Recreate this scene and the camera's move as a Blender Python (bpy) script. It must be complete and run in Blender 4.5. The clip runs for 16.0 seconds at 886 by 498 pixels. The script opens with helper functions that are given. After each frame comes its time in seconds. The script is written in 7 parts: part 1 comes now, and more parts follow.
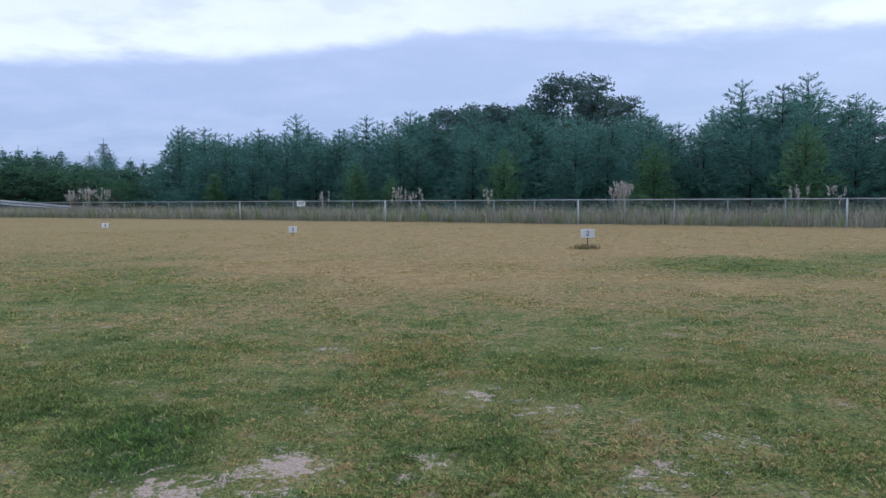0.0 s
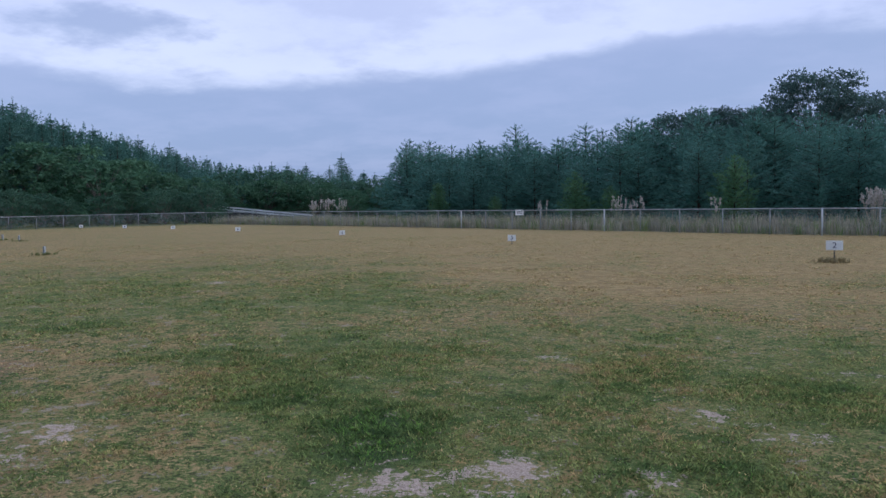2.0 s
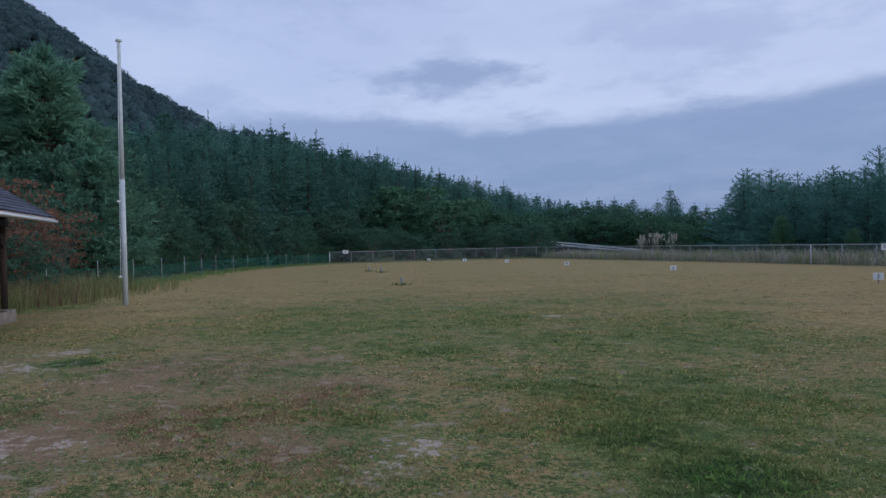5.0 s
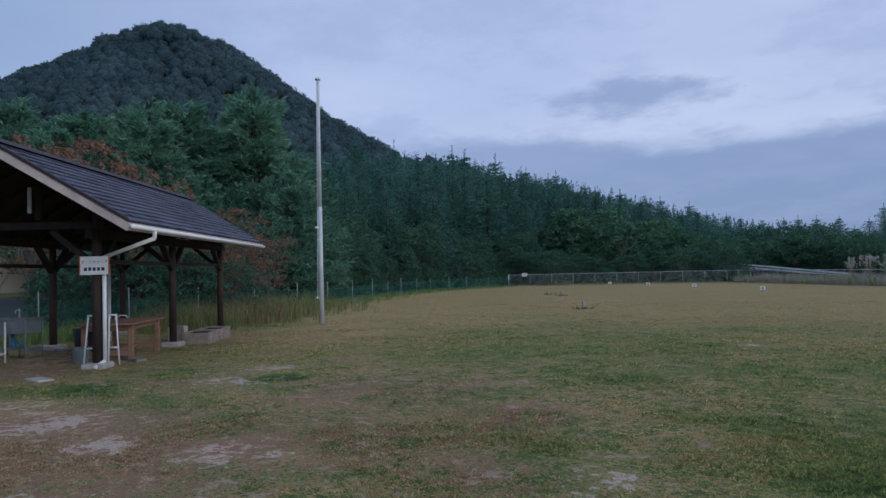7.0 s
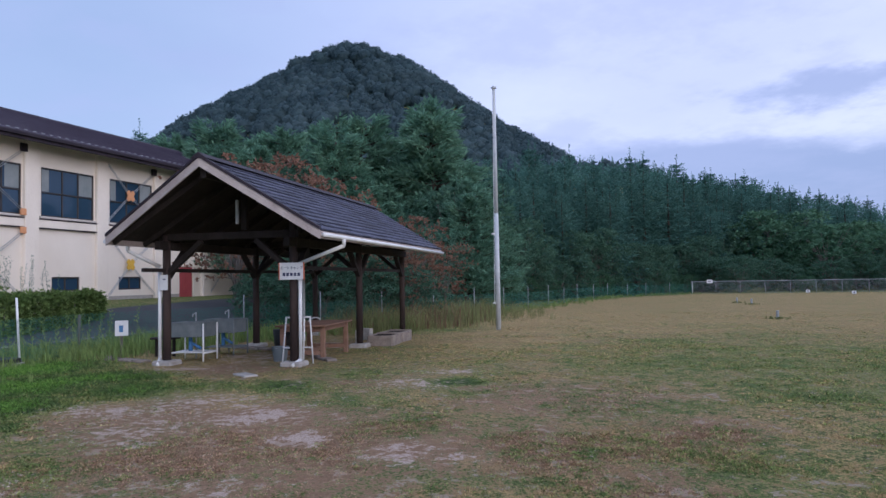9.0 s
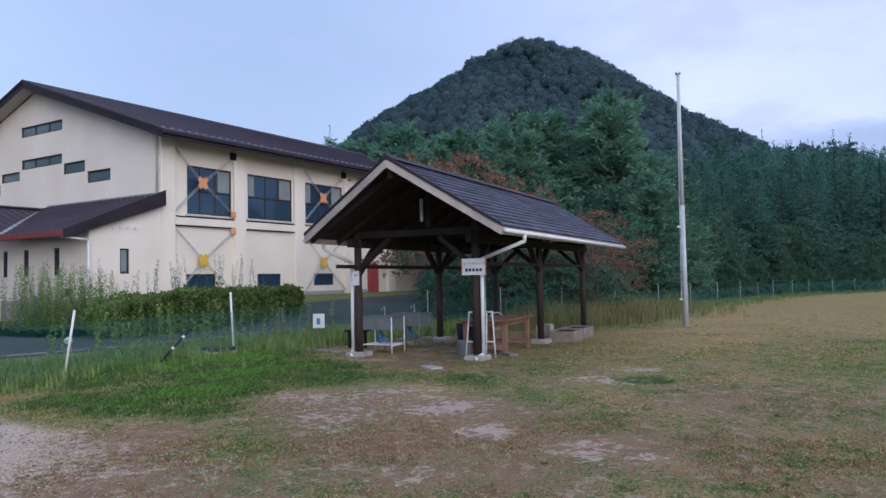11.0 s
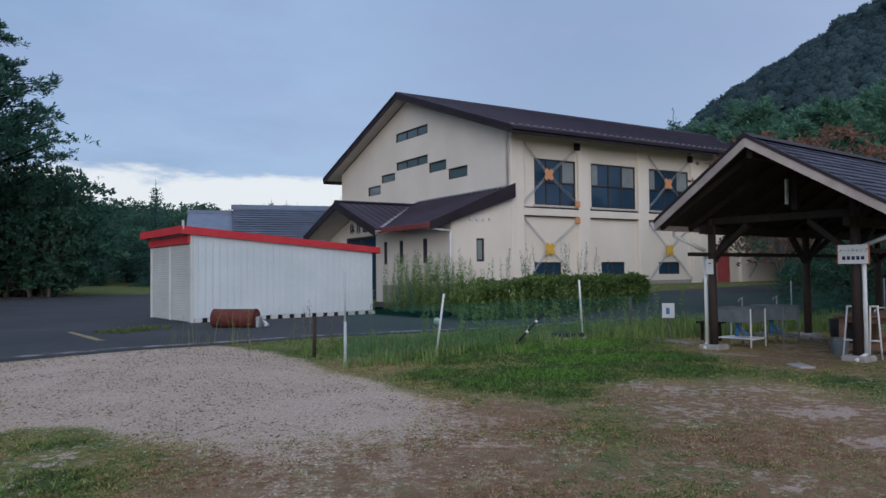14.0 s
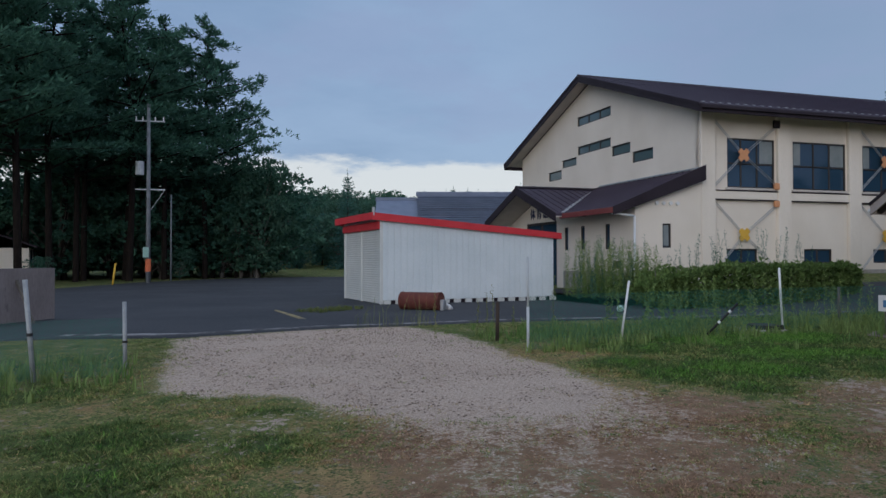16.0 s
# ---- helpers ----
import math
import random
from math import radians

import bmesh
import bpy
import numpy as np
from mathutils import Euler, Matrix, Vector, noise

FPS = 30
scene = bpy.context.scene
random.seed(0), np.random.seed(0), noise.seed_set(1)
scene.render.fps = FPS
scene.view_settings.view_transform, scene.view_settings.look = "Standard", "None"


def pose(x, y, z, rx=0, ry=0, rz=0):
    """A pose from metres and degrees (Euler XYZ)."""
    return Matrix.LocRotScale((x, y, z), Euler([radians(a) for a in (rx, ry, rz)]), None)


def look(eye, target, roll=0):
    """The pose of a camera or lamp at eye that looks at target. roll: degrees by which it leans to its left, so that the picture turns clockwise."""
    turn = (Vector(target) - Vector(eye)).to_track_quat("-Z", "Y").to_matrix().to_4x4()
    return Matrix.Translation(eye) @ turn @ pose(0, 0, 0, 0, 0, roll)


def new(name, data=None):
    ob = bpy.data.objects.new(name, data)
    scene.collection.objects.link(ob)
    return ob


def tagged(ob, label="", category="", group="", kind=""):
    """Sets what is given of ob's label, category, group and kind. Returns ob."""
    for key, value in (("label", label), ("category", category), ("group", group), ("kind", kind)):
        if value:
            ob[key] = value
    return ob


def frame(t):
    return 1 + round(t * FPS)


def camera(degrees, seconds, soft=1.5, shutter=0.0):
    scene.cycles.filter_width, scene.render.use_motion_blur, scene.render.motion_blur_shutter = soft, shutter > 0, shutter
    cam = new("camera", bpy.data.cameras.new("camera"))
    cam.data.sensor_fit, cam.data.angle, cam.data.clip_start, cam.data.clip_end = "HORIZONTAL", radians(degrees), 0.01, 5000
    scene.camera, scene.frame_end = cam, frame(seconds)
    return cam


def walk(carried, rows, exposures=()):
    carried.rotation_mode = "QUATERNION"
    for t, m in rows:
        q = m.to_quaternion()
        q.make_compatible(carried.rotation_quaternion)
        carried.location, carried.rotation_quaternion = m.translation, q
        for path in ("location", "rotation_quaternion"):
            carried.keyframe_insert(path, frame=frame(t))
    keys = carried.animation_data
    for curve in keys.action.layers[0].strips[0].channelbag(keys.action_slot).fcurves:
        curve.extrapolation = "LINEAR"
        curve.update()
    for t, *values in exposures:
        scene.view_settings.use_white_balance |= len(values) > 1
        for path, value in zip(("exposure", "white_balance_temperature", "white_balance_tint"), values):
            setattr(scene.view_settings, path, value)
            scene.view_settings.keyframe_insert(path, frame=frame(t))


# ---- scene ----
cam = camera(62.27, 16.0)

# the camera's path: seconds, place, turn
PATH = [
    (0.0, pose(0.010, -0.000, 1.541, 85.41, 0.76, 2.43)),
    (0.5, pose(-0.007, -0.016, 1.543, 85.76, 0.90, 7.26)),
    (1.0, pose(-0.021, -0.028, 1.548, 86.06, 0.90, 11.45)),
    (1.5, pose(-0.034, -0.029, 1.545, 86.26, 0.89, 15.37)),
    (2.0, pose(-0.052, -0.036, 1.542, 86.38, 1.06, 19.22)),
    (2.5, pose(-0.071, -0.047, 1.544, 86.59, 1.16, 23.35)),
    (3.0, pose(-0.086, -0.057, 1.549, 86.92, 1.29, 27.84)),
    (3.5, pose(-0.107, -0.080, 1.552, 87.47, 1.32, 32.59)),
    (4.0, pose(-0.135, -0.106, 1.553, 88.07, 1.35, 36.91)),
    (6.5, pose(-0.250, -0.204, 1.591, 91.49, 1.31, 54.32)),
    (7.0, pose(-0.266, -0.215, 1.588, 91.69, 1.30, 58.04)),
    (7.5, pose(-0.286, -0.220, 1.589, 91.82, 1.29, 61.68)),
    (8.0, pose(-0.296, -0.229, 1.591, 92.00, 1.16, 64.92)),
    (8.5, pose(-0.294, -0.244, 1.596, 92.16, 1.09, 68.16)),
    (9.0, pose(-0.291, -0.250, 1.598, 92.41, 1.03, 71.63)),
    (11.5, pose(-0.309, -0.335, 1.584, 92.20, 1.15, 89.18)),
    (12.0, pose(-0.305, -0.357, 1.585, 92.04, 1.09, 93.32)),
    (12.5, pose(-0.313, -0.378, 1.584, 91.96, 1.02, 98.06)),
    (13.0, pose(-0.324, -0.401, 1.580, 91.96, 0.86, 102.75)),
    (13.5, pose(-0.335, -0.440, 1.579, 91.95, 0.60, 107.16)),
    (14.0, pose(-0.341, -0.465, 1.575, 91.89, 0.64, 111.57)),
    (14.5, pose(-0.328, -0.474, 1.575, 91.79, 0.59, 115.16)),
    (15.0, pose(-0.316, -0.484, 1.572, 91.66, 0.57, 118.59)),
    (15.5, pose(-0.309, -0.491, 1.571, 91.34, 0.45, 122.30)),
    (16.0, pose(-0.298, -0.507, 1.572, 90.86, 0.11, 125.51)),
]
walk(cam, PATH, [(0.0, 0.53, 6400, 10), (0.5, 0.44, 6180, 16), (1.0, 0.34, 6150, 15), (2.0, 0.18, 6200, 13), (3.5, 0.1, 6220, 12), (4.2, -0.03, 6150, 10), (6.3, -0.28, 6000, 10), (7.0, -0.2, 6000, 10), (8.0, 0.09, 6120, 13), (9.0, 0.28, 6100, 18), (11.5, 0.38, 6200, 12), (12.5, 0.24, 6250, 10), (13.5, -0.02, 6300, 10), (14.5, -0.28, 6300, 9), (16.0, -0.38, 6300, 8)])

# ---- world and light ----
world = bpy.data.worlds.new("dusk_sky")
scene.world = world
world.use_nodes = True
wt = world.node_tree
wt.nodes.clear()


def wn(kind, **kw):
    n = wt.nodes.new(kind)
    for k, v in kw.items():
        n.inputs[k].default_value = v
    return n


def wmath(op, a, b=None, c=None, clamp=False):
    n = wt.nodes.new("ShaderNodeMath")
    n.operation, n.use_clamp = op, clamp
    for i, v in enumerate((a, b, c)):
        if v is None:
            continue
        if isinstance(v, (int, float)):
            n.inputs[i].default_value = v
        else:
            wt.links.new(v, n.inputs[i])
    return n.outputs[0]


def wstep(v, lo, hi):
    n = wt.nodes.new("ShaderNodeMapRange")
    n.interpolation_type = "SMOOTHSTEP"
    wt.links.new(v, n.inputs[0])
    n.inputs[1].default_value, n.inputs[2].default_value = lo, hi
    return n.outputs[0]


def wmix(f, a, b):
    n = wt.nodes.new("ShaderNodeMix")
    n.data_type = "RGBA"
    for s, v in ((n.inputs[0], f), (n.inputs[6], a), (n.inputs[7], b)):
        if isinstance(v, tuple):
            s.default_value = (*v, 1)
        elif isinstance(v, (int, float)):
            s.default_value = v
        else:
            wt.links.new(v, s)
    return n.outputs[2]


SUN_AZ, SUN_EL = radians(72), radians(11)
sky = wt.nodes.new("ShaderNodeTexSky")
sky.sky_type, sky.sun_disc = "NISHITA", False
sky.sun_elevation, sky.sun_rotation = SUN_EL, SUN_AZ
sky_dim = wt.nodes.new("ShaderNodeVectorMath")
sky_dim.operation = "SCALE"
wt.links.new(sky.outputs[0], sky_dim.inputs[0])
sky_dim.inputs["Scale"].default_value = 0.10
wcoord = wt.nodes.new("ShaderNodeTexCoord")
wsep = wt.nodes.new("ShaderNodeSeparateXYZ")
wt.links.new(wcoord.outputs["Generated"], wsep.inputs[0])
dx, dy, dz = wsep.outputs
# cloud layers lie in planes overhead, so they close up towards the horizon
flat = wmath("ADD", wmath("MAXIMUM", dz, 0.0), 0.16)
wcomb = wt.nodes.new("ShaderNodeCombineXYZ")
wt.links.new(wmath("DIVIDE", dx, flat), wcomb.inputs[0])
wt.links.new(wmath("DIVIDE", dy, flat), wcomb.inputs[1])
n1 = wn("ShaderNodeTexNoise", Scale=0.55, Detail=7.0, Roughness=0.55)
n2 = wn("ShaderNodeTexNoise", Scale=1.7, Detail=6.0, Roughness=0.6)
for n in (n1, n2):
    wt.links.new(wcomb.outputs[0], n.inputs["Vector"])
big, fine = n1.outputs[0], n2.outputs[0]
puff = wmath("ADD", wmath("MULTIPLY", wmath("SUBTRACT", big, 0.5), 0.05), wmath("MULTIPLY", wmath("SUBTRACT", fine, 0.5), 0.07))
# a long grey-blue bank low over the field, swelling a little in its middle
swell = wmath("SUBTRACT", wmath("MULTIPLY", wstep(dx, -0.55, 0.0), 0.034), wmath("MULTIPLY", wstep(dx, 0.05, 0.45), 0.014))
edge = wmath("ADD", wmath("ADD", 0.171, swell), puff)
below = wstep(wmath("SUBTRACT", edge, dz), -0.012, 0.020)
ahead = wstep(dy, 0.15, 0.6)
bank = wmath("MULTIPLY", below, ahead)
# one flat cloud floats over the bank
drift = wmath("SUBTRACT", wmath("MULTIPLY", dx, -0.725), wmath("MULTIPLY", dy, 0.688))
oval = wmath("ADD", wmath("POWER", wmath("DIVIDE", drift, 0.15), 2.0), wmath("POWER", wmath("DIVIDE", wmath("SUBTRACT", dz, 0.218), 0.026), 2.0))
isle = wmath("MULTIPLY", wstep(wmath("ADD", wmath("SUBTRACT", 1.0, oval), wmath("MULTIPLY", wmath("SUBTRACT", fine, 0.5), 5.0)), -0.1, 0.9), ahead)
bank = wmath("MAXIMUM", bank, wmath("MULTIPLY", isle, 0.85))
thin = wstep(big, 0.42, 0.62)
veil = wmix(thin, (0.71, 0.79, 1.04), (0.61, 0.69, 0.97))
back = wstep(dy, -0.15, 0.5)
rear = wmix(thin, (0.43, 0.585, 0.86), (0.32, 0.465, 0.73))
rear = wmix(wmath("MULTIPLY", wstep(dy, -0.55, -0.2), 0.75), rear, (0.335, 0.445, 0.67))
over = wmix(back, rear, veil)
over = wmix(wmath("MULTIPLY", wstep(fine, 0.46, 0.62), 0.38), over, (0.405, 0.48, 0.755))
grey = wmix(wstep(dz, 0.02, 0.2), (0.265, 0.372, 0.63), (0.335, 0.428, 0.68))
grey = wmix(wmath("MULTIPLY", wstep(fine, 0.4, 0.65), 0.45), grey, (0.41, 0.49, 0.76))
cloud = wmix(bank, over, grey)
# a pale gap under the clouds, over the far end of the car park
gap = wmath("MULTIPLY", wstep(wmath("SUBTRACT", wmath("ADD", 0.138, wmath("MULTIPLY", puff, 1.6)), dz), -0.006, 0.016), wstep(wmath("ADD", dy, wmath("MULTIPLY", dx, 0.2)), -0.45, -0.62))
cloud = wmix(gap, cloud, (1.0, 1.02, 1.06))
up = wstep(dz, 0.45, 0.95)
cloud = wmix(up, cloud, (0.80, 0.90, 1.13))
total = wmix(0.82, sky_dim.outputs[0], cloud)
wbg = wt.nodes.new("ShaderNodeBackground")
wt.links.new(total, wbg.inputs[0])
wbg.inputs[1].default_value = 1.0
wout = wt.nodes.new("ShaderNodeOutputWorld")
wt.links.new(wbg.outputs[0], wout.inputs[0])

sun = new("sun", bpy.data.lights.new("sun", "SUN"))
sun.data.energy, sun.data.angle, sun.data.color = 1.5, radians(50), (1.0, 0.96, 0.94)
sun.matrix_world = look((0, 0, 60), (60 * math.sin(SUN_AZ) * -1, -60 * math.cos(SUN_AZ), 60 - 60 * math.tan(SUN_EL) * 1.0))

# ---- materials ----
def material(name, c1, c2, scale=6.0, rough=0.8, bump=0.25, fine=60.0, metal=0.0, mottle=0.55, island=0.0, per_object=0.0, spec=0.35, stretch=None, wear=None):
    """Two tones mottled at two scales, with grain in the relief; island and per_object: spread of brightness from piece to piece."""
    m = bpy.data.materials.new(name)
    m.use_nodes = True
    t = m.node_tree
    b = t.nodes["Principled BSDF"]
    b.inputs["Roughness"].default_value, b.inputs["Metallic"].default_value = rough, metal
    b.inputs["Specular IOR Level"].default_value = spec
    co = t.nodes.new("ShaderNodeTexCoord").outputs["Object"]
    if stretch:
        mp = t.nodes.new("ShaderNodeMapping")
        mp.inputs["Scale"].default_value = stretch
        t.links.new(co, mp.inputs[0])
        co = mp.outputs[0]
    a, f = t.nodes.new("ShaderNodeTexNoise"), t.nodes.new("ShaderNodeTexNoise")
    for n, s, d in ((a, scale, 5.0), (f, fine, 3.0)):
        n.inputs["Scale"].default_value, n.inputs["Detail"].default_value = s, d
        t.links.new(co, n.inputs["Vector"])
    mx = t.nodes.new("ShaderNodeMath")
    mx.operation, mx.use_clamp = "MULTIPLY_ADD", True
    add = t.nodes.new("ShaderNodeMath")
    add.operation = "MULTIPLY_ADD"
    t.links.new(f.outputs[0], add.inputs[0])
    add.inputs[1].default_value = 0.5
    t.links.new(a.outputs[0], add.inputs[2])
    t.links.new(add.outputs[0], mx.inputs[0])
    mx.inputs[1].default_value, mx.inputs[2].default_value = 4 * mottle, 0.5 - 3 * mottle
    mix = t.nodes.new("ShaderNodeMix")
    mix.data_type = "RGBA"
    t.links.new(mx.outputs[0], mix.inputs[0])
    mix.inputs[6].default_value, mix.inputs[7].default_value = (*c1, 1), (*c2, 1)
    col = mix.outputs[2]
    if wear:
        w = t.nodes.new("ShaderNodeTexNoise")
        w.inputs["Scale"].default_value, w.inputs["Detail"].default_value, w.inputs["Roughness"].default_value = wear[1], 8.0, 0.7
        t.links.new(co, w.inputs["Vector"])
        r = t.nodes.new("ShaderNodeMapRange")
        t.links.new(w.outputs[0], r.inputs[0])
        r.inputs[1].default_value, r.inputs[2].default_value = wear[2], wear[2] + 0.1
        k = t.nodes.new("ShaderNodeMix")
        k.data_type = "RGBA"
        t.links.new(r.outputs[0], k.inputs[0])
        t.links.new(col, k.inputs[6])
        k.inputs[7].default_value = (*wear[0], 1)
        col = k.outputs[2]
    if island or per_object:
        g = t.nodes.new("ShaderNodeNewGeometry").outputs["Random Per Island"] if island else t.nodes.new("ShaderNodeObjectInfo").outputs["Random"]
        r = t.nodes.new("ShaderNodeMapRange")
        t.links.new(g, r.inputs[0])
        s = island or per_object
        r.inputs[3].default_value, r.inputs[4].default_value = 1 - s, 1 + s
        h = t.nodes.new("ShaderNodeHueSaturation")
        t.links.new(r.outputs[0], h.inputs["Value"])
        t.links.new(col, h.inputs["Color"])
        col = h.outputs[0]
    t.links.new(col, b.inputs["Base Color"])
    if bump:
        bp = t.nodes.new("ShaderNodeBump")
        bp.inputs["Strength"].default_value, bp.inputs["Distance"].default_value = bump, 0.02
        t.links.new(add.outputs[0], bp.inputs["Height"])
        t.links.new(bp.outputs[0], b.inputs["Normal"])
    return m


CREAM = material("cream_stucco", (0.74, 0.665, 0.57), (0.83, 0.755, 0.66), 0.5, 0.9, 0.3, 30, wear=((0.54, 0.46, 0.38), 0.9, 0.66))
COLUMN = material("cream_column_paint", (0.75, 0.675, 0.58), (0.84, 0.765, 0.67), 0.8, 0.9, 0.3, 30, stretch=(1, 1, 0.3), wear=((0.40, 0.33, 0.27), 1.2, 0.68))
BROWN_ROOF = material("dark_brown_sheet_roof", (0.042, 0.033, 0.052), (0.066, 0.053, 0.078), 0.7, 0.6, 0.1, 20, spec=0.25)
FASCIA = material("dark_brown_fascia", (0.022, 0.016, 0.022), (0.036, 0.028, 0.036), 1.5, 0.6, 0.1, 30, spec=0.2)
RED_FASCIA = material("faded_red_fascia", (0.16, 0.035, 0.035), (0.22, 0.06, 0.055), 2.0, 0.6, 0.1, 30)
SOFFIT = material("pale_soffit_board", (0.50, 0.46, 0.42), (0.60, 0.55, 0.50), 1.5, 0.85, 0.1, 30)
DARK_FRAME = material("dark_aluminium_frame", (0.03, 0.028, 0.028), (0.05, 0.045, 0.045), 3.0, 0.45, 0.05, 40)
STEEL = material("galvanised_steel", (0.36, 0.38, 0.40), (0.50, 0.52, 0.54), 9.0, 0.45, 0.1, 80, metal=0.6)
FENCE_STEEL = material("dull_galvanised_steel", (0.28, 0.30, 0.315), (0.39, 0.41, 0.425), 9.0, 0.6, 0.1, 80, metal=0.3)
GREY_PAINT = material("pale_grey_paint", (0.42, 0.45, 0.48), (0.55, 0.58, 0.60), 5.0, 0.55, 0.1, 60)
WHITE_PIPE = material("white_plastic_pipe", (0.66, 0.67, 0.68), (0.78, 0.78, 0.78), 4.0, 0.5, 0.08, 50, wear=((0.42, 0.40, 0.36), 3.0, 0.68))
ORANGE_PLATE = material("salmon_gusset_paint", (0.60, 0.27, 0.13), (0.72, 0.36, 0.18), 4.0, 0.7, 0.1, 30)
YELLOW_PLATE = material("yellow_gusset_paint", (0.62, 0.36, 0.05), (0.75, 0.47, 0.08), 4.0, 0.7, 0.1, 30)
RUST = material("rusty_steel", (0.085, 0.022, 0.018), (0.16, 0.05, 0.035), 5.0, 0.8, 0.4, 60, wear=((0.22, 0.10, 0.06), 7.0, 0.64))
RED_PAINT = material("red_sheet_fascia", (0.52, 0.03, 0.04), (0.62, 0.05, 0.06), 2.0, 0.5, 0.06, 30)
RED_DOOR = material("faded_red_door", (0.33, 0.06, 0.07), (0.42, 0.09, 0.09), 1.5, 0.6, 0.1, 30)
SHED_WALL = material("white_ribbed_sheet", (0.60, 0.66, 0.68), (0.70, 0.75, 0.77), 0.8, 0.5, 0.05, 20, wear=((0.40, 0.38, 0.34), 1.2, 0.72))
SHUTTER = material("off_white_shutter", (0.55, 0.57, 0.55), (0.65, 0.66, 0.63), 1.0, 0.55, 0.05, 20)
PIT_BLOCK = material("sooty_tan_block", (0.16, 0.13, 0.11), (0.30, 0.25, 0.21), 5.0, 0.92, 0.5, 50, wear=((0.07, 0.06, 0.055), 4.0, 0.58))
CONCRETE = material("weathered_concrete", (0.28, 0.26, 0.24), (0.42, 0.40, 0.37), 6.0, 0.92, 0.5, 50, wear=((0.17, 0.16, 0.14), 5.0, 0.62))
DARK_WOOD = material("dark_stained_timber", (0.012, 0.009, 0.009), (0.030, 0.022, 0.020), 5.0, 0.8, 0.4, 40, stretch=(1, 1, 0.15))
BARGE = material("weathered_barge_board", (0.30, 0.25, 0.24), (0.46, 0.40, 0.37), 3.0, 0.8, 0.2, 40)
POST_WOOD = material("worn_dark_brown_post", (0.026, 0.018, 0.017), (0.062, 0.042, 0.038), 4.0, 0.8, 0.4, 40, stretch=(1, 1, 0.2), wear=((0.10, 0.068, 0.058), 3.0, 0.66))
TABLE_WOOD = material("red_brown_table_timber", (0.160, 0.084, 0.056), (0.270, 0.158, 0.108), 5.0, 0.7, 0.3, 50, stretch=(0.3, 1, 1))
SHINGLE = material("dark_slate_shingle", (0.034, 0.036, 0.060), (0.066, 0.070, 0.105), 4.0, 0.6, 0.4, 50, per_object=0.45, spec=0.3)
BLUE_TILE = material("blue_grey_roof_tile", (0.11, 0.145, 0.22), (0.165, 0.205, 0.30), 1.2, 0.45, 0.2, 20, island=0.15, spec=0.5)
ASPHALT = material("old_asphalt", (0.030, 0.034, 0.041), (0.056, 0.060, 0.069), 0.35, 0.85, 0.6, 45, wear=((0.11, 0.11, 0.115), 0.5, 0.64))
SINK = material("grey_stone_sink", (0.11, 0.135, 0.145), (0.19, 0.215, 0.225), 5.0, 0.7, 0.2, 60)
BLUE_PIPE = material("blue_plastic", (0.05, 0.16, 0.35), (0.08, 0.22, 0.42), 4.0, 0.5, 0.05, 40)
SIGN_WHITE = material("white_sign_board", (0.68, 0.69, 0.70), (0.78, 0.78, 0.78), 4.0, 0.5, 0.05, 50, wear=((0.45, 0.43, 0.40), 6.0, 0.70))
INK = material("dark_blue_ink", (0.015, 0.02, 0.07), (0.03, 0.035, 0.10), 8.0, 0.6, 0.0)
RED_TAPE = material("orange_red_tape", (0.55, 0.12, 0.05), (0.65, 0.18, 0.08), 5.0, 0.6, 0.0)
PLYWOOD = material("weathered_grey_plywood", (0.20, 0.17, 0.16), (0.30, 0.26, 0.25), 1.2, 0.9, 0.3, 30, stretch=(1, 1, 0.3), wear=((0.12, 0.10, 0.10), 2.5, 0.62))
OLD_BARK = material("dark_pine_bark", (0.012, 0.010, 0.009), (0.028, 0.021, 0.018), 6.0, 0.95, 0.8, 30, stretch=(1, 1, 0.3), spec=0.1)
BARK = material("pine_bark", (0.030, 0.023, 0.019), (0.070, 0.050, 0.039), 6.0, 0.95, 0.8, 30, stretch=(1, 1, 0.3))
GREY_BARK = material("grey_bark", (0.10, 0.09, 0.08), (0.20, 0.18, 0.16), 6.0, 0.95, 0.6, 30, stretch=(1, 1, 0.3))
STRAW = material("dry_grass_stem", (0.32, 0.285, 0.205), (0.47, 0.425, 0.33), 2.0, 0.9, 0.0, island=0.35)
PLUME = material("pale_grass_plume", (0.40, 0.365, 0.33), (0.54, 0.50, 0.46), 3.0, 0.9, 0.0, island=0.25)
BLACK = material("black_plastic", (0.015, 0.015, 0.016), (0.03, 0.03, 0.032), 5.0, 0.6, 0.05)
CURTAIN = material("pale_curtain_cloth", (0.19, 0.225, 0.235), (0.27, 0.30, 0.31), 2.0, 0.95, 0.2, 30)
YELLOW_POST = material("yellow_post_paint", (0.55, 0.33, 0.03), (0.65, 0.42, 0.06), 4.0, 0.6, 0.05)
MINT = material("mint_green_board", (0.35, 0.55, 0.47), (0.45, 0.65, 0.55), 4.0, 0.6, 0.05)
YELLOW_LINE = material("worn_yellow_paint", (0.22, 0.18, 0.09), (0.32, 0.27, 0.15), 2.5, 0.8, 0.2, 60, wear=((0.07, 0.07, 0.075), 3.0, 0.52))
POLE_GREY = material("blue_grey_pole", (0.15, 0.17, 0.19), (0.24, 0.26, 0.28), 3.0, 0.8, 0.15, 40)
LANE = material("worn_road_paint", (0.17, 0.17, 0.18), (0.30, 0.30, 0.31), 2.5, 0.8, 0.2, 60, wear=((0.06, 0.06, 0.066), 2.0, 0.44))


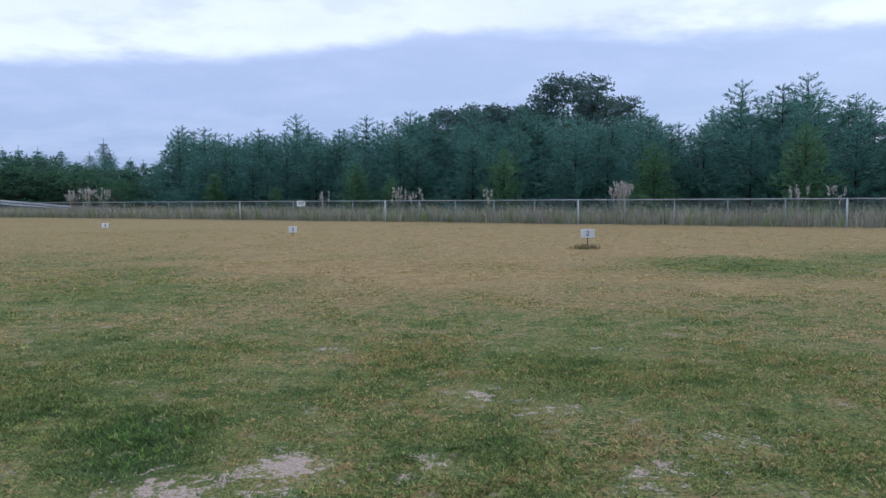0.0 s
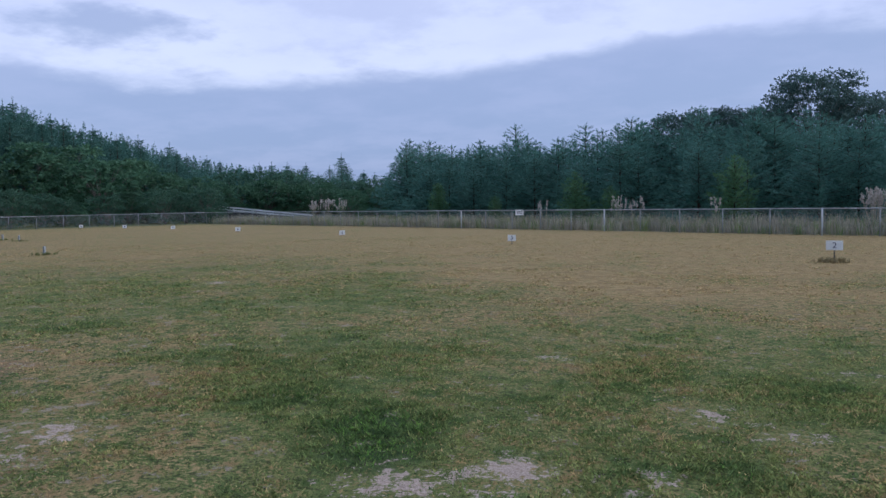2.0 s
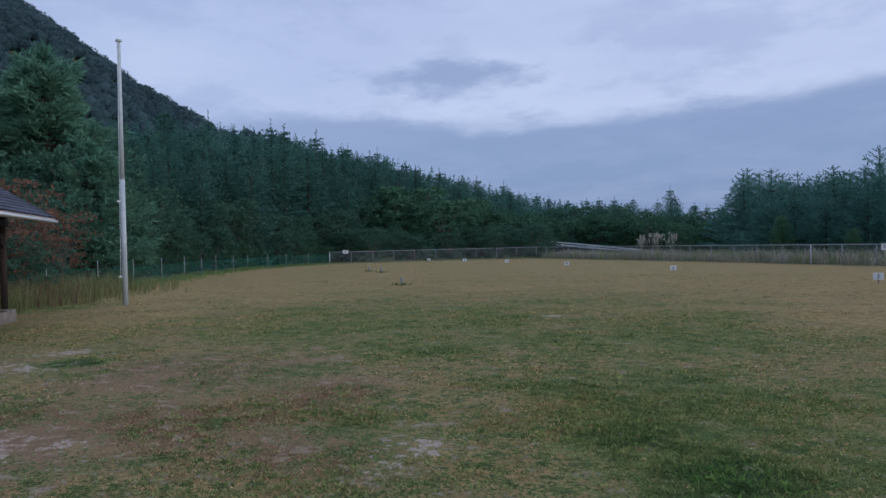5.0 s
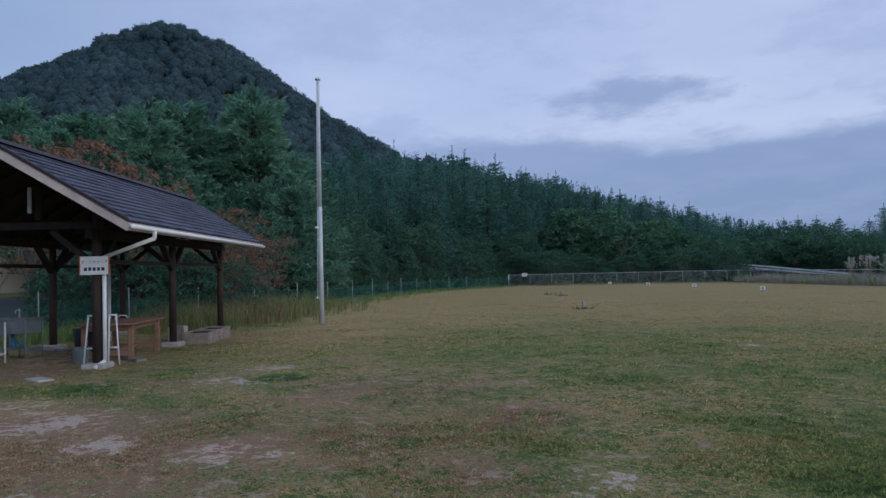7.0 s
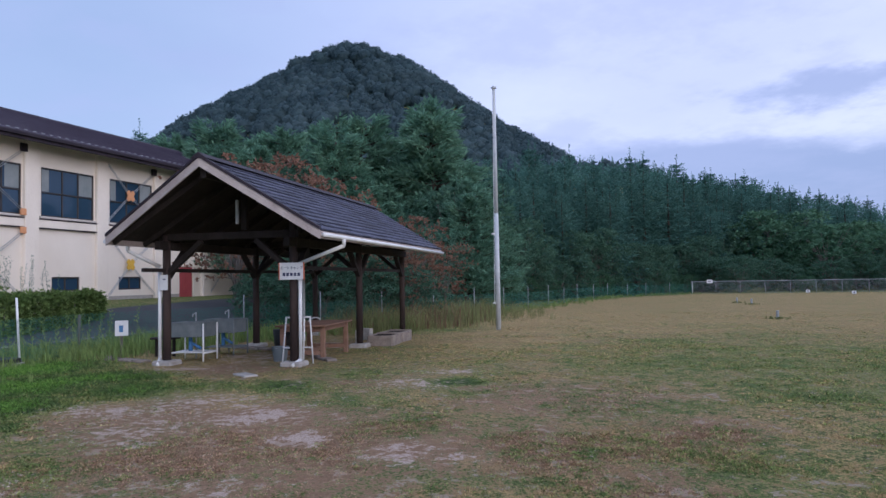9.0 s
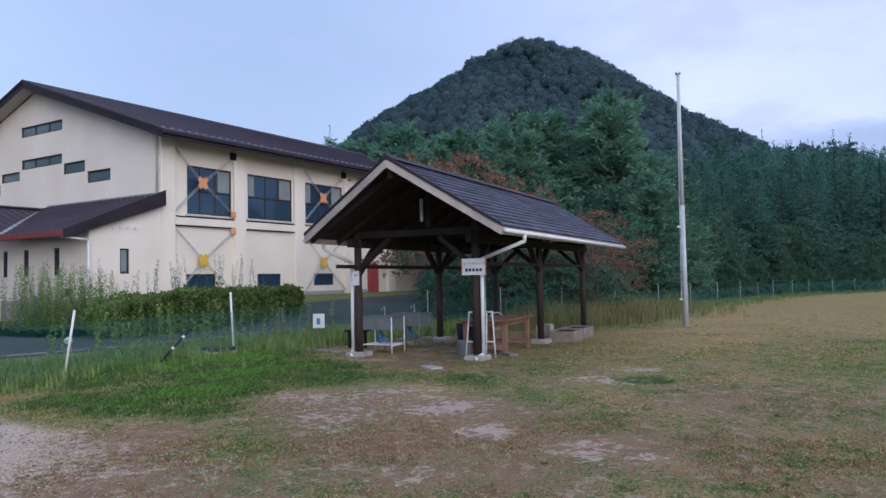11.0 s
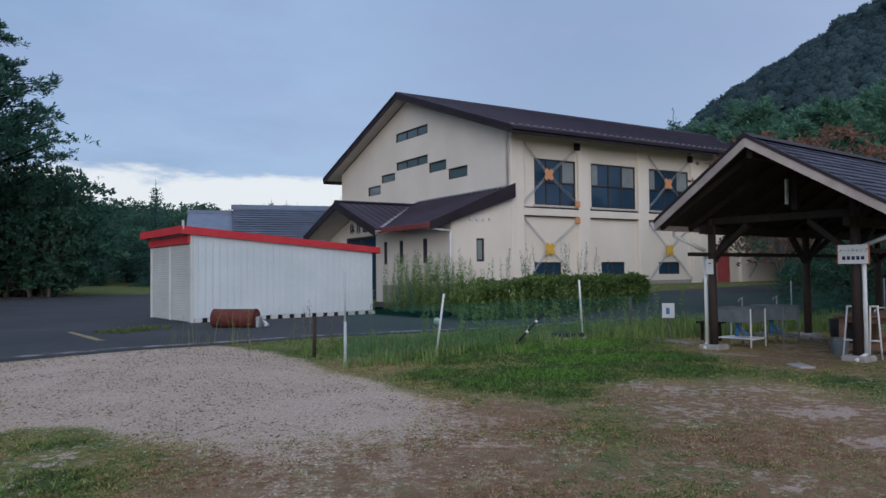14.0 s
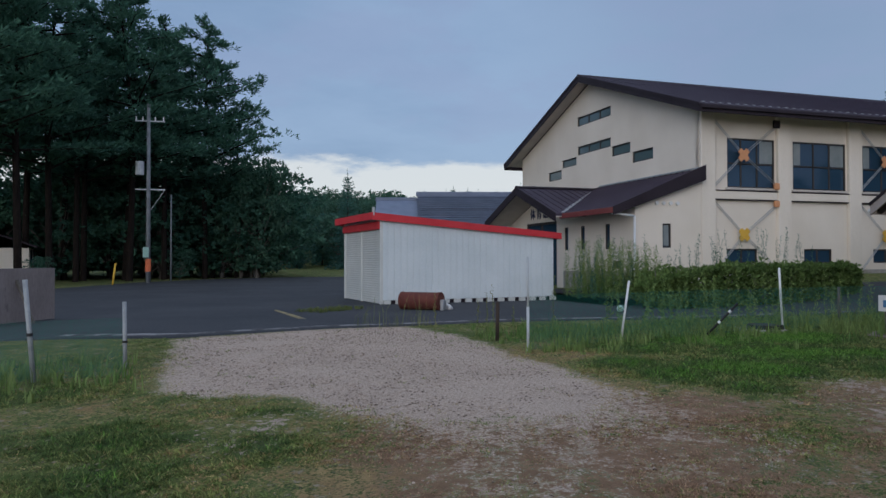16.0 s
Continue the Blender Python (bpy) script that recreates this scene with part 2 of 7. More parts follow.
def foliage(name, c1, c2, spread=0.3, scale=0.6):
    k = 1.75
    m = material(name, tuple(k * v for v in c1), tuple(k * v for v in c2), scale, 0.65, 0.0, 6.0, mottle=0.7, island=spread, spec=0.2)
    t = m.node_tree
    b, o = t.nodes["Principled BSDF"], t.nodes["Material Output"]
    tr = t.nodes.new("ShaderNodeBsdfTranslucent")
    t.links.new(b.inputs["Base Color"].links[0].from_socket, tr.inputs[0])
    mx = t.nodes.new("ShaderNodeMixShader")
    mx.inputs[0].default_value = 0.4
    t.links.new(b.outputs[0], mx.inputs[1])
    t.links.new(tr.outputs[0], mx.inputs[2])
    t.links.new(mx.outputs[0], o.inputs[0])
    return m


PINE_LEAF = foliage("young_pine_needles", (0.038, 0.102, 0.086), (0.066, 0.146, 0.120), 0.22)
HILL_PINE_LEAF = foliage("mid_green_pine_needles", (0.050, 0.116, 0.080), (0.086, 0.164, 0.108), 0.28)
PINE_LIGHT = foliage("light_pine_needles", (0.046, 0.110, 0.054), (0.082, 0.152, 0.076), 0.25)
CEDAR_LEAF = foliage("cedar_needles", (0.033, 0.086, 0.074), (0.058, 0.128, 0.102), 0.28)
BROAD_LEAF = foliage("broad_leaves", (0.030, 0.072, 0.050), (0.056, 0.112, 0.072), 0.26)
BRIGHT_LEAF = foliage("fresh_green_leaves", (0.034, 0.084, 0.050), (0.058, 0.118, 0.066), 0.22)
OAK_LEAF = foliage("grey_green_leaves", (0.040, 0.074, 0.070), (0.064, 0.106, 0.096), 0.25)
RED_LEAF = foliage("rusty_red_leaves", (0.100, 0.056, 0.040), (0.160, 0.090, 0.060))
TALL_PINE_LEAF = foliage("dark_pine_needles", (0.027, 0.070, 0.052), (0.050, 0.114, 0.074))
# aerial haze is mixed into this leaf colour: bluish, with little contrast
HAZY_HILL_LEAF = foliage("hazy_hill_leaves", (0.024, 0.046, 0.055), (0.041, 0.069, 0.077), 0.14, 0.04)
HEDGE_LEAF = foliage("hedge_leaves", (0.045, 0.080, 0.022), (0.095, 0.135, 0.042), 0.4, 2.0)
BLADE = foliage("grass_blades", (0.066, 0.090, 0.030), (0.108, 0.122, 0.048), 0.3, 0.5)
DRY_BLADE = foliage("dry_grass_blades", (0.125, 0.103, 0.055), (0.195, 0.160, 0.090), 0.3, 0.5)
TALL_BLADE = foliage("tall_grass_blades", (0.092, 0.110, 0.042), (0.160, 0.155, 0.070), 0.35, 0.5)
WEED_BLADE = foliage("tall_weed_blades", (0.082, 0.140, 0.040), (0.150, 0.190, 0.066), 0.35, 0.5)

GLASS = bpy.data.materials.new("dark_window_glass")
GLASS.use_nodes = True
_b = GLASS.node_tree.nodes["Principled BSDF"]
_b.inputs["Base Color"].default_value = (0.026, 0.058, 0.100, 1)
_b.inputs["Roughness"].default_value, _b.inputs["Specular IOR Level"].default_value = 0.06, 0.6

PALE_GLASS = bpy.data.materials.new("grey_window_glass")
PALE_GLASS.use_nodes = True
_b = PALE_GLASS.node_tree.nodes["Principled BSDF"]
_b.inputs["Base Color"].default_value = (0.09, 0.14, 0.155, 1)
_b.inputs["Roughness"].default_value, _b.inputs["Specular IOR Level"].default_value = 0.1, 0.6

NET = bpy.data.materials.new("green_net_mesh")
NET.use_nodes = True


def mesh_holes(m, colour, size, wire, diamond=True, rough=0.6, metal=0.0):
    """A woven wire or net: threads with open holes between them."""
    t = m.node_tree
    b = t.nodes["Principled BSDF"]
    b.inputs["Base Color"].default_value, b.inputs["Roughness"].default_value, b.inputs["Metallic"].default_value = (*colour, 1), rough, metal
    uv = t.nodes.new("ShaderNodeUVMap")
    sp = t.nodes.new("ShaderNodeSeparateXYZ")
    t.links.new(uv.outputs[0], sp.inputs[0])

    def op(kind, a, b2=None):
        n = t.nodes.new("ShaderNodeMath")
        n.operation = kind
        for i, v in enumerate((a, b2)):
            if v is None:
                continue
            if isinstance(v, (int, float)):
                n.inputs[i].default_value = v
            else:
                t.links.new(v, n.inputs[i])
        return n.outputs[0]
    u, v = sp.outputs[0], sp.outputs[1]
    p, q = (op("ADD", u, v), op("SUBTRACT", u, v)) if diamond else (u, v)
    lines = []
    for s in (p, q):
        fr = op("FRACT", op("DIVIDE", s, size))
        lines.append(op("LESS_THAN", fr, wire))
    alpha = op("MAXIMUM", lines[0], lines[1])
    t.links.new(alpha, b.inputs["Alpha"])


mesh_holes(NET, (0.02, 0.15, 0.12), 0.011, 0.12, False)
CHAIN = bpy.data.materials.new("chain_link_wire")
CHAIN.use_nodes = True
mesh_holes(CHAIN, (0.30, 0.33, 0.34), 0.06, 0.09, True, 0.5, 0.5)


# ---- mesh kit ----
class Solid:
    """Gathers the faces of one mesh."""

    def __init__(self):
        self.v, self.f, self.weld = [], [], False

    def add(self, verts, faces):
        n = len(self.v)
        self.v += [tuple(p) for p in verts]
        self.f += [tuple(n + i for i in f) for f in faces]
        return self

    def box(self, lo, hi, bevel=0.0, m=None):
        """An upright box between two corners, its edges chamfered by bevel, then moved by m."""
        c = [(a + b) / 2 for a, b in zip(lo, hi)]
        h = [abs(b - a) / 2 for a, b in zip(lo, hi)]
        bevel = min(bevel, *(k * 0.45 for k in h)) if bevel else 0
        vs, fs = [], []
        if not bevel:
            for z in (-1, 1):
                for x, y in ((-1, -1), (1, -1), (1, 1), (-1, 1)):
                    vs.append((x * h[0], y * h[1], z * h[2]))
            fs = [(3, 2, 1, 0), (4, 5, 6, 7), (0, 1, 5, 4), (1, 2, 6, 5), (2, 3, 7, 6), (3, 0, 4, 7)]
        else:
            i, j = [k - bevel for k in h], h
            idx = {}
            for sx in (-1, 1):
                for sy in (-1, 1):
                    for sz in (-1, 1):
                        s = (sx, sy, sz)
                        for ax in range(3):
                            idx[s, ax] = len(vs)
                            vs.append(tuple(s[k] * (j[k] if k == ax else i[k]) for k in range(3)))
            for ax in range(3):
                p, q = (ax + 1) % 3, (ax + 2) % 3
                for s in (-1, 1):
                    ring = []
                    for a, b in ((-1, -1), (1, -1), (1, 1), (-1, 1)):
                        k = [0, 0, 0]
                        k[ax], k[p], k[q] = s, a, b
                        ring.append(idx[tuple(k), ax])
                    fs.append(tuple(ring if s > 0 else ring[::-1]))
                for a in (-1, 1):
                    for b in (-1, 1):
                        k1, k2 = [0, 0, 0], [0, 0, 0]
                        k1[ax], k1[p], k1[q] = -1, a, b
                        k2[ax], k2[p], k2[q] = 1, a, b
                        k1, k2 = tuple(k1), tuple(k2)
                        r = (idx[k1, p], idx[k2, p], idx[k2, q], idx[k1, q])
                        fs.append(r if a * b < 0 else r[::-1])
            for s in ((x, y, z) for x in (-1, 1) for y in (-1, 1) for z in (-1, 1)):
                r = tuple(idx[s, a] for a in range(3))
                fs.append(r if s[0] * s[1] * s[2] > 0 else r[::-1])
        vs = [Vector((a + d, b + e, k + g)) for (a, b, k), (d, e, g) in zip(vs, [c] * len(vs))]
        if m:
            vs = [m @ p for p in vs]
        return self.add(vs, fs)

    def tube(self, a, b, ra, rb=None, n=8, cap=True):
        """A round bar from a to b."""
        a, b = Vector(a), Vector(b)
        rb = ra if rb is None else rb
        q = (b - a).to_track_quat("Z", "Y")
        vs = []
        for p, r in ((a, ra), (b, rb)):
            vs += [p + q @ Vector((r * math.cos(2 * math.pi * k / n), r * math.sin(2 * math.pi * k / n), 0)) for k in range(n)]
        fs = [(k, (k + 1) % n, n + (k + 1) % n, n + k) for k in range(n)]
        if cap:
            fs += [tuple(range(n))[::-1], tuple(range(n, 2 * n))]
        return self.add(vs, fs)

    def bar(self, a, b, w, h, up=(0, 0, 1)):
        """A square timber from a to b, w across and h along up."""
        a, b = Vector(a), Vector(b)
        d = (b - a).normalized()
        s = d.cross(Vector(up)).normalized()
        u = s.cross(d)
        vs = [p + s * (w / 2 * i) + u * (h / 2 * j) for p in (a, b) for i, j in ((-1, -1), (1, -1), (1, 1), (-1, 1))]
        return self.add(vs, [(0, 1, 2, 3), (7, 6, 5, 4), (4, 5, 1, 0), (5, 6, 2, 1), (6, 7, 3, 2), (7, 4, 0, 3)])

    def slab(self, outline, lift):
        """A flat piece: an outline in space, thickened along lift."""
        n = len(outline)
        lift = Vector(lift)
        vs = [Vector(p) for p in outline] + [Vector(p) + lift for p in outline]
        fs = [tuple(range(n))[::-1], tuple(range(n, 2 * n))] + [(k, (k + 1) % n, n + (k + 1) % n, n + k) for k in range(n)]
        return self.add(vs, fs)

    def mesh(self, name, mat, smooth=False):
        me = bpy.data.meshes.new(name)
        me.from_pydata(self.v, [], self.f)
        me.materials.append(mat)
        bm = bmesh.new()
        bm.from_mesh(me)
        if self.weld:
            bmesh.ops.remove_doubles(bm, verts=bm.verts, dist=1e-4)
            bmesh.ops.dissolve_degenerate(bm, edges=bm.edges, dist=1e-4)
        bmesh.ops.recalc_face_normals(bm, faces=bm.faces)
        bm.to_mesh(me)
        bm.free()
        if smooth:
            me.polygons.foreach_set("use_smooth", [True] * len(me.polygons))
        return me


def part(name, solid, mat, parent=None, label="", smooth=False):
    me = solid if isinstance(solid, bpy.types.Mesh) else solid.mesh(name, mat, smooth)
    ob = new(name, me)
    if parent:
        ob.parent = parent
    if label:
        tagged(ob, label)
    return ob


def thing(name, m, label, category, group="", kind=""):
    ob = new(name)
    ob.empty_display_size = 0.2
    ob.matrix_world = m
    return tagged(ob, label, category, group, kind)


def cards(name, pts, fwd, side, mat, smooth=False):
    """One mesh of leaf blades: each point carries a pointed blade along fwd with half width side."""
    n = len(pts)
    v = np.empty((n, 4, 3))
    v[:, 0] = pts
    v[:, 1] = pts + fwd * 0.5 + side
    v[:, 2] = pts + fwd
    v[:, 3] = pts + fwd * 0.5 - side
    return raw_mesh(name, v.reshape(-1, 3), np.arange(4 * n).reshape(n, 4), mat)


def raw_mesh(name, v, f, mat):
    me = bpy.data.meshes.new(name)
    me.vertices.add(len(v))
    me.vertices.foreach_set("co", np.asarray(v, dtype=np.float32).ravel())
    k = f.shape[1]
    me.loops.add(f.size)
    me.loops.foreach_set("vertex_index", f.astype(np.int32).ravel())
    me.polygons.add(len(f))
    me.polygons.foreach_set("loop_start", np.arange(0, f.size, k, dtype=np.int32))
    me.update(calc_edges=True)
    me.validate()
    me.materials.append(mat)
    return me


def unit(a):
    return a / np.maximum(np.linalg.norm(a, axis=-1, keepdims=True), 1e-9)


def strip(points, height, name, mat, parent, z0=0.0):
    """A hanging net or wire sheet along points of the plan, with lengths in its UV."""
    v, f, uv, s = [], [], [], 0.0
    for i, p in enumerate(points):
        if i:
            s += (Vector(p[:2]) - Vector(points[i - 1][:2])).length
        v += [(p[0], p[1], p[2] + z0), (p[0], p[1], p[2] + z0 + height)]
        uv += [(s, 0), (s, height)]
    for i in range(len(points) - 1):
        f.append((2 * i, 2 * i + 2, 2 * i + 3, 2 * i + 1))
    me = bpy.data.meshes.new(name)
    me.from_pydata(v, [], f)
    lay = me.uv_layers.new(name="UVMap")
    for lp in me.loops:
        lay.data[lp.index].uv = uv[lp.vertex_index]
    me.materials.append(mat)
    ob = new(name, me)
    ob.parent = parent
    return ob


def lettering(name, text, size, m, mat, parent, extrude=0.004):
    """Raised letters of the built-in font, centred at m."""
    cu = bpy.data.curves.new(name, "FONT")
    cu.body, cu.size, cu.align_x, cu.align_y, cu.extrude = text, size, "CENTER", "CENTER", extrude
    tmp = bpy.data.objects.new(name, cu)
    scene.collection.objects.link(tmp)
    me = bpy.data.meshes.new_from_object(tmp.evaluated_get(bpy.context.evaluated_depsgraph_get()))
    bpy.data.objects.remove(tmp)
    bpy.data.curves.remove(cu)
    me.materials.clear()
    me.materials.append(mat)
    ob = new(name, me)
    ob.parent = parent
    ob.matrix_basis = m
    return ob

# ---- ground ----
KX, KY, GYM_TURN = -31.65, -9.55, 143.61
LX, LY = math.cos(radians(GYM_TURN)), math.sin(radians(GYM_TURN))


def smooth(t):
    t = np.clip(t, 0, 1)
    return t * t * (3 - 2 * t)


PEAK_X, PEAK_Y = -323.4, 65.8
HILL_YAW = (-180, 28, 34, 40, 47, 56, 63, 75, 88, 100, 112, 122, 142, 165, 180)
HILL_TOP = (0, 0, 2, 7, 14, 21, 23, 23, 18, 12, 8, 8, 8, 5, 0)


def height(x, y):
    x, y = np.asarray(x, float), np.asarray(y, float)
    z = 0.12 * smooth((-x - 2) / 8) * (1 - smooth((y - 8) / 9))
    a = (x - KX) * LX + (y - KY) * LY
    b = -(x - KX) * LY + (y - KY) * LX
    near = 1 - smooth((np.hypot(x, y) - 60) / 60)
    z = z + 0.8 * smooth((a + 5) / 9) * smooth((b + 10) / 8) * near
    d = np.hypot(x, y)
    yaw = np.degrees(np.arctan2(-x, y))
    ridge = np.interp(yaw, HILL_YAW, HILL_TOP) * smooth((d - 72) / 98) * (1 - 0.6 * smooth((d - 220) / 100))
    r = np.hypot(x - PEAK_X, y - PEAK_Y)
    peak = np.maximum(100.5 - 0.72 * (np.hypot(r, 20.5) - 20.5) + 2.2 * np.sin(x * 0.06) * np.cos(y * 0.075), 12 * smooth((230 - r) / 90))
    return z + np.maximum(ridge, peak * smooth((d - 60) / 60))


def hz(x, y):
    return float(height(x, y))


def inside_distance(px, py, poly):
    """Distance to a polygon's edge, positive inside."""
    d = np.full(px.shape, 1e9)
    ins = np.zeros(px.shape, bool)
    for (x1, y1), (x2, y2) in zip(poly, poly[1:] + poly[:1]):
        ex, ey = x2 - x1, y2 - y1
        t = np.clip(((px - x1) * ex + (py - y1) * ey) / (ex * ex + ey * ey), 0, 1)
        d = np.minimum(d, np.hypot(px - x1 - t * ex, py - y1 - t * ey))
        ins ^= ((y1 > py) != (y2 > py)) & (px < ex * (py - y1) / (ey if ey else 1e-9) + x1)
    return np.where(ins, d, -d)


def steps_out(lo, hi, step, far):
    core = list(np.arange(lo, hi + 1e-6, step))
    s, v, out = step, hi, []
    while v < far:
        s *= 1.13
        v += s
        out.append(v)
    s, v, back = step, lo, []
    while v > -far:
        s *= 1.13
        v -= s
        back.append(v)
    return np.array(back[::-1] + core + out)


GRAVEL = [(-8.5, -12.4), (-6.6, -9.9), (-5.4, -8.2), (-5.5, -7.1), (-5.3, -5.7), (-5.7, -4.4), (-6.4, -3.8), (-7.1, -3.5), (-8.1, -3.6), (-9.2, -5.0), (-9.9, -6.0), (-11.1, -7.3), (-11.9, -8.5), (-12.9, -10.6), (-11.0, -11.8), (-9.5, -12.1)]
# bare spots: place, radius, strength
BARE_FIELD = [(-1.02, 3.93, 0.34, 1.1), (-1.6, 3.55, 0.4, 0.85), (-0.24, 3.98, 0.25, 0.75), (0.49, 5.04, 0.3, 0.75), (1.16, 6.92, 0.35, 0.6), (-1.32, 6.97, 0.35, 0.5), (0.04, 5.39, 0.35, 0.75), (0.95, 3.8, 0.45, 0.6), (1.5, 4.4, 0.5, 0.5), (-4.23, 3.7, 0.35, 0.8), (-4.0, 3.2, 0.4, 0.6), (4.6, 6.6, 1.0, 0.55), (5.6, 7.6, 1.0, 0.5), (3.2, 4.6, 0.6, 0.45)]
BARE_SHELTER = [(-9.99, -0.18, 0.9, 0.75), (-8.9, 0.45, 0.7, 0.85), (-8.3, -0.9, 0.8, 0.6), (-7.5, 0.65, 0.38, 1.1), (-6.7, 1.5, 0.4, 0.95), (-6.3, 1.9, 0.3, 0.8), (-6.1, -0.2, 0.35, 0.7), (-9.0, -0.6, 0.8, 0.6), (-6.1, 0.7, 0.4, 0.45), (-10.5, 2.6, 0.7, 0.75), (-11.6, 3.6, 0.7, 0.7), (-12.0, 5.0, 0.5, 0.5), (-8.9, 11.9, 0.5, 0.7), (-14.0, -0.6, 1.0, 0.7), (-15.5, 1.2, 1.6, 0.75), (-17.5, 2.6, 1.6, 0.75)]
BARE_VERGE = [(-9.96, -1.43, 0.8, 0.75), (-4.3, -5.4, 0.5, 0.6), (-5.0, -6.0, 0.6, 0.55)]
BARE = BARE_FIELD + BARE_SHELTER + BARE_VERGE
LUSH_FIELD = [(-3.6, 7.0, 2.2, 0.80), (-4.7, 6.3, 1.5, 0.88), (-3.2, 5.0, 1.1, 1.02), (-2.2, 4.6, 1.0, 1.02), (-7.5, 8.5, 1.6, 0.72), (-11.5, 15.0, 2.2, 0.72), (-9.0, 12.5, 1.5, 0.62), (-0.9, 5.8, 1.2, 0.9), (-1.3, 5.3, 1.0, 0.85), (0.2, 4.3, 1.1, 0.85), (1.9, 5.6, 1.1, 0.78), (5, 14.4, 2.8, 0.85), (9, 15.5, 3, 0.8), (-2, 4.1, 0.9, 1.0), (2.2, 8.3, 1.6, 0.75), (0, 8, 2.5, 0.65)]
LUSH_SHELTER = [(-11.0, 0.9, 0.9, 1.3), (-10.4, 3.3, 0.8, 1.35), (-12.0, 2.0, 1.2, 1.0), (-9.0, 4.2, 0.8, 0.75), (-11.4, -0.2, 0.9, 1.1), (-9.3, 3.0, 0.8, 1.1), (-7.4, 7.0, 1.6, 0.85), (-14.5, 10, 2.2, 0.6), (-16, 13.5, 2, 0.55), (-12, 6.8, 1.2, 0.62), (-22, 6, 3, 0.8), (-27, 8, 4, 0.8)]
LUSH_VERGE = [(-10.6, -2.9, 1.7, 1.5), (-12.5, -2.8, 2.0, 1.5), (-10.2, -4.4, 1.0, 1.3), (-12, -4.9, 1.5, 1.3), (-15, -3.4, 2.2, 1.4), (-13.2, -1.6, 1.4, 1.4), (-9.6, -3.5, 1.0, 1.4), (-9.2, -2.5, 0.9, 1.2), (-11.6, -1.2, 1.2, 1.4), (-13.6, -4.2, 1.6, 1.5), (-18, -4, 2.5, 1.1), (-3.8, -6.6, 1.4, 1.0), (-6.5, -11.5, 2.0, 0.9), (-3, -10, 3, 1.0), (-1, -5, 2, 1.0), (-3.0, -5.6, 1.2, 1.02), (-2, -7.5, 2.6, 1.02), (-4.6, -9.0, 1.6, 1.02), (-3.4, -4.2, 0.8, 0.85), (-5.3, -6.3, 0.7, 0.95), (-4.4, -5.2, 0.9, 1.02)]
LUSH = LUSH_FIELD + LUSH_SHELTER + LUSH_VERGE

_grid = np.random.default_rng(31).uniform(-1, 1, (256, 256))


def rough_noise(x, y, k, o=0.0):
    """Smooth random heights between -1 and 1, k bumps a metre."""
    x, y = np.asarray(x, float) * k + 17.3 * o, np.asarray(y, float) * k - 9.1 * o
    i, j = np.floor(x).astype(int), np.floor(y).astype(int)
    u, v = smooth(x - i), smooth(y - j)
    g = lambda a, b: _grid[a % 256, b % 256]
    return (g(i, j) * (1 - u) + g(i + 1, j) * u) * (1 - v) + (g(i, j + 1) * (1 - u) + g(i + 1, j + 1) * u) * v


FIELD_EDGE = [(30, 17.7), (13.3, 26.8), (-18.6, 44), (-42, 55.4), (-53.5, 40), (-44, 23.8), (-29.7, 10.9), (-21, 0.9), (-16.4, -3.5), (-10.6, -6.2), (-5.7, -9.5), (10, -27), (60, -40), (60, 0)]
DEAD = [(-8.5, 4.0, 2.2, .75), (-11, 1.5, 2.4, .6), (-6.5, 4.4, 1.4, .7), (-5.0, 3.0, 1.3, .7), (-7.4, .4, 2.6, 1), (-9.3, -1.0, 1.6, .8), (-6.4, 2.6, 2.0, .7), (-5.6, -2.6, 2.2, .9), (-7.6, -2.7, 1.0, 1.0), (-5.3, -4.0, 1.2, .95), (-4.2, -3.2, 1.0, .8), (-4.6, .8, 1.6, .6), (-13.5, .3, 1.4, .7), (-4.4, 4.6, 1.2, .4)]


def spread(x, y, table):
    out = np.zeros_like(x)
    for a, c, r, k in table:
        out = np.maximum(out, k * np.exp(-((x - a) ** 2 + (y - c) ** 2) / r**2))
    return out


def zones(x, y):
    """Gravel, green, bare and dead shares of the field's cover at a place."""
    d, yaw = np.hypot(x, y), np.degrees(np.arctan2(-x, y))
    rn = rough_noise(x, y, 0.7, 1) + 0.7 * rough_noise(x, y, 1.7, 2)
    gd = inside_distance(x, y, GRAVEL)
    soft = 0.35 + 3.6 * smooth((x + 8.6) / 2.0) * smooth((y + 7.5) / 3)
    gravel = np.where(gd > 0, 0.55 + gd / 1.6, 0.55 + gd / soft * 0.5) + 0.06 * rn
    gravel = gravel - 0.5 * np.exp(-((x + 5.5) ** 2 + (y + 6.4) ** 2) / 0.5) - 0.4 * np.exp(-((x + 4.6) ** 2 + (y + 5.3) ** 2) / 0.9)
    west = smooth((yaw - 8) / 26) * (1 - 0.5 * smooth((yaw - 52) / 14))
    green = 0.68 - (0.46 - 0.10 * west) * smooth((d - 7.0 - 3.0 * west) / (7.0 + 11.0 * west)) + 0.3 * smooth((d - 60) / 20)
    green = np.maximum(green, spread(x, y, LUSH)) + 0.13 * rn * (1 - 0.6 * smooth((d - 18) / 10))
    dead = np.maximum(spread(x, y, DEAD), 0.42 * smooth((yaw - 36) / 18) * (1 - smooth((d - 8) / 6)) * (1 - smooth((yaw - 130) / 10)))
    green = green - 0.40 * dead
    beyond = smooth(-inside_distance(x, y, FIELD_EDGE) / 1.5)
    green = green * (1 - beyond) + 0.82 * beyond
    bare = 1.05 * spread(x, y, BARE)
    return np.stack([np.clip(gravel, 0, 1), np.clip(green, 0, 1.6), bare, np.clip(dead, 0, 1)], -1)


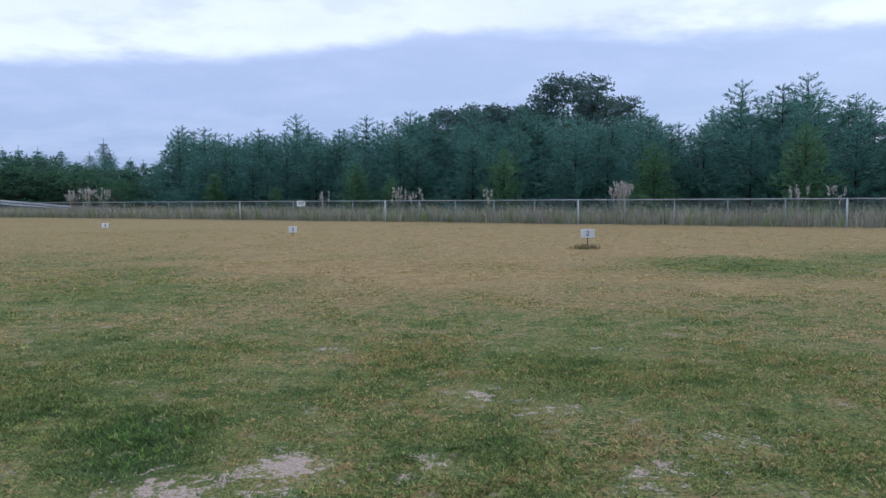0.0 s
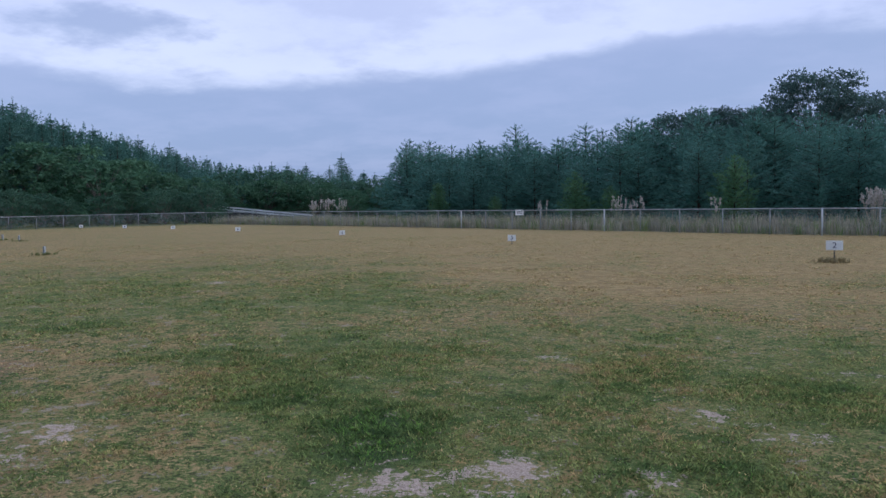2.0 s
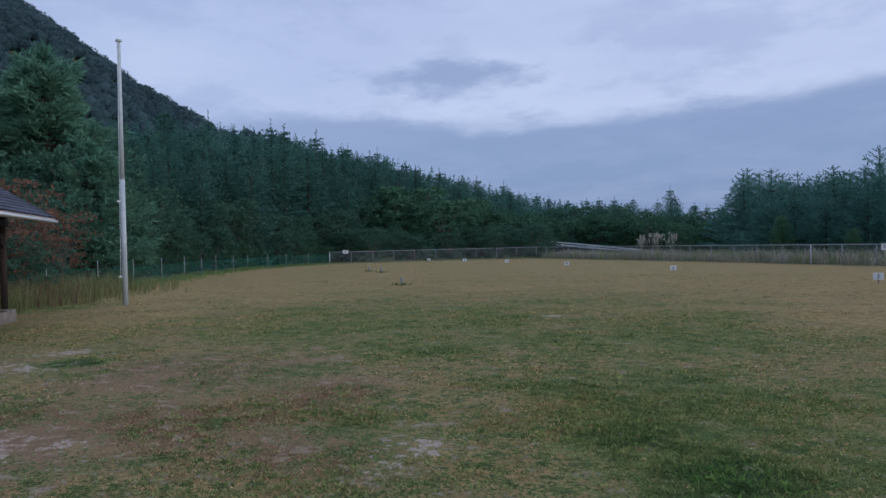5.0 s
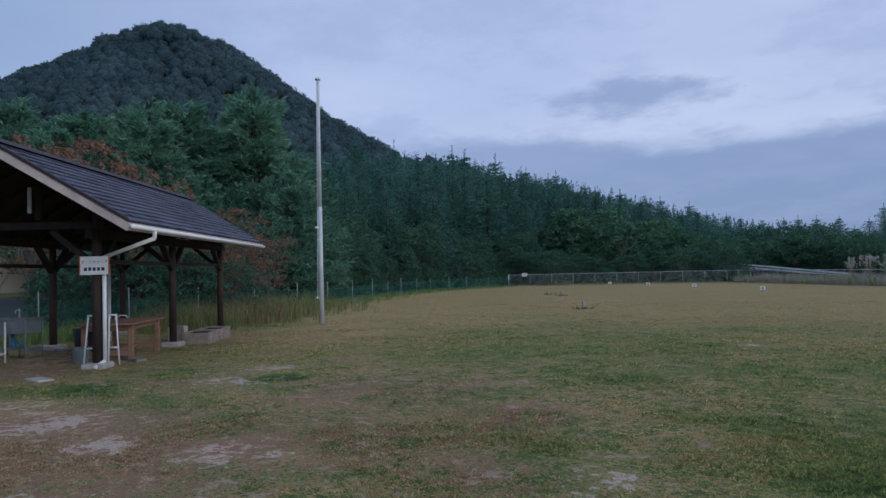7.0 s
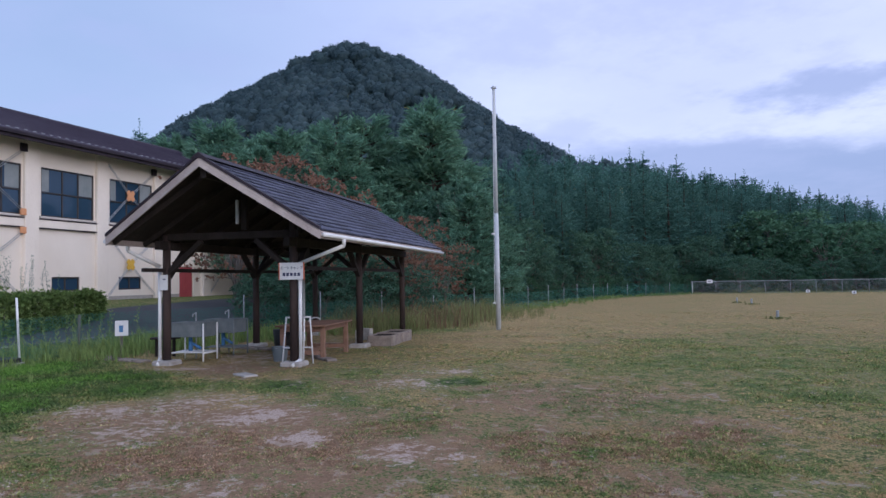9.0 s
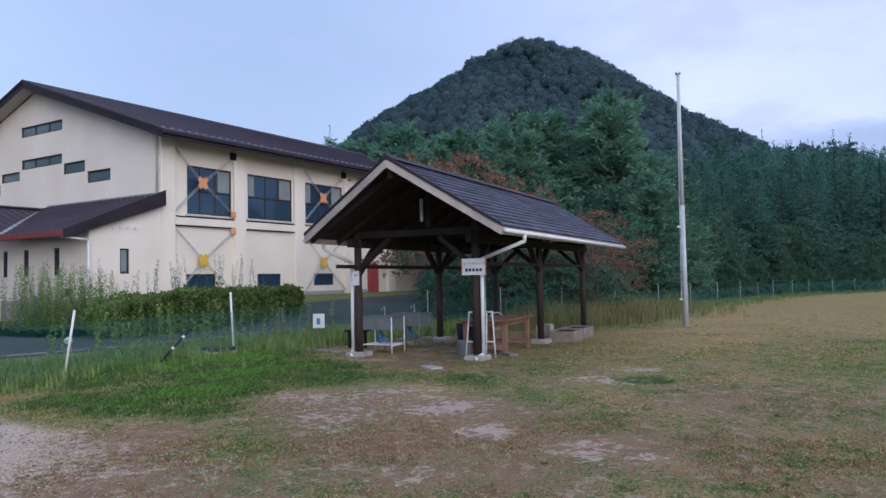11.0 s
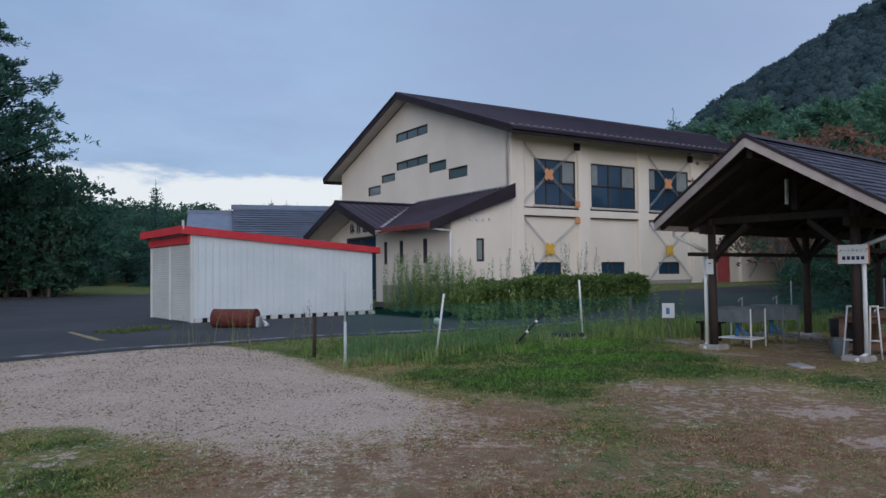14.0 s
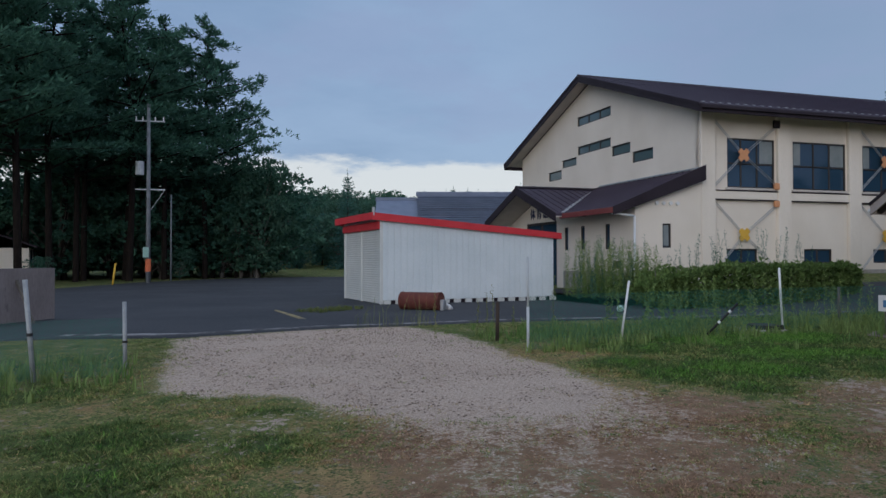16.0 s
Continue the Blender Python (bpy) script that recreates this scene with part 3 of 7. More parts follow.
ROAD_NEAR = [(10, -27), (-4, -17.5), (-7.3, -14.5), (-8.6, -12.6), (-10.2, -12.0), (-11.75, -11.4), (-12.8, -10.6), (-14.9, -9.5), (-16.6, -7.9), (-18.3, -6.0), (-21, -4.0), (-26, -0.5), (-33, 4), (-46, 12)]
ROAD_FAR = [(10, -33), (-6, -35), (-19.6, -39), (-28, -45), (-36, -48), (-44, -48), (-48, -44), (-40, -28), (-27, -17), (-22, -9.6), (-30, -4.6), (-38, 0), (-46, 5)]

gx, gy = steps_out(-30, 16, 0.25, 2600), steps_out(-18, 26, 0.25, 2600)
X, Y = np.meshgrid(gx, gy)
Z = height(X, Y)
lump = np.array([[noise.noise((float(a) * 0.9, float(b) * 0.9, 3.1)) for a in gx] for b in gy]) * np.where(np.hypot(X, Y) < 70, 0.018, 0.0)
lump = lump * smooth(-inside_distance(X, Y, ROAD_NEAR + ROAD_FAR[::-1]) / 0.8)
Z = Z + lump
nx, ny = len(gx), len(gy)
quads = (np.arange(ny - 1)[:, None] * nx + np.arange(nx - 1)[None]).ravel()
quads = np.stack([quads, quads + 1, quads + nx + 1, quads + nx], 1)
zone = zones(X, Y).astype(np.float32)

def field_material(name, blade):
    """Green, tan and dead grass, sandy soil and gravel, mixed by the zones; blade: the standing blades of the same grass."""
    m = bpy.data.materials.new(name)
    m.use_nodes = True
    ft = m.node_tree
    fb = ft.nodes["Principled BSDF"]
    fb.inputs["Roughness"].default_value, fb.inputs["Specular IOR Level"].default_value = 0.95, 0.1

    def fnode(kind, links=(), **kw):
        n = ft.nodes.new(kind)
        for k, v in kw.items():
            n.inputs[k].default_value = v
        for i, s in links:
            ft.links.new(s, n.inputs[i])
        return n

    def fmath(op, a, b=0.0):
        n = ft.nodes.new("ShaderNodeMath")
        n.operation = op
        for i, v in enumerate((a, b)):
            if isinstance(v, (int, float)):
                n.inputs[i].default_value = v
            else:
                ft.links.new(v, n.inputs[i])
        return n.outputs[0]

    def fsum(first, *terms):
        for v, k in terms:
            first = fmath("ADD", first, fmath("MULTIPLY", fmath("SUBTRACT", v, 0.5), k))
        return first

    def fstep(v, lo, hi):
        n = fnode("ShaderNodeMapRange", [(0, v)])
        n.interpolation_type = "SMOOTHSTEP"
        n.inputs[1].default_value, n.inputs[2].default_value = lo, hi
        return n.outputs[0]

    def fmix(f, a, b):
        n = ft.nodes.new("ShaderNodeMix")
        n.data_type = "RGBA"
        for s, v in ((n.inputs[0], f), (n.inputs[6], a), (n.inputs[7], b)):
            if isinstance(v, tuple):
                s.default_value = (*v, 1)
            elif isinstance(v, float):
                s.default_value = v
            else:
                ft.links.new(v, s)
        return n.outputs[2]

    co = fnode("ShaderNodeTexCoord").outputs["Object"]
    fz = fnode("ShaderNodeAttribute")
    fz.attribute_name = "zone"
    f_gravel, f_green, f_bare = fnode("ShaderNodeSeparateColor", [(0, fz.outputs["Color"])]).outputs
    f_dead = fz.outputs["Alpha"]
    wide, mid, clump, small, grain, dust = [fnode("ShaderNodeTexNoise", [("Vector", co)], Scale=s, Detail=float(d), Roughness=r).outputs[0] for s, d, r in ((0.22, 5, 0.6), (1.1, 6, 0.65), (3.2, 5, 0.65), (9.0, 5, 0.7), (34.0, 4, 0.7), (110.0, 3, 0.6))]
    tan = fmix(fstep(clump, 0.35, 0.65), (0.295, 0.208, 0.100), (0.430, 0.310, 0.154))
    tan = fmix(fmath("MULTIPLY", fstep(small, 0.50, 0.70), 0.7), tan, (0.125, 0.112, 0.052))
    dead = fmix(fstep(small, 0.35, 0.65), (0.225, 0.140, 0.092), (0.365, 0.240, 0.162))
    dry = fmix(fmath("MULTIPLY", fstep(fsum(f_dead, (mid, 0.9), (small, 0.7)), 0.25, 0.65), 0.9), tan, dead)
    grass = fmix(fstep(small, 0.35, 0.65), (0.128, 0.166, 0.052), (0.240, 0.262, 0.090))
    grass = fmix(fstep(clump, 0.46, 0.64), grass, (0.114, 0.164, 0.054))
    vivid = fmix(fstep(small, 0.35, 0.65), (0.085, 0.192, 0.034), (0.165, 0.275, 0.060))
    dense = fmix(fstep(small, 0.35, 0.65), (0.044, 0.080, 0.030), (0.094, 0.138, 0.050))
    grass = fmix(fstep(fsum(f_green, (mid, 0.7)), 0.77, 1.13), grass, dense)
    grass = fmix(fstep(fsum(f_green, (mid, 0.5)), 1.12, 1.38), grass, vivid)
    patch = fsum(f_green, (wide, 0.5), (mid, 0.5), (clump, 0.9), (small, 1.9), (grain, 2.2))
    col = fmix(fstep(patch, 0.36, 0.62), dry, grass)
    if blade:
        h = fnode("ShaderNodeHueSaturation", [("Color", col)])
        r = fnode("ShaderNodeMapRange", [(0, fnode("ShaderNodeNewGeometry").outputs["Random Per Island"])])
        r.inputs[3].default_value, r.inputs[4].default_value = 0.6, 2.2
        ft.links.new(r.outputs[0], h.inputs["Value"])
        col = h.outputs[0]
        tr = fnode("ShaderNodeBsdfTranslucent", [(0, col)])
        mx = fnode("ShaderNodeMixShader", [(1, fb.outputs[0]), (2, tr.outputs[0])])
        mx.inputs[0].default_value = 0.45
        ft.links.new(mx.outputs[0], ft.nodes["Material Output"].inputs[0])
        ft.links.new(col, fb.inputs["Base Color"])
        return m
    # dark olive thatch: the shade between the stems is painted into the colour
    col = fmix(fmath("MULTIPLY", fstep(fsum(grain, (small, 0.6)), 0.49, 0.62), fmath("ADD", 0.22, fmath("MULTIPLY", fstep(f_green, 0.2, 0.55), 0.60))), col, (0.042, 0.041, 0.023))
    soil = fmix(fstep(grain, 0.35, 0.65), (0.38, 0.29, 0.235), (0.56, 0.445, 0.375))
    soil = fmix(fstep(dust, 0.55, 0.7), soil, (0.22, 0.17, 0.145))
    col = fmix(fstep(fsum(f_bare, (clump, 2.2), (small, 2.6), (grain, 1.2), (mid, 0.8)), 0.68, 0.84), col, soil)
    col = fmix(fmath("MULTIPLY", fstep(fsum(fmath("ADD", fmath("MULTIPLY", f_dead, 0.10), fmath("MULTIPLY", fstep(f_green, 0.3, 0.5), 0.07)), (clump, -1.2), (small, 1.3), (grain, 0.6)), 0.26, 0.33), 0.6), col, soil)
    sand = fmix(fstep(grain, 0.35, 0.65), (0.47, 0.37, 0.30), (0.68, 0.56, 0.46))
    sand = fmix(fstep(dust, 0.54, 0.68), sand, (0.26, 0.19, 0.155))
    sand = fmix(fmath("MULTIPLY", fstep(small, 0.56, 0.70), 0.5), sand, (0.22, 0.16, 0.13))
    col = fmix(fstep(fsum(f_gravel, (mid, 0.7), (small, 0.9), (grain, 1.0)), 0.36, 0.62), col, sand)
    ft.links.new(col, fb.inputs["Base Color"])
    bp = fnode("ShaderNodeBump", Strength=0.8, Distance=0.035)
    ft.links.new(fmath("ADD", fmath("MULTIPLY", small, 0.6), fmath("ADD", grain, fmath("MULTIPLY", dust, 0.5))), bp.inputs["Height"])
    ft.links.new(bp.outputs[0], fb.inputs["Normal"])
    return m


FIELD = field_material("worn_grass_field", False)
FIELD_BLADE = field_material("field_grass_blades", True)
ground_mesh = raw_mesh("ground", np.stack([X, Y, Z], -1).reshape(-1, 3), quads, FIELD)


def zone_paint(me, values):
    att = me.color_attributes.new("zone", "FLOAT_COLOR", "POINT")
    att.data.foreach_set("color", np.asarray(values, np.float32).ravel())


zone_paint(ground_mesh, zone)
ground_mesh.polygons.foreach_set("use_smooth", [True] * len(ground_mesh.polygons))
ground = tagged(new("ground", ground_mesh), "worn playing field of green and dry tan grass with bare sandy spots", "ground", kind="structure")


def along(poly, n):
    p = np.array(poly, float)
    s = np.concatenate([[0], np.cumsum(np.hypot(*np.diff(p, axis=0).T))])
    t = np.linspace(0, s[-1], n)
    return np.stack([np.interp(t, s, p[:, 0]), np.interp(t, s, p[:, 1])], 1)


def sheet(name, near, far, n, m, lift, mat, label, cat):
    a, b = along(near, n), along(far, n)
    k = np.linspace(0, 1, m)[:, None, None]
    g = a[None] * (1 - k) + b[None] * k
    z = height(g[..., 0], g[..., 1]) + lift
    g, z, m = np.concatenate([g[:1], g]), np.concatenate([z[:1] - 0.1, z]), m + 1
    f = (np.arange(m - 1)[:, None] * n + np.arange(n - 1)[None]).ravel()
    me = raw_mesh(name, np.concatenate([g, z[..., None]], -1).reshape(-1, 3), np.stack([f, f + 1, f + n + 1, f + n], 1), mat)
    me.flip_normals() if me.polygons[-1].normal.z < 0 else None
    return tagged(new(name, me), label, cat, kind="structure")


sheet("road", ROAD_NEAR, ROAD_FAR, 260, 90, 0.012, ASPHALT, "old dark asphalt car park and drive with worn paint", "road")

# ---- the gymnasium ----
GYM = thing("gymnasium", pose(KX, KY, 0, 0, 0, GYM_TURN), "cream stucco school gymnasium with a dark brown sheet roof", "building")
GL, GW, EAVE, RIDGE_Y, SLOPE = 24.76, 18.1, 8.08, 9.05, 0.348
PEAK = EAVE + RIDGE_Y * SLOPE
ZB = -0.1


def wall_with_openings(solid, axis, at, thick, outline, holes):
    """A wall in a plane (axis 'x' or 'y' fixed at `at`) as one shell round its rectangular openings. outline: ends, top(u), bends."""
    lo, hi, top, bends = outline
    us = sorted({lo, hi, *bends, *(min(max(h[k], lo), hi) for h in holes for k in (0, 1))})
    zs = sorted({ZB, 99.0, *(h[k] for h in holes for k in (2, 3) if h[k] > ZB)})

    def full(i, j):
        if not (0 <= i < len(us) - 1 and 0 <= j < len(zs) - 1):
            return False
        u, z = (us[i] + us[i + 1]) / 2, (zs[j] + min(zs[j + 1], zs[j] + 0.1)) / 2
        if zs[j] >= max(top(us[i]), top(us[i + 1])) - 1e-6:
            return False
        return not any(h[0] < u < h[1] and h[2] < z < h[3] for h in holes)

    def v(i, j, d):
        z = min(zs[j], top(us[i]))
        return (us[i], at + d, z) if axis == "y" else (at + d, us[i], z)
    for i in range(len(us) - 1):
        for j in range(len(zs) - 1):
            if not full(i, j):
                continue
            for d in (0, thick):
                solid.add([v(i, j, d), v(i + 1, j, d), v(i + 1, j + 1, d), v(i, j + 1, d)], [(0, 1, 2, 3)])
            for di, dj, a, b in ((-1, 0, (i, j), (i, j + 1)), (1, 0, (i + 1, j), (i + 1, j + 1)), (0, -1, (i, j), (i + 1, j)), (0, 1, (i, j + 1), (i + 1, j + 1))):
                if not full(i + di, j + dj):
                    solid.add([v(*a, 0), v(*b, 0), v(*b, thick), v(*a, thick)], [(0, 1, 2, 3)])
    solid.weld = True


def window_unit(parent, axis, at, inward, u0, u1, z0, z1, mullions=(), transom=None, curtain=(), frame_mat=None, glass=None):
    """A dark-framed window set in a wall opening: frame, sill and each pane."""
    w = part("window", _frame(axis, at, inward, u0, u1, z0, z1), frame_mat or DARK_FRAME, parent)
    for m in mullions:
        part("mullion", _frame_bar(axis, at, inward, m - 0.035, m + 0.035, z0 + 0.06, z1 - 0.06), frame_mat or DARK_FRAME, w)
    if transom:
        part("transom", _frame_bar(axis, at, inward, u0 + 0.06, u1 - 0.06, transom - 0.033, transom + 0.033), frame_mat or DARK_FRAME, w)
    us = [u0 + 0.05, *mullions, u1 - 0.05]
    zs = [z0 + 0.05, transom, z1 - 0.05] if transom else [z0 + 0.05, z1 - 0.05]
    for a, b in zip(us, us[1:]):
        for c, d in zip(zs, zs[1:]):
            s = Solid()
            g = at + inward * 0.10
            if axis == "y":
                s.box((a, min(g, g + inward * 0.012), c), (b, max(g, g + inward * 0.012), d))
            else:
                s.box((min(g, g + inward * 0.012), a, c), (max(g, g + inward * 0.012), b, d))
            part("pane", s, glass or GLASS, w)
    for a, b, c, d in curtain:
        s = Solid()
        g = at + inward * 0.092
        s.box((a, min(g, g + inward * 0.004), c), (b, max(g, g + inward * 0.004), d))
        part("curtain", s, CURTAIN, w)
    return w


def _frame(axis, at, inward, u0, u1, z0, z1):
    """The four sides of a window frame as one ring."""
    y0, y1 = sorted((at + inward * 0.05, at + inward * 0.14))
    v = []
    for y in (y0, y1):
        for k in (0.0, 0.06):
            v += [(u, y, z) if axis == "y" else (y, u, z) for u, z in ((u0 + k, z0 + k), (u1 - k, z0 + k), (u1 - k, z1 - k), (u0 + k, z1 - k))]
    f = []
    for k in range(4):
        n = (k + 1) % 4
        f += [(k, n, 4 + n, 4 + k), (8 + k, 12 + k, 12 + n, 8 + n), (k, 8 + k, 8 + n, n), (4 + k, 4 + n, 12 + n, 12 + k)]
    return Solid().add(v, f)


def _frame_bar(axis, at, inward, ua, ub, za, zb):
    y0, y1 = sorted((at + inward * 0.055, at + inward * 0.135))
    return Solid().box((ua, y0, za), (ub, y1, zb), 0.008) if axis == "y" else Solid().box((y0, ua, za), (y1, ub, zb), 0.008)


UPPER = [(1.46, 3.97, 4.66, 6.8)] + [(0.97 + 4.0 * k, 3.97 + 4.0 * k, 4.66, 6.8) for k in range(1, 6)]
LOWER = [(1.4, 3.0, 1.40, 2.03), (5.55, 7.12, 1.40, 2.03), (9.57, 11.14, 1.40, 2.03)]
RECESS = 0.16
s = Solid()
wall_with_openings(s, "y", RECESS, 0.2, (0.0, GL, lambda u: EAVE + 0.05, ()), UPPER + LOWER + [(14.15, 15.35, ZB, 2.6)])
part("long_wall", s, CREAM, GYM)
GABLE_WIN = [(7.15, 10.71, 8.99, 9.50), (7.17, 10.68, 7.39, 7.87), (5.35, 7.08, 6.84, 7.37), (3.44, 5.2, 6.28, 6.82), (10.8, 12.54, 6.88, 7.34), (12.6, 14.31, 6.28, 6.82)]
s = Solid()
wall_with_openings(s, "x", 0.0, 0.2, (RECESS, GW, lambda u: EAVE + (RIDGE_Y - abs(u - RIDGE_Y)) * SLOPE, (RIDGE_Y,)), GABLE_WIN)
part("gable_wall", s, CREAM, GYM)
part("rear_wall", Solid().box((0.2, GW - 0.2, ZB), (GL, GW, EAVE + 0.05)), CREAM, GYM)
s = Solid().slab([(GL - 0.2, RECESS + 0.2, ZB), (GL - 0.2, GW - 0.2, ZB), (GL - 0.2, GW - 0.2, EAVE), (GL - 0.2, RIDGE_Y, PEAK), (GL - 0.2, RECESS + 0.2, EAVE)], (0.2, 0, 0))
part("back_wall", s, CREAM, GYM)
for k in range(7):
    x = 0.38 + 4.0 * k
    part("column", Solid().box((max(x - 0.36, 0.0), -0.02, ZB), (x + 0.36, RECESS + 0.02, EAVE - 0.02), 0.03), COLUMN, GYM)
for k in range(6):
    x0, x1 = 0.74 + 4.0 * k, 4.02 + 4.0 * k
    part("ledge", Solid().box((x0, 0.03, 4.15), (x1, RECESS + 0.02, 4.50), 0.02), COLUMN, GYM)
    part("ledge_flashing", Solid().box((x0, 0.0, 4.503), (x1, RECESS + 0.02, 4.54)).box((x0, 0.01, 4.11), (x1, RECESS + 0.01, 4.147)), FASCIA, GYM)
for k, (a, b, c, d) in enumerate(UPPER):
    m = (b - a)
    window_unit(GYM, "y", RECESS - 0.02, 1, a, b, c, d, (a + m * 0.30, a + m * 0.64) if k == 0 else (a + m * 0.40, a + m * 0.70), c + 1.05, [(b - m * 0.30, b - 0.06, c + 1.1, d - 0.08)] + ([(a + 0.07, a + m * 0.16, c + 1.1, d - 0.08)] if k else []))
    part("window_sill", Solid().box((a - 0.1, RECESS - 0.1, c - 0.1), (b + 0.1, RECESS + 0.02, c), 0.015), SOFFIT, GYM)
for a, b, c, d in LOWER:
    window_unit(GYM, "y", RECESS - 0.02, 1, a, b, c, d, ((a + b) / 2,))
for a, b, c, d in GABLE_WIN:
    n = 3 if b - a > 2 else 1
    window_unit(GYM, "x", 0.0, 1, a, b, c, d, tuple(a + (b - a) * i / n for i in range(1, n)), glass=PALE_GLASS)
door = part("red_door", Solid().box((14.2, RECESS + 0.05, 0.7), (15.3, RECESS + 0.11, 2.55), 0.01), RED_DOOR, GYM, "faded red steel door")
part("door_rib", Solid().box((14.73, RECESS + 0.03, 0.75), (14.77, RECESS + 0.05, 2.5)), RED_DOOR, door)


def star(cx, cz, mat, r=0.31):
    """A four-lobed gusset plate where the two brace rods cross."""
    ring = []
    for k in range(32):
        a = 2 * math.pi * k / 32
        q = r * (1.0 if abs(math.sin(2 * a)) > 0.62 else 0.66)
        ring.append((cx + q * math.cos(a), -0.10, cz + q * math.sin(a)))
    return Solid().slab(ring, (0, 0.03, 0)), mat


for k in (0, 2, 4):
    x0, x1 = 0.74 + 4.0 * k, 4.02 + 4.0 * k
    cx = (x0 + x1) / 2 - 0.25
    for cz, zl, zh, mat in ((6.05, 4.75, 7.45, ORANGE_PLATE), (2.63, 1.1, 3.98, YELLOW_PLATE)):
        plate = part("gusset_plate", *star(cx, cz, mat), GYM)
        for sx, ex in ((-1, x0), (1, x1)):
            for ez in (zl, zh):
                for off in (-0.05, 0.05):
                    part("brace_rod", Solid().tube((cx, -0.06, cz + off), (ex, 0.02, ez + off), 0.014, n=6), STEEL, GYM)
        part("end_plate", Solid().box((x1 - 0.22, -0.05, zl - 0.13 if cz > 5 else zh - 0.13), (x1 + 0.05, 0.06, zl + 0.15 if cz > 5 else zh + 0.15), 0.02), ORANGE_PLATE, GYM)
        if cz > 5:
            part("top_bracket", Solid().box((x1 - 0.25, -0.05, zh - 0.15), (x1 + 0.1, 0.05, zh + 0.2), 0.02), FASCIA, GYM)

OV, OVF = 1.08, 0.82


def roof_half(sign, ov=OV):
    """One roof slope as a thick sheet with standing ribs."""
    y_e = RIDGE_Y - sign * (RIDGE_Y + ov)
    z_e, z_r = EAVE - ov * SLOPE + 0.10, PEAK + 0.10
    return [(-OVF, y_e, z_e), (GL + OVF, y_e, z_e), (GL + OVF, RIDGE_Y, z_r), (-OVF, RIDGE_Y, z_r)]


for sg, nm in ((1, "roof_slope"), (-1, "roof_slope")):
    ring = roof_half(sg)
    slope = part(nm, Solid().slab(ring, (0, 0, 0.10)), BROWN_ROOF, GYM)
    y_e, z_e = ring[0][1], ring[0][2] + 0.10
    y_r, z_r = ring[2][1], ring[2][2] + 0.10
    x = -OVF + 0.2
    seam = Solid().bar((0, y_e, z_e + 0.012), (0, y_r, z_r + 0.012), 0.03, 0.03).mesh("standing_seam", BROWN_ROOF)
    while x < GL + OVF:
        part("standing_seam", seam, None, slope).matrix_basis = Matrix.Translation((x, 0, 0))
        x += 0.42
    part("eave_fascia", Solid().box((-OVF, y_e - 0.03 * sg - (0.03 if sg > 0 else 0), ring[0][2] - 0.26), (GL + OVF, y_e + 0.04 - (0.03 * sg if sg > 0 else 0), ring[0][2] + 0.07), 0.01), FASCIA, slope)
    part("gutter", Solid().box((-OVF, y_e - 0.16 * sg if sg > 0 else y_e + 0.05, ring[0][2] - 0.12), (GL + OVF, y_e - 0.04 * sg if sg > 0 else y_e + 0.16, ring[0][2] + 0.03), 0.02), FASCIA, slope)
    x, dash = -OVF + 0.2, Solid()
    while x < GL + OVF - 0.4:
        dash.box((x, y_e + (0.20 if sg > 0 else -0.23), z_e + 0.07), (x + 0.17, y_e + (0.23 if sg > 0 else -0.20), z_e + 0.125))
        x += 0.42
    tagged(part("snow_guard", dash, FENCE_STEEL, slope), "row of small pale snow guards", kind="stuff")
    part("soffit", Solid().slab([(0.0, ring[0][1] + 0.06 * sg, ring[0][2] - 0.05), (GL, ring[0][1] + 0.06 * sg, ring[0][2] - 0.05), (GL, RIDGE_Y - sg * RIDGE_Y, ring[0][2] + OV * SLOPE - 0.05), (0.0, RIDGE_Y - sg * RIDGE_Y, ring[0][2] + OV * SLOPE - 0.05)], (0, 0, 0.03)), SOFFIT, slope)
    part("rake_soffit", Solid().slab([(-OVF + 0.03, y_e, ring[0][2] - 0.04), (-0.003, y_e, ring[0][2] - 0.04), (-0.003, y_r, ring[2][2] - 0.04), (-OVF + 0.03, y_r, ring[2][2] - 0.04)], (0, 0, 0.03)), SOFFIT, slope)
    for lift, hh, dx in ((-0.10, 0.30, -0.03), (0.06, 0.12, -0.07)):
        part("rake_board", Solid().slab([(-OVF + dx, y_e, ring[0][2] + lift - hh / 2), (-OVF + dx, y_e, ring[0][2] + lift + hh / 2), (-OVF + dx, y_r, ring[2][2] + lift + hh / 2), (-OVF + dx, y_r, ring[2][2] + lift - hh / 2)], (0.04, 0, 0)), FASCIA, slope)
part("ridge_cap", Solid().slab([(-OVF - 0.05, RIDGE_Y - 0.2, PEAK + 0.14), (-OVF - 0.05, RIDGE_Y, PEAK + 0.27), (-OVF - 0.05, RIDGE_Y + 0.2, PEAK + 0.14)], (GL + 2 * OVF + 0.1, 0, 0)), FASCIA, GYM)

# the low annex with its cross-gabled entrance
AX, AEX, AY1 = -3.2, -4.41, 13.2
TOPZ, EZ = 5.28, 3.56
ASL = (TOPZ - EZ) / -AEX
PY, PZ, PHW = 8.3, 5.12, 4.35
SLITS = [(1.95, 2.38, 2.03, 3.13), (4.15, 4.56, 2.03, 3.13), (5.75, 6.15, 2.03, 3.13), (1.1, 1.7, 1.2, 1.52)]
s = Solid()
wall_with_openings(s, "x", AX, 0.18, (0.0, AY1, lambda u: max(TOPZ + AX * ASL - 0.1, PZ - abs(u - PY) * (PZ - EZ) / PHW - 0.08 if abs(u - PY) < PHW else 0), (PY - PHW, PY - 3.4, PY, PY + 3.4)), SLITS + [(6.95, 10.5, ZB, 3.5)])
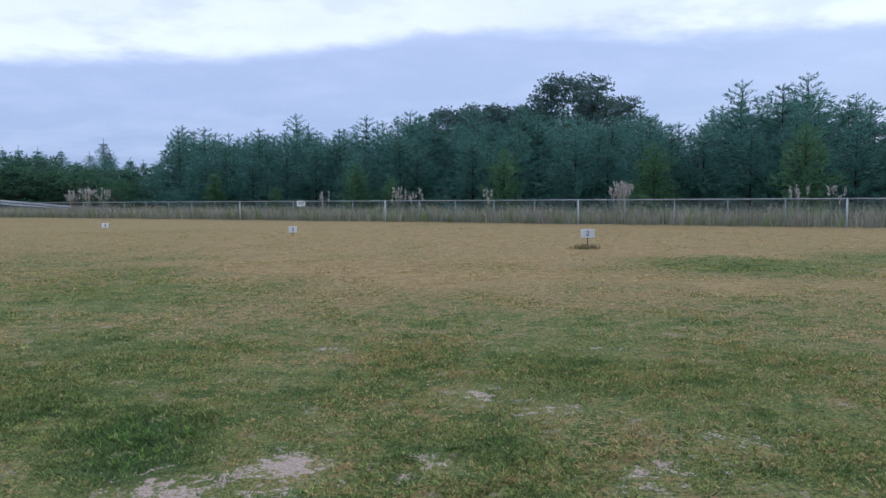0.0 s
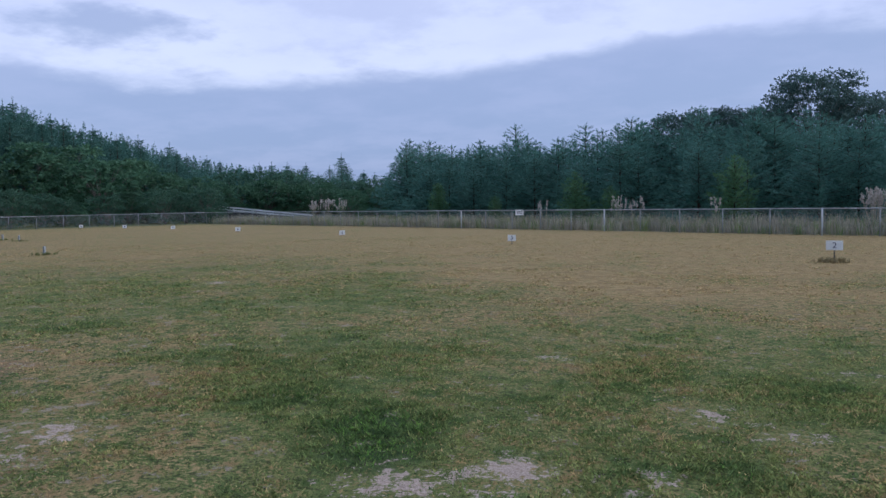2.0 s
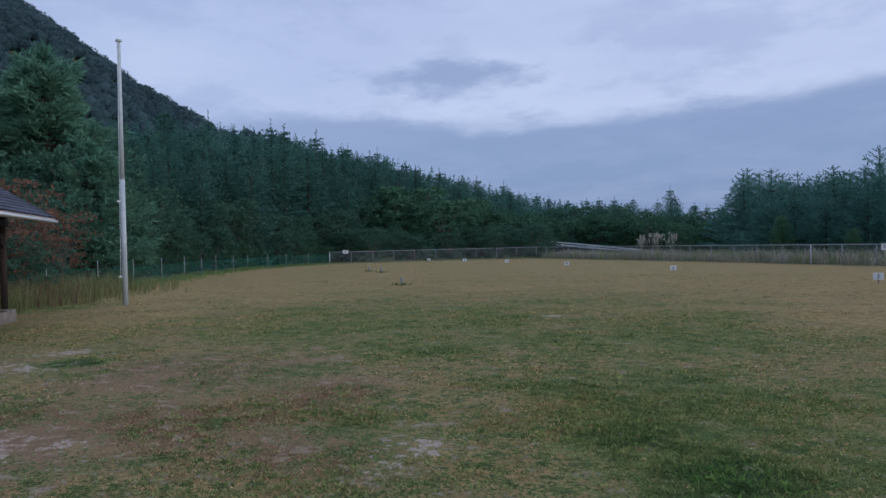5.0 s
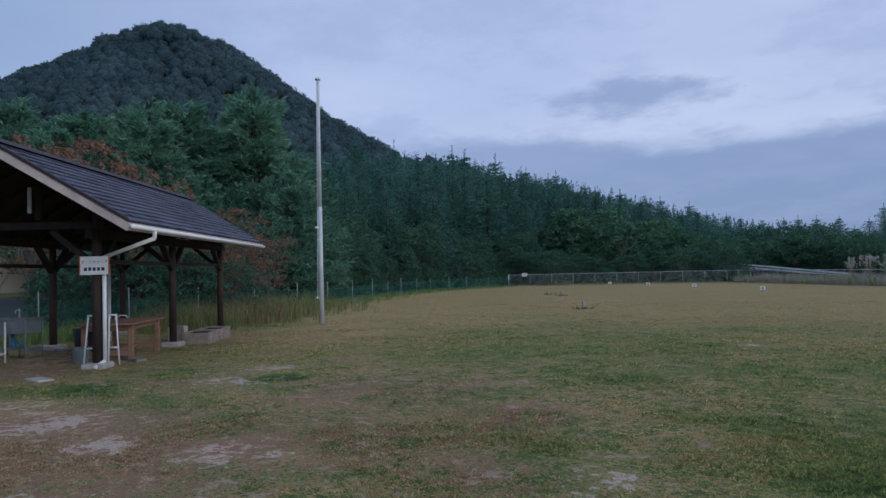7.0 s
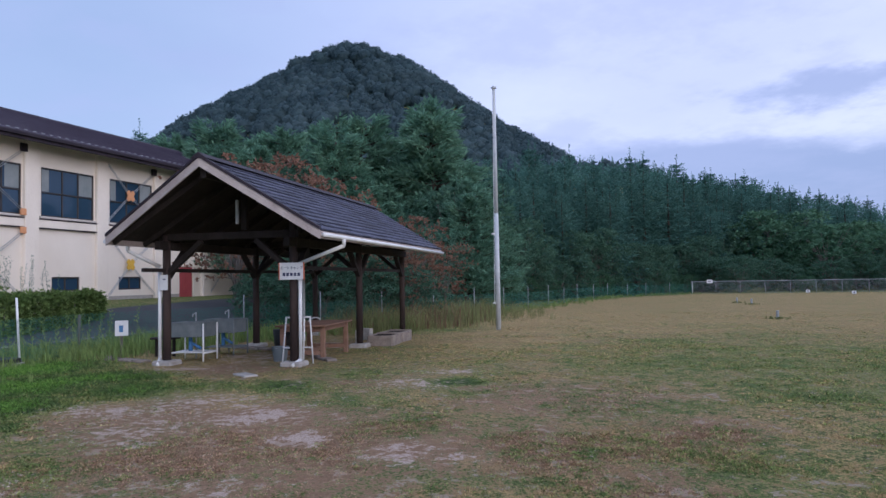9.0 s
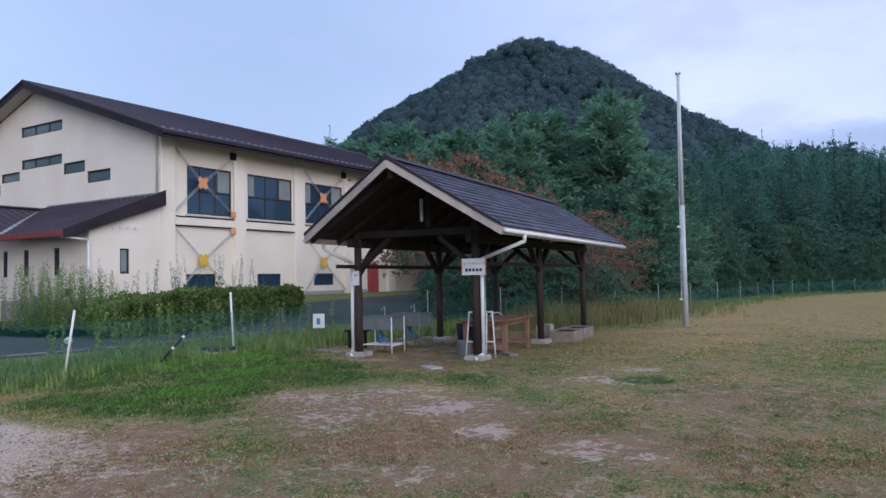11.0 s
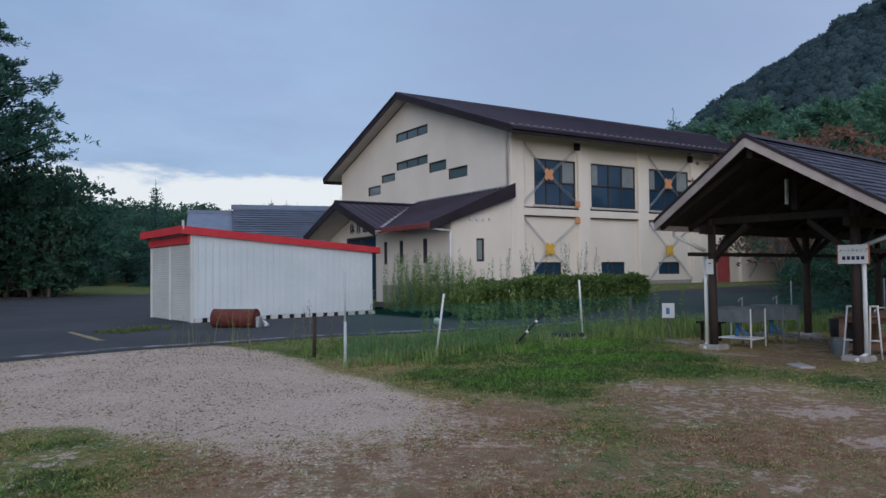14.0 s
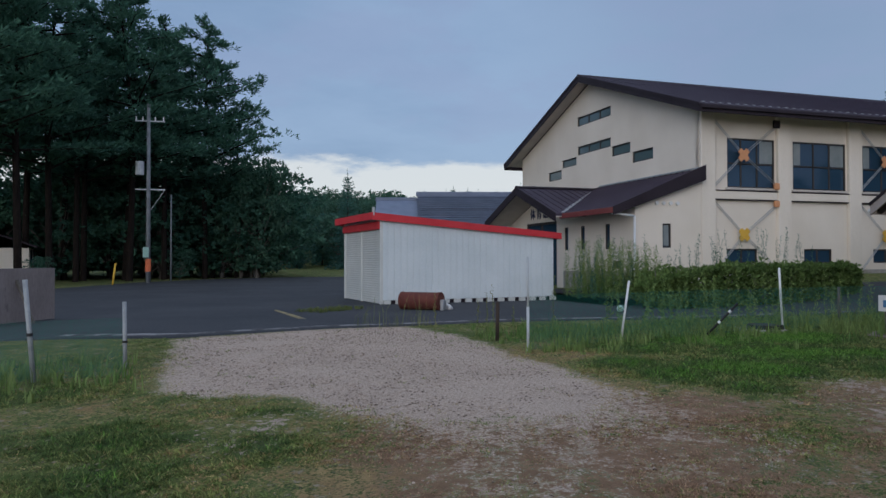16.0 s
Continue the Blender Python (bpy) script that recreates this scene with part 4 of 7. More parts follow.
part("annex_front", s, CREAM, GYM)
s = Solid()
wall_with_openings(s, "y", 0.0, 0.18, (AX + 0.18, 0.0, lambda u: TOPZ + u * ASL - 0.1, ()), [(-1.9, -1.48, 2.06, 3.06)])
part("annex_side", s, CREAM, GYM)
part("annex_far_side", Solid().slab([(AX + 0.18, AY1 - 0.18, ZB), (0.0, AY1 - 0.18, ZB), (0.0, AY1 - 0.18, TOPZ - 0.1), (AX + 0.18, AY1 - 0.18, TOPZ + AX * ASL - 0.1)], (0, 0.18, 0)), CREAM, GYM)
for a, b, c, d in SLITS:
    window_unit(GYM, "x", AX, 1, a, b, c, d)
window_unit(GYM, "y", 0.0, 1, -1.9, -1.48, 2.06, 3.06, curtain=[(-1.8, -1.55, 2.15, 3.0)])
for k in range(4):
    vent = part("vent_cap", Solid().tube((-2.2 + 0.335 * k, -0.08, 3.9), (-2.2 + 0.335 * k, 0.02, 3.9), 0.08, n=12), WHITE_PIPE, GYM)
entrance = part("entrance_door", Solid().box((AX + 0.1, 6.95, 0.3), (AX + 0.14, 10.5, 3.5)), GLASS, GYM, "dark glazed entrance doors")
part("door_frame", Solid().box((AX + 0.03, 6.95, 3.38), (AX + 0.12, 10.5, 3.5), 0.01).box((AX + 0.03, 6.95, 0.3), (AX + 0.12, 7.05, 3.38), 0.01).box((AX + 0.03, 10.4, 0.3), (AX + 0.12, 10.5, 3.38), 0.01).box((AX + 0.03, 8.67, 0.3), (AX + 0.12, 8.77, 3.38), 0.01).box((AX + 0.03, 7.05, 2.85), (AX + 0.12, 10.4, 2.93)), DARK_FRAME, entrance)
YV0, YV1, XV = PY - PHW, PY + PHW, -(TOPZ - PZ) / ASL
lean = part("annex_roof", Solid().slab([(AEX, -0.3, EZ), (AEX, YV0, EZ), (XV, PY, PZ), (0.0, PY, TOPZ), (0.0, -0.3, TOPZ)], (0, 0, 0.10)), BROWN_ROOF, GYM)
part("annex_roof_far", Solid().slab([(AEX, AY1 + 0.3, EZ), (AEX, YV1, EZ), (XV, PY, PZ), (0.0, PY, TOPZ), (0.0, AY1 + 0.3, TOPZ)], (0, 0, 0.10)), BROWN_ROOF, GYM)
y = -0.1
while y < PY:
    xs = AEX + max(0.0, (y - YV0) / PHW) * (XV - AEX)
    part("standing_seam", Solid().bar((xs, y, EZ + (xs - AEX) * ASL + 0.115), (0.0, y, TOPZ + 0.115), 0.03, 0.03), BROWN_ROOF, lean)
    y += 0.42
part("eave_fascia", Solid().box((AEX - 0.05, -0.32, EZ - 0.12), (AEX, PY - PHW + 0.25, EZ + 0.11), 0.01), RED_FASCIA, lean, "faded red eave fascia")
part("rake_board", Solid().slab([(AEX, -0.34, EZ - 0.20), (AEX, -0.34, EZ + 0.13), (0.0, -0.34, TOPZ + 0.24), (0.0, -0.34, TOPZ - 0.40)], (0, 0.045, 0)), FASCIA, lean)
part("soffit", Solid().slab([(AEX + 0.02, -0.28, EZ - 0.06), (AX, -0.28, EZ - 0.06 + (AX - AEX) * ASL), (AX, YV0 + 0.6, EZ - 0.06 + (AX - AEX) * ASL), (AEX + 0.02, YV0, EZ - 0.06)], (0, 0, 0.03)), FASCIA, lean)
PF = AEX - 0.35
for sg in (1, -1):
    ye = PY - sg * PHW
    slope = part("porch_roof", Solid().slab([(PF, ye, EZ), (-0.01, ye, EZ), (-0.01, PY, PZ), (PF, PY, PZ)], (0, 0, 0.11)), BROWN_ROOF, GYM)
    x = PF + 0.2
    seam = Solid().bar((0, ye, EZ + 0.125), (0, PY, PZ + 0.125), 0.03, 0.03).mesh("standing_seam", BROWN_ROOF)
    while x < -0.1:
        part("standing_seam", seam, None, slope).matrix_basis = Matrix.Translation((x, 0, 0))
        x += 0.42
    part("rake_board", Solid().slab([(PF - 0.05, ye, EZ - 0.26), (PF - 0.05, ye, EZ + 0.14), (PF - 0.05, PY, PZ + 0.14), (PF - 0.05, PY, PZ - 0.26)], (0.05, 0, 0)), FASCIA, slope)
    part("soffit", Solid().slab([(PF, ye, EZ - 0.05), (AX - 0.005, ye, EZ - 0.05), (AX - 0.005, PY, PZ - 0.05), (PF, PY, PZ - 0.05)], (0, 0, 0.03)), SOFFIT, slope)
part("porch_ridge", Solid().slab([(PF - 0.06, PY - 0.16, PZ + 0.12), (PF - 0.06, PY, PZ + 0.21), (PF - 0.06, PY + 0.16, PZ + 0.12)], (-PF, 0, 0)), FASCIA, GYM)
part("valley_flashing", Solid().bar((AEX + 0.05, PY - PHW + 0.15, EZ + 0.17), (-0.55, PY - 0.35, 5.14), 0.22, 0.02), STEEL, GYM)
part("wall_flashing", Solid().bar((-0.03, -0.3, TOPZ + 0.15), (-0.03, PY, TOPZ + 0.15), 0.05, 0.07), STEEL, lean, "pale metal flashing")
lettering("entrance_letters", "体 育 館", 0.60, Matrix.Translation((AX - 0.01, 8.92, 3.93)) @ Euler((radians(90), 0, radians(-90))).to_matrix().to_4x4(), INK, GYM, 0.02)
part("downpipe", Solid().tube((AEX + 0.05, -0.15, EZ - 0.12), (AX - 0.1, -0.12, EZ - 0.22), 0.05).tube((AX - 0.1, -0.12, EZ - 0.22), (AX - 0.1, -0.12, ZB), 0.05), WHITE_PIPE, GYM, smooth=True)
part("plinth", Solid().box((AX - 0.03, 0.3, ZB), (AX, 6.2, 1.05)).box((0.75, RECESS - 0.03, ZB), (14.1, RECESS, 1.1)), CONCRETE, GYM)

# ---- the open-sided picnic pavilion ----
PB = 0.12
PAV = thing("pavilion", pose(-13.541, 1.347, PB, 0, 0, 149.17), "open-sided dark timber picnic shelter with a slate shingle roof", "pavilion")
PW, PL = 2.524, 7.126
PE, PR = 2.356 - PB, 3.571 - PB
YR0, YR1, XF, XFR, XB = -1.004, PW + 0.351, -1.223, -1.527, PL + 0.49
RY = (YR0 + YR1) / 2
for px in (0.0, PL / 2, PL):
    for py in (0.0, PW):
        foot = part("footing", Solid().box((px - 0.2, py - 0.2, -0.12), (px + 0.2, py + 0.2, 0.09), 0.03), CONCRETE, PAV)
        slope_z = PR - (PR - PE) * abs(py - RY) / (RY - YR0)
        part("post", Solid().tube((px, py, 0.09), (px, py, slope_z - 0.06), 0.078, 0.070, 12), POST_WOOD, PAV, smooth=True)
        for q in (-1, 1):
            if 0 <= px + q <= PL:
                part("knee_brace", Solid().bar((px + 0.05 * q, py, 1.62), (px + 0.62 * q, py, 2.14), 0.09, 0.10, (0, 1, 0)), DARK_WOOD, PAV)
        q = 1 if py < 1 else -1
        part("knee_brace", Solid().bar((px, py + 0.05 * q, 1.70), (px, py + 0.72 * q, 2.26), 0.09, 0.10, (1, 0, 0)), DARK_WOOD, PAV)
for py in (0.0, PW):
    part("wall_plate", Solid().box((-0.30, py - 0.06, 2.12), (XB - 0.2, py + 0.06, 2.28), 0.01), DARK_WOOD, PAV)
    part("tie_rail", Solid().box((XF + 0.5 if py else -0.1, py - 0.03, 1.71), (XB - 0.3, py + 0.03, 1.78)), DARK_WOOD, PAV)
for px in (0.0, PL / 2, PL):
    part("tie_beam", Solid().box((px - 0.05, -0.12, 2.29), (px + 0.05, PW + 0.12, 2.42), 0.01), DARK_WOOD, PAV)
    part("king_post", Solid().box((px - 0.05, RY - 0.05, 2.45), (px + 0.05, RY + 0.05, PR - 0.12)), DARK_WOOD, PAV)
part("ridge_beam", Solid().box((XFR + 0.1, RY - 0.05, PR - 0.24), (XB - 0.05, RY + 0.05, PR - 0.09)), DARK_WOOD, PAV)
for k in range(11):
    x = XF + 0.12 + k * (XB - XF - 0.24) / 10
    for ye in (YR0, YR1):
        part("rafter", Solid().bar((x, ye + (0.05 if ye < RY else -0.05), PE - 0.02), (x, RY, PR - 0.06), 0.05, 0.08), DARK_WOOD, PAV)
for sg, ye in ((1, YR0), (-1, YR1)):
    deck = part("roof_deck", Solid().slab([(XF, ye, PE + 0.03), (XB, ye, PE + 0.03), (XB, RY, PR + 0.03), (XFR, RY, PR + 0.03)], (0, 0, 0.035)), DARK_WOOD, PAV)
    part("barge_board", Solid().slab([(XF - 0.03, ye, PE - 0.07), (XF - 0.03, ye, PE + 0.075), (XFR - 0.03, RY, PR + 0.075), (XFR - 0.03, RY, PR - 0.07)], (0.03, 0, 0)), BARGE, deck, "weathered pale barge board")
    part("rake_trim", Solid().slab([(XF - 0.05, ye, PE + 0.08), (XF - 0.05, ye, PE + 0.13), (XFR - 0.05, RY, PR + 0.13), (XFR - 0.05, RY, PR + 0.08)], (0.10, 0, 0)), FASCIA, deck)
    part("rear_barge_board", Solid().slab([(XB, ye, PE - 0.08), (XB, ye, PE + 0.08), (XB, RY, PR + 0.08), (XB, RY, PR - 0.08)], (0.03, 0, 0)), BARGE, deck)
    gut = part("gutter", Solid().tube((XF + 0.02, ye - 0.05 * sg, PE), (XB, ye - 0.05 * sg, PE - 0.02), 0.034, n=10), WHITE_PIPE, deck, "white plastic gutter", True)
    part("gutter_board", Solid().box((XF, ye - 0.012, PE - 0.06), (XB, ye + 0.012, PE + 0.06)), BARGE, deck)
part("ridge_tile", Solid().slab([(XFR - 0.05, RY - 0.14, PR + 0.06), (XFR - 0.05, RY, PR + 0.16), (XFR - 0.05, RY + 0.14, PR + 0.06)], (XB - XFR + 0.08, 0, 0)), FASCIA, PAV)
for py, sg in ((0.0, 1), (PW, -1)):
    ye = YR0 if py < 1 else YR1
    gx0 = -0.28 if py < 1 else -0.58
    s = Solid().tube((gx0, ye - 0.05 * sg, PE - 0.02), (gx0, ye - 0.05 * sg, PE - 0.14), 0.034)
    s.tube((gx0, ye - 0.05 * sg, PE - 0.14), (-0.02, py - 0.13 * sg, PE - 0.42), 0.034).tube((-0.02, py - 0.13 * sg, PE - 0.42), (-0.02, py - 0.13 * sg, 0.12), 0.034)
    part("downpipe", s.tube((-0.02, py - 0.13 * sg, 0.12), (-0.22, py - 0.05 * sg, 0.02), 0.034), WHITE_PIPE, PAV, "white plastic downpipe", True)
lampx = part("lamp_tube", Solid().box((-0.16, RY + 0.06, 2.55), (-0.10, RY + 0.11, 2.98), 0.01), GREY_PAINT, PAV)

# ---- the storage shed ----
SX, SY, SZ = -18.54, -16.01, 0.12
SHED = thing("storage_shed", pose(SX, SY, SZ, 0, 0, 149), "white ribbed sheet-metal garage with red roof edges", "shed")
SL, SD, SH0, SH1 = 6.55, 4.2, 2.80, 2.26
for y, nm in ((0.0, 1), (SD, -1)):
    w = part("long_wall", Solid().slab([(0, y, 0.14), (SL, y, 0.14), (SL, y, SH1), (0, y, SH0)], (0, 0.05 * nm, 0)), SHED_WALL, SHED)
    x = 0.0
    while x < SL - 0.05:
        top = SH0 + (SH1 - SH0) * (x + 0.1) / SL
        part("rib", Solid().box((x + 0.02, y - 0.022 * nm, 0.14), (x + 0.205, y + 0.004 * nm, top - 0.02), 0.015), SHED_WALL, w)
        x += 0.2245
part("end_wall", Solid().box((SL - 0.05, 0.05, 0.06), (SL, SD - 0.05, SH1)), SHED_WALL, SHED)
for y0, y1, z1 in ((-0.03, 0.10, SH0), (SD - 0.1, SD + 0.03, SH0), (SD / 2 - 0.05, SD / 2 + 0.05, 2.46)):
    part("front_post", Solid().box((-0.03, y0, 0), (0.07, y1, z1), 0.01), SHUTTER, SHED)
for y0 in (0.10, SD / 2 + 0.05):
    y1 = y0 + SD / 2 - 0.15
    sh = part("shutter", Solid().box((0.03, y0, 0.02), (0.05, y1, 2.45)), SHUTTER, SHED, "closed off-white roller shutter")
    for k in range(31):
        z = 0.04 + k * 0.077
        part("slat", Solid().box((0.0, y0 + 0.005, z), (0.04, y1 - 0.005, z + 0.062), 0.015), SHUTTER, sh)
part("shutter_box", Solid().box((-0.10, 0.0, 2.46), (0.1, SD, 2.72), 0.02), RED_PAINT, SHED)
part("front_panel", Solid().box((0.0, 0.06, 2.72), (0.05, SD - 0.06, SH0)), SHED_WALL, SHED)
roof = part("roof", Solid().slab([(-0.32, -0.12, SH0 + 0.07), (SL + 0.25, -0.12, SH1 + 0.02), (SL + 0.25, SD + 0.12, SH1 + 0.02), (-0.32, SD + 0.12, SH0 + 0.07)], (0, 0, 0.08)), STEEL, SHED)
for y in (-0.14, SD + 0.10):
    part("red_fascia", Solid().slab([(-0.34, y, SH0 - 0.04), (SL + 0.27, y, SH1 - 0.06), (SL + 0.27, y, SH1 + 0.16), (-0.34, y, SH0 + 0.20)], (0, 0.04, 0)), RED_PAINT, roof)
part("front_fascia", Solid().box((-0.36, -0.14, SH0 - 0.04), (-0.32, SD + 0.14, SH0 + 0.20)), RED_PAINT, roof)
part("rear_fascia", Solid().box((SL + 0.25, -0.10, SH1 - 0.06), (SL + 0.28, SD + 0.10, SH1 + 0.15)), RED_PAINT, roof)
part("base_sill", Solid().box((0.02, 0.06, -0.1), (SL - 0.02, 0.12, 0.135)), FASCIA, SHED)
x = 0.1
while x < SL:
    part("base_block", Solid().box((x, -0.03, -0.1), (x + 0.24, 0.055, 0.135), 0.01), SHUTTER, SHED)
    x += 0.42
part("corner_bracket", Solid().tube((-0.28, -0.1, SH0 + 0.1), (-0.28, -0.1, SH0 + 0.36), 0.05), STEEL, SHED)

# ---- the tile-roofed school block behind ----
HALL = thing("tiled_hall", pose(-45.9, -35.5, 0.2, 0, 0, 128), "low school block with a blue-grey tiled roof", "building")
part("wall", Solid().box((0.6, -4.2, -0.5), (13.6, 4.4, 3.9)), CREAM, HALL)
for sg in (-1, 1):
    hr = part("roof_slope", Solid().slab([(0, 5.2 * sg, 3.6), (14, 5.2 * sg, 3.6), (14, 0, 6.3), (0, 0, 6.3)], (0, 0, 0.16)), BLUE_TILE, HALL)
    if sg < 0:
        for k in range(14):
            t = k / 14
            part("tile_course", Solid().bar((0, 5.2 * sg * (1 - t), 3.79 + 2.7 * t), (14, 5.2 * sg * (1 - t), 3.79 + 2.7 * t), 0.36, 0.05), BLUE_TILE, hr)
        part("snow_stop", Solid().box((0.3, -2.62, 5.08), (13.8, -2.56, 5.2)), FASCIA, hr)
part("ridge", Solid().box((-0.1, -0.2, 6.35), (14.1, 0.2, 6.72), 0.05), BLUE_TILE, HALL)
low = part("side_roof", Solid().slab([(-3.2, -5.0, 3.3), (0.0, -5.0, 3.3), (0.0, 0.4, 6.0), (-3.2, 0.4, 6.0)], (0, 0, 0.16)), BLUE_TILE, HALL)
part("ridge", Solid().box((-3.3, 0.2, 6.0), (0.0, 0.6, 6.3), 0.05), BLUE_TILE, low)
part("side_wall", Solid().box((-2.8, -4.0, -0.5), (0.55, 0.4, 3.5)), CREAM, HALL)

# ---- things under and round the pavilion ----
def in_pav(x, y, z=0.0, turn=0.0):
    return pose(-13.541, 1.347, PB, 0, 0, 149.17) @ pose(x, y, z, 0, 0, turn)


def at_ground(x, y, turn=0.0, lift=0.0):
    return pose(x, y, hz(x, y) + lift, 0, 0, turn)


board = thing("camp_sign", in_pav(-0.12, -0.02, 1.68), "white camp notice board with orange edge tape on the shelter post", "sign")
part("panel", Solid().box((-0.02, -0.23, -0.15), (0.0, 0.23, 0.15), 0.004), SIGN_WHITE, board)
for y in (-0.24, 0.225):
    part("edge_tape", Solid().box((-0.024, y, -0.155), (-0.004, y + 0.015, 0.155)), RED_TAPE, board)
part("bracket", Solid().box((0.0, -0.05, -0.05), (0.036, 0.05, 0.05)), STEEL, board)
lettering("letters", "オートキャンプ", 0.062, Matrix.Translation((-0.022, 0.0, 0.055)) @ Euler((radians(90), 0, radians(-90))).to_matrix().to_4x4(), INK, board, 0.001)
for k in range(5):
    y = 0.14 - 0.07 * k
    part("text_bar", Solid().box((-0.0235, y - 0.024, -0.085), (-0.02, y + 0.024, -0.03)), INK, board)

card = thing("notice_card", in_pav(-0.095, PW, 1.52), "small white paper notice fixed to the shelter post", "sign")
part("sheet", Solid().box((-0.006, -0.075, -0.14), (0.012, 0.075, 0.14)), SIGN_WHITE, card)
part("text_bar", Solid().box((-0.0085, -0.04, 0.05), (-0.006, 0.02, 0.07)), INK, card)

TAB = thing("work_table", in_pav(1.80, 0.33, -0.05, 4), "red-brown timber work table under the shelter", "table")
for k in range(5):
    part("top_board", Solid().box((-0.97, -0.50 + 0.20 * k, 0.68), (0.97, -0.307 + 0.20 * k, 0.712), 0.008), TABLE_WOOD, TAB)
for x in (-0.78, 0.78):
    for y in (-0.40, 0.40):
        part("leg", Solid().box((x - 0.045, y - 0.045, 0.0), (x + 0.045, y + 0.045, 0.679), 0.008), TABLE_WOOD, TAB)
    part("cross_rail", Solid().box((x - 0.03, -0.355, 0.58), (x + 0.03, 0.355, 0.674)), TABLE_WOOD, TAB)
    part("low_rail", Solid().box((x - 0.03, -0.355, 0.14), (x + 0.03, 0.355, 0.22)), TABLE_WOOD, TAB)
part("stretcher", Solid().box((-0.75, -0.03, 0.15), (0.75, 0.03, 0.215)), TABLE_WOOD, TAB)
part("apron", Solid().box((-0.73, -0.42, 0.59), (0.73, -0.38, 0.674)), TABLE_WOOD, TAB)
tub = thing("dark_tub", in_pav(2.25, 1.15, 0.0), "dark plastic tub standing behind the table", "tub")
part("body", Solid().tube((0, 0, 0), (0, 0, 0.5), 0.26, 0.31, 14), BLACK, tub, smooth=True)
hoop = thing("wire_hoop", in_pav(2.15, 0.50, 0.662), "bent pale hoop lying on the table top", "hoop")
s = Solid()
for k in range(10):
    a0, a1 = math.pi * k / 10, math.pi * (k + 1) / 10
    s.tube((0.3 * math.cos(a0), 0, 0.012 + 0.07 * math.sin(a0)), (0.3 * math.cos(a1), 0, 0.012 + 0.07 * math.sin(a1)), 0.014, n=6)
part("rim", s, GREY_PAINT, hoop, smooth=True)


def sink_unit(x, y, turn, legs):
    u = thing("wash_sink", in_pav(x, y, 0.0, turn), "grey stone-resin wash basin on a slim pipe stand", "sink", "outdoor wash basins")
    s = Solid().box((-0.26, -0.33, 0.46), (-0.23, 0.33, 0.72), 0.008).box((0.23, -0.33, 0.46), (0.26, 0.33, 0.72), 0.008)
    s.box((-0.23, -0.33, 0.46), (0.23, -0.30, 0.72), 0.008).box((-0.23, 0.30, 0.46), (0.23, 0.33, 0.72), 0.008).box((-0.23, -0.30, 0.46), (0.23, 0.30, 0.50))
    part("basin", s, SINK, u)
    rim = Solid().box((-0.28, -0.35, 0.721), (-0.225, 0.35, 0.745), 0.006).box((0.225, -0.35, 0.721), (0.28, 0.35, 0.745), 0.006)
    part("rim", rim.box((-0.225, -0.35, 0.721), (0.225, -0.295, 0.745), 0.006).box((-0.225, 0.295, 0.721), (0.225, 0.35, 0.745), 0.006), SINK, u)
    for a in (-0.275, 0.275):
        for b in (-0.345, 0.345):
            part("leg", Solid().tube((a, b, -0.02), (a, b, 0.72), 0.016, n=8), legs, u, smooth=True)
    for b in (-0.345, 0.345):
        part("shelf_bar", Solid().tube((-0.275, b, 0.15), (0.275, b, 0.15), 0.014, n=8), legs, u, smooth=True)
    part("shelf", Solid().box((-0.26, -0.33, 0.155), (0.26, 0.33, 0.175), 0.004), legs, u)
    part("drain_pipe", Solid().tube((0.05, 0.1, 0.46), (0.05, 0.1, 0.176), 0.04).tube((0.05, 0.1, 0.34), (0.05, -0.12, 0.22), 0.03), BLUE_PIPE, u, "blue plastic drain pipe", True)
    part("tap", Solid().tube((0.30, 0.12, -0.02), (0.30, 0.12, 0.92), 0.015).tube((0.30, 0.12, 0.90), (0.17, 0.12, 0.88), 0.012).tube((0.17, 0.12, 0.88), (0.17, 0.12, 0.83), 0.012), STEEL, u, smooth=True)
    return u


sink_unit(0.84, 2.48, 2, WHITE_PIPE)
sink_unit(1.98, 2.42, -3, SINK)
bench = thing("slab_bench", in_pav(1.6, PW + 0.95, 0.0), "low dark board bench beside the shelter post", "bench")
part("seat", Solid().box((-0.35, -0.26, 0.36), (-0.05, 0.26, 0.40), 0.01), DARK_WOOD, bench)
for y in (-0.2, 0.2):
    part("leg", Solid().box((-0.23, y - 0.02, -0.05), (-0.17, y + 0.02, 0.36)), DARK_WOOD, bench)


def block_planter(x, y, turn):
    u = thing("block_planter", in_pav(x, y, 0.0, turn), "square fire pit of stacked concrete blocks", "planter", "concrete block pits")
    for a, b, c, d in ((-0.34, -0.30, 0.34, -0.22), (-0.34, 0.22, 0.34, 0.30), (-0.43, -0.29, -0.345, 0.29), (0.345, -0.29, 0.43, 0.29)):
        part("block", Solid().box((a, b, -0.08), (c, d, 0.24 + 0.02 * (a > 0)), 0.015), PIT_BLOCK, u)
    part("ash_bed", Solid().box((-0.34, -0.22, -0.02), (0.34, 0.22, 0.225)), OLD_BARK, u, "dark sooty ash bed")
    return u


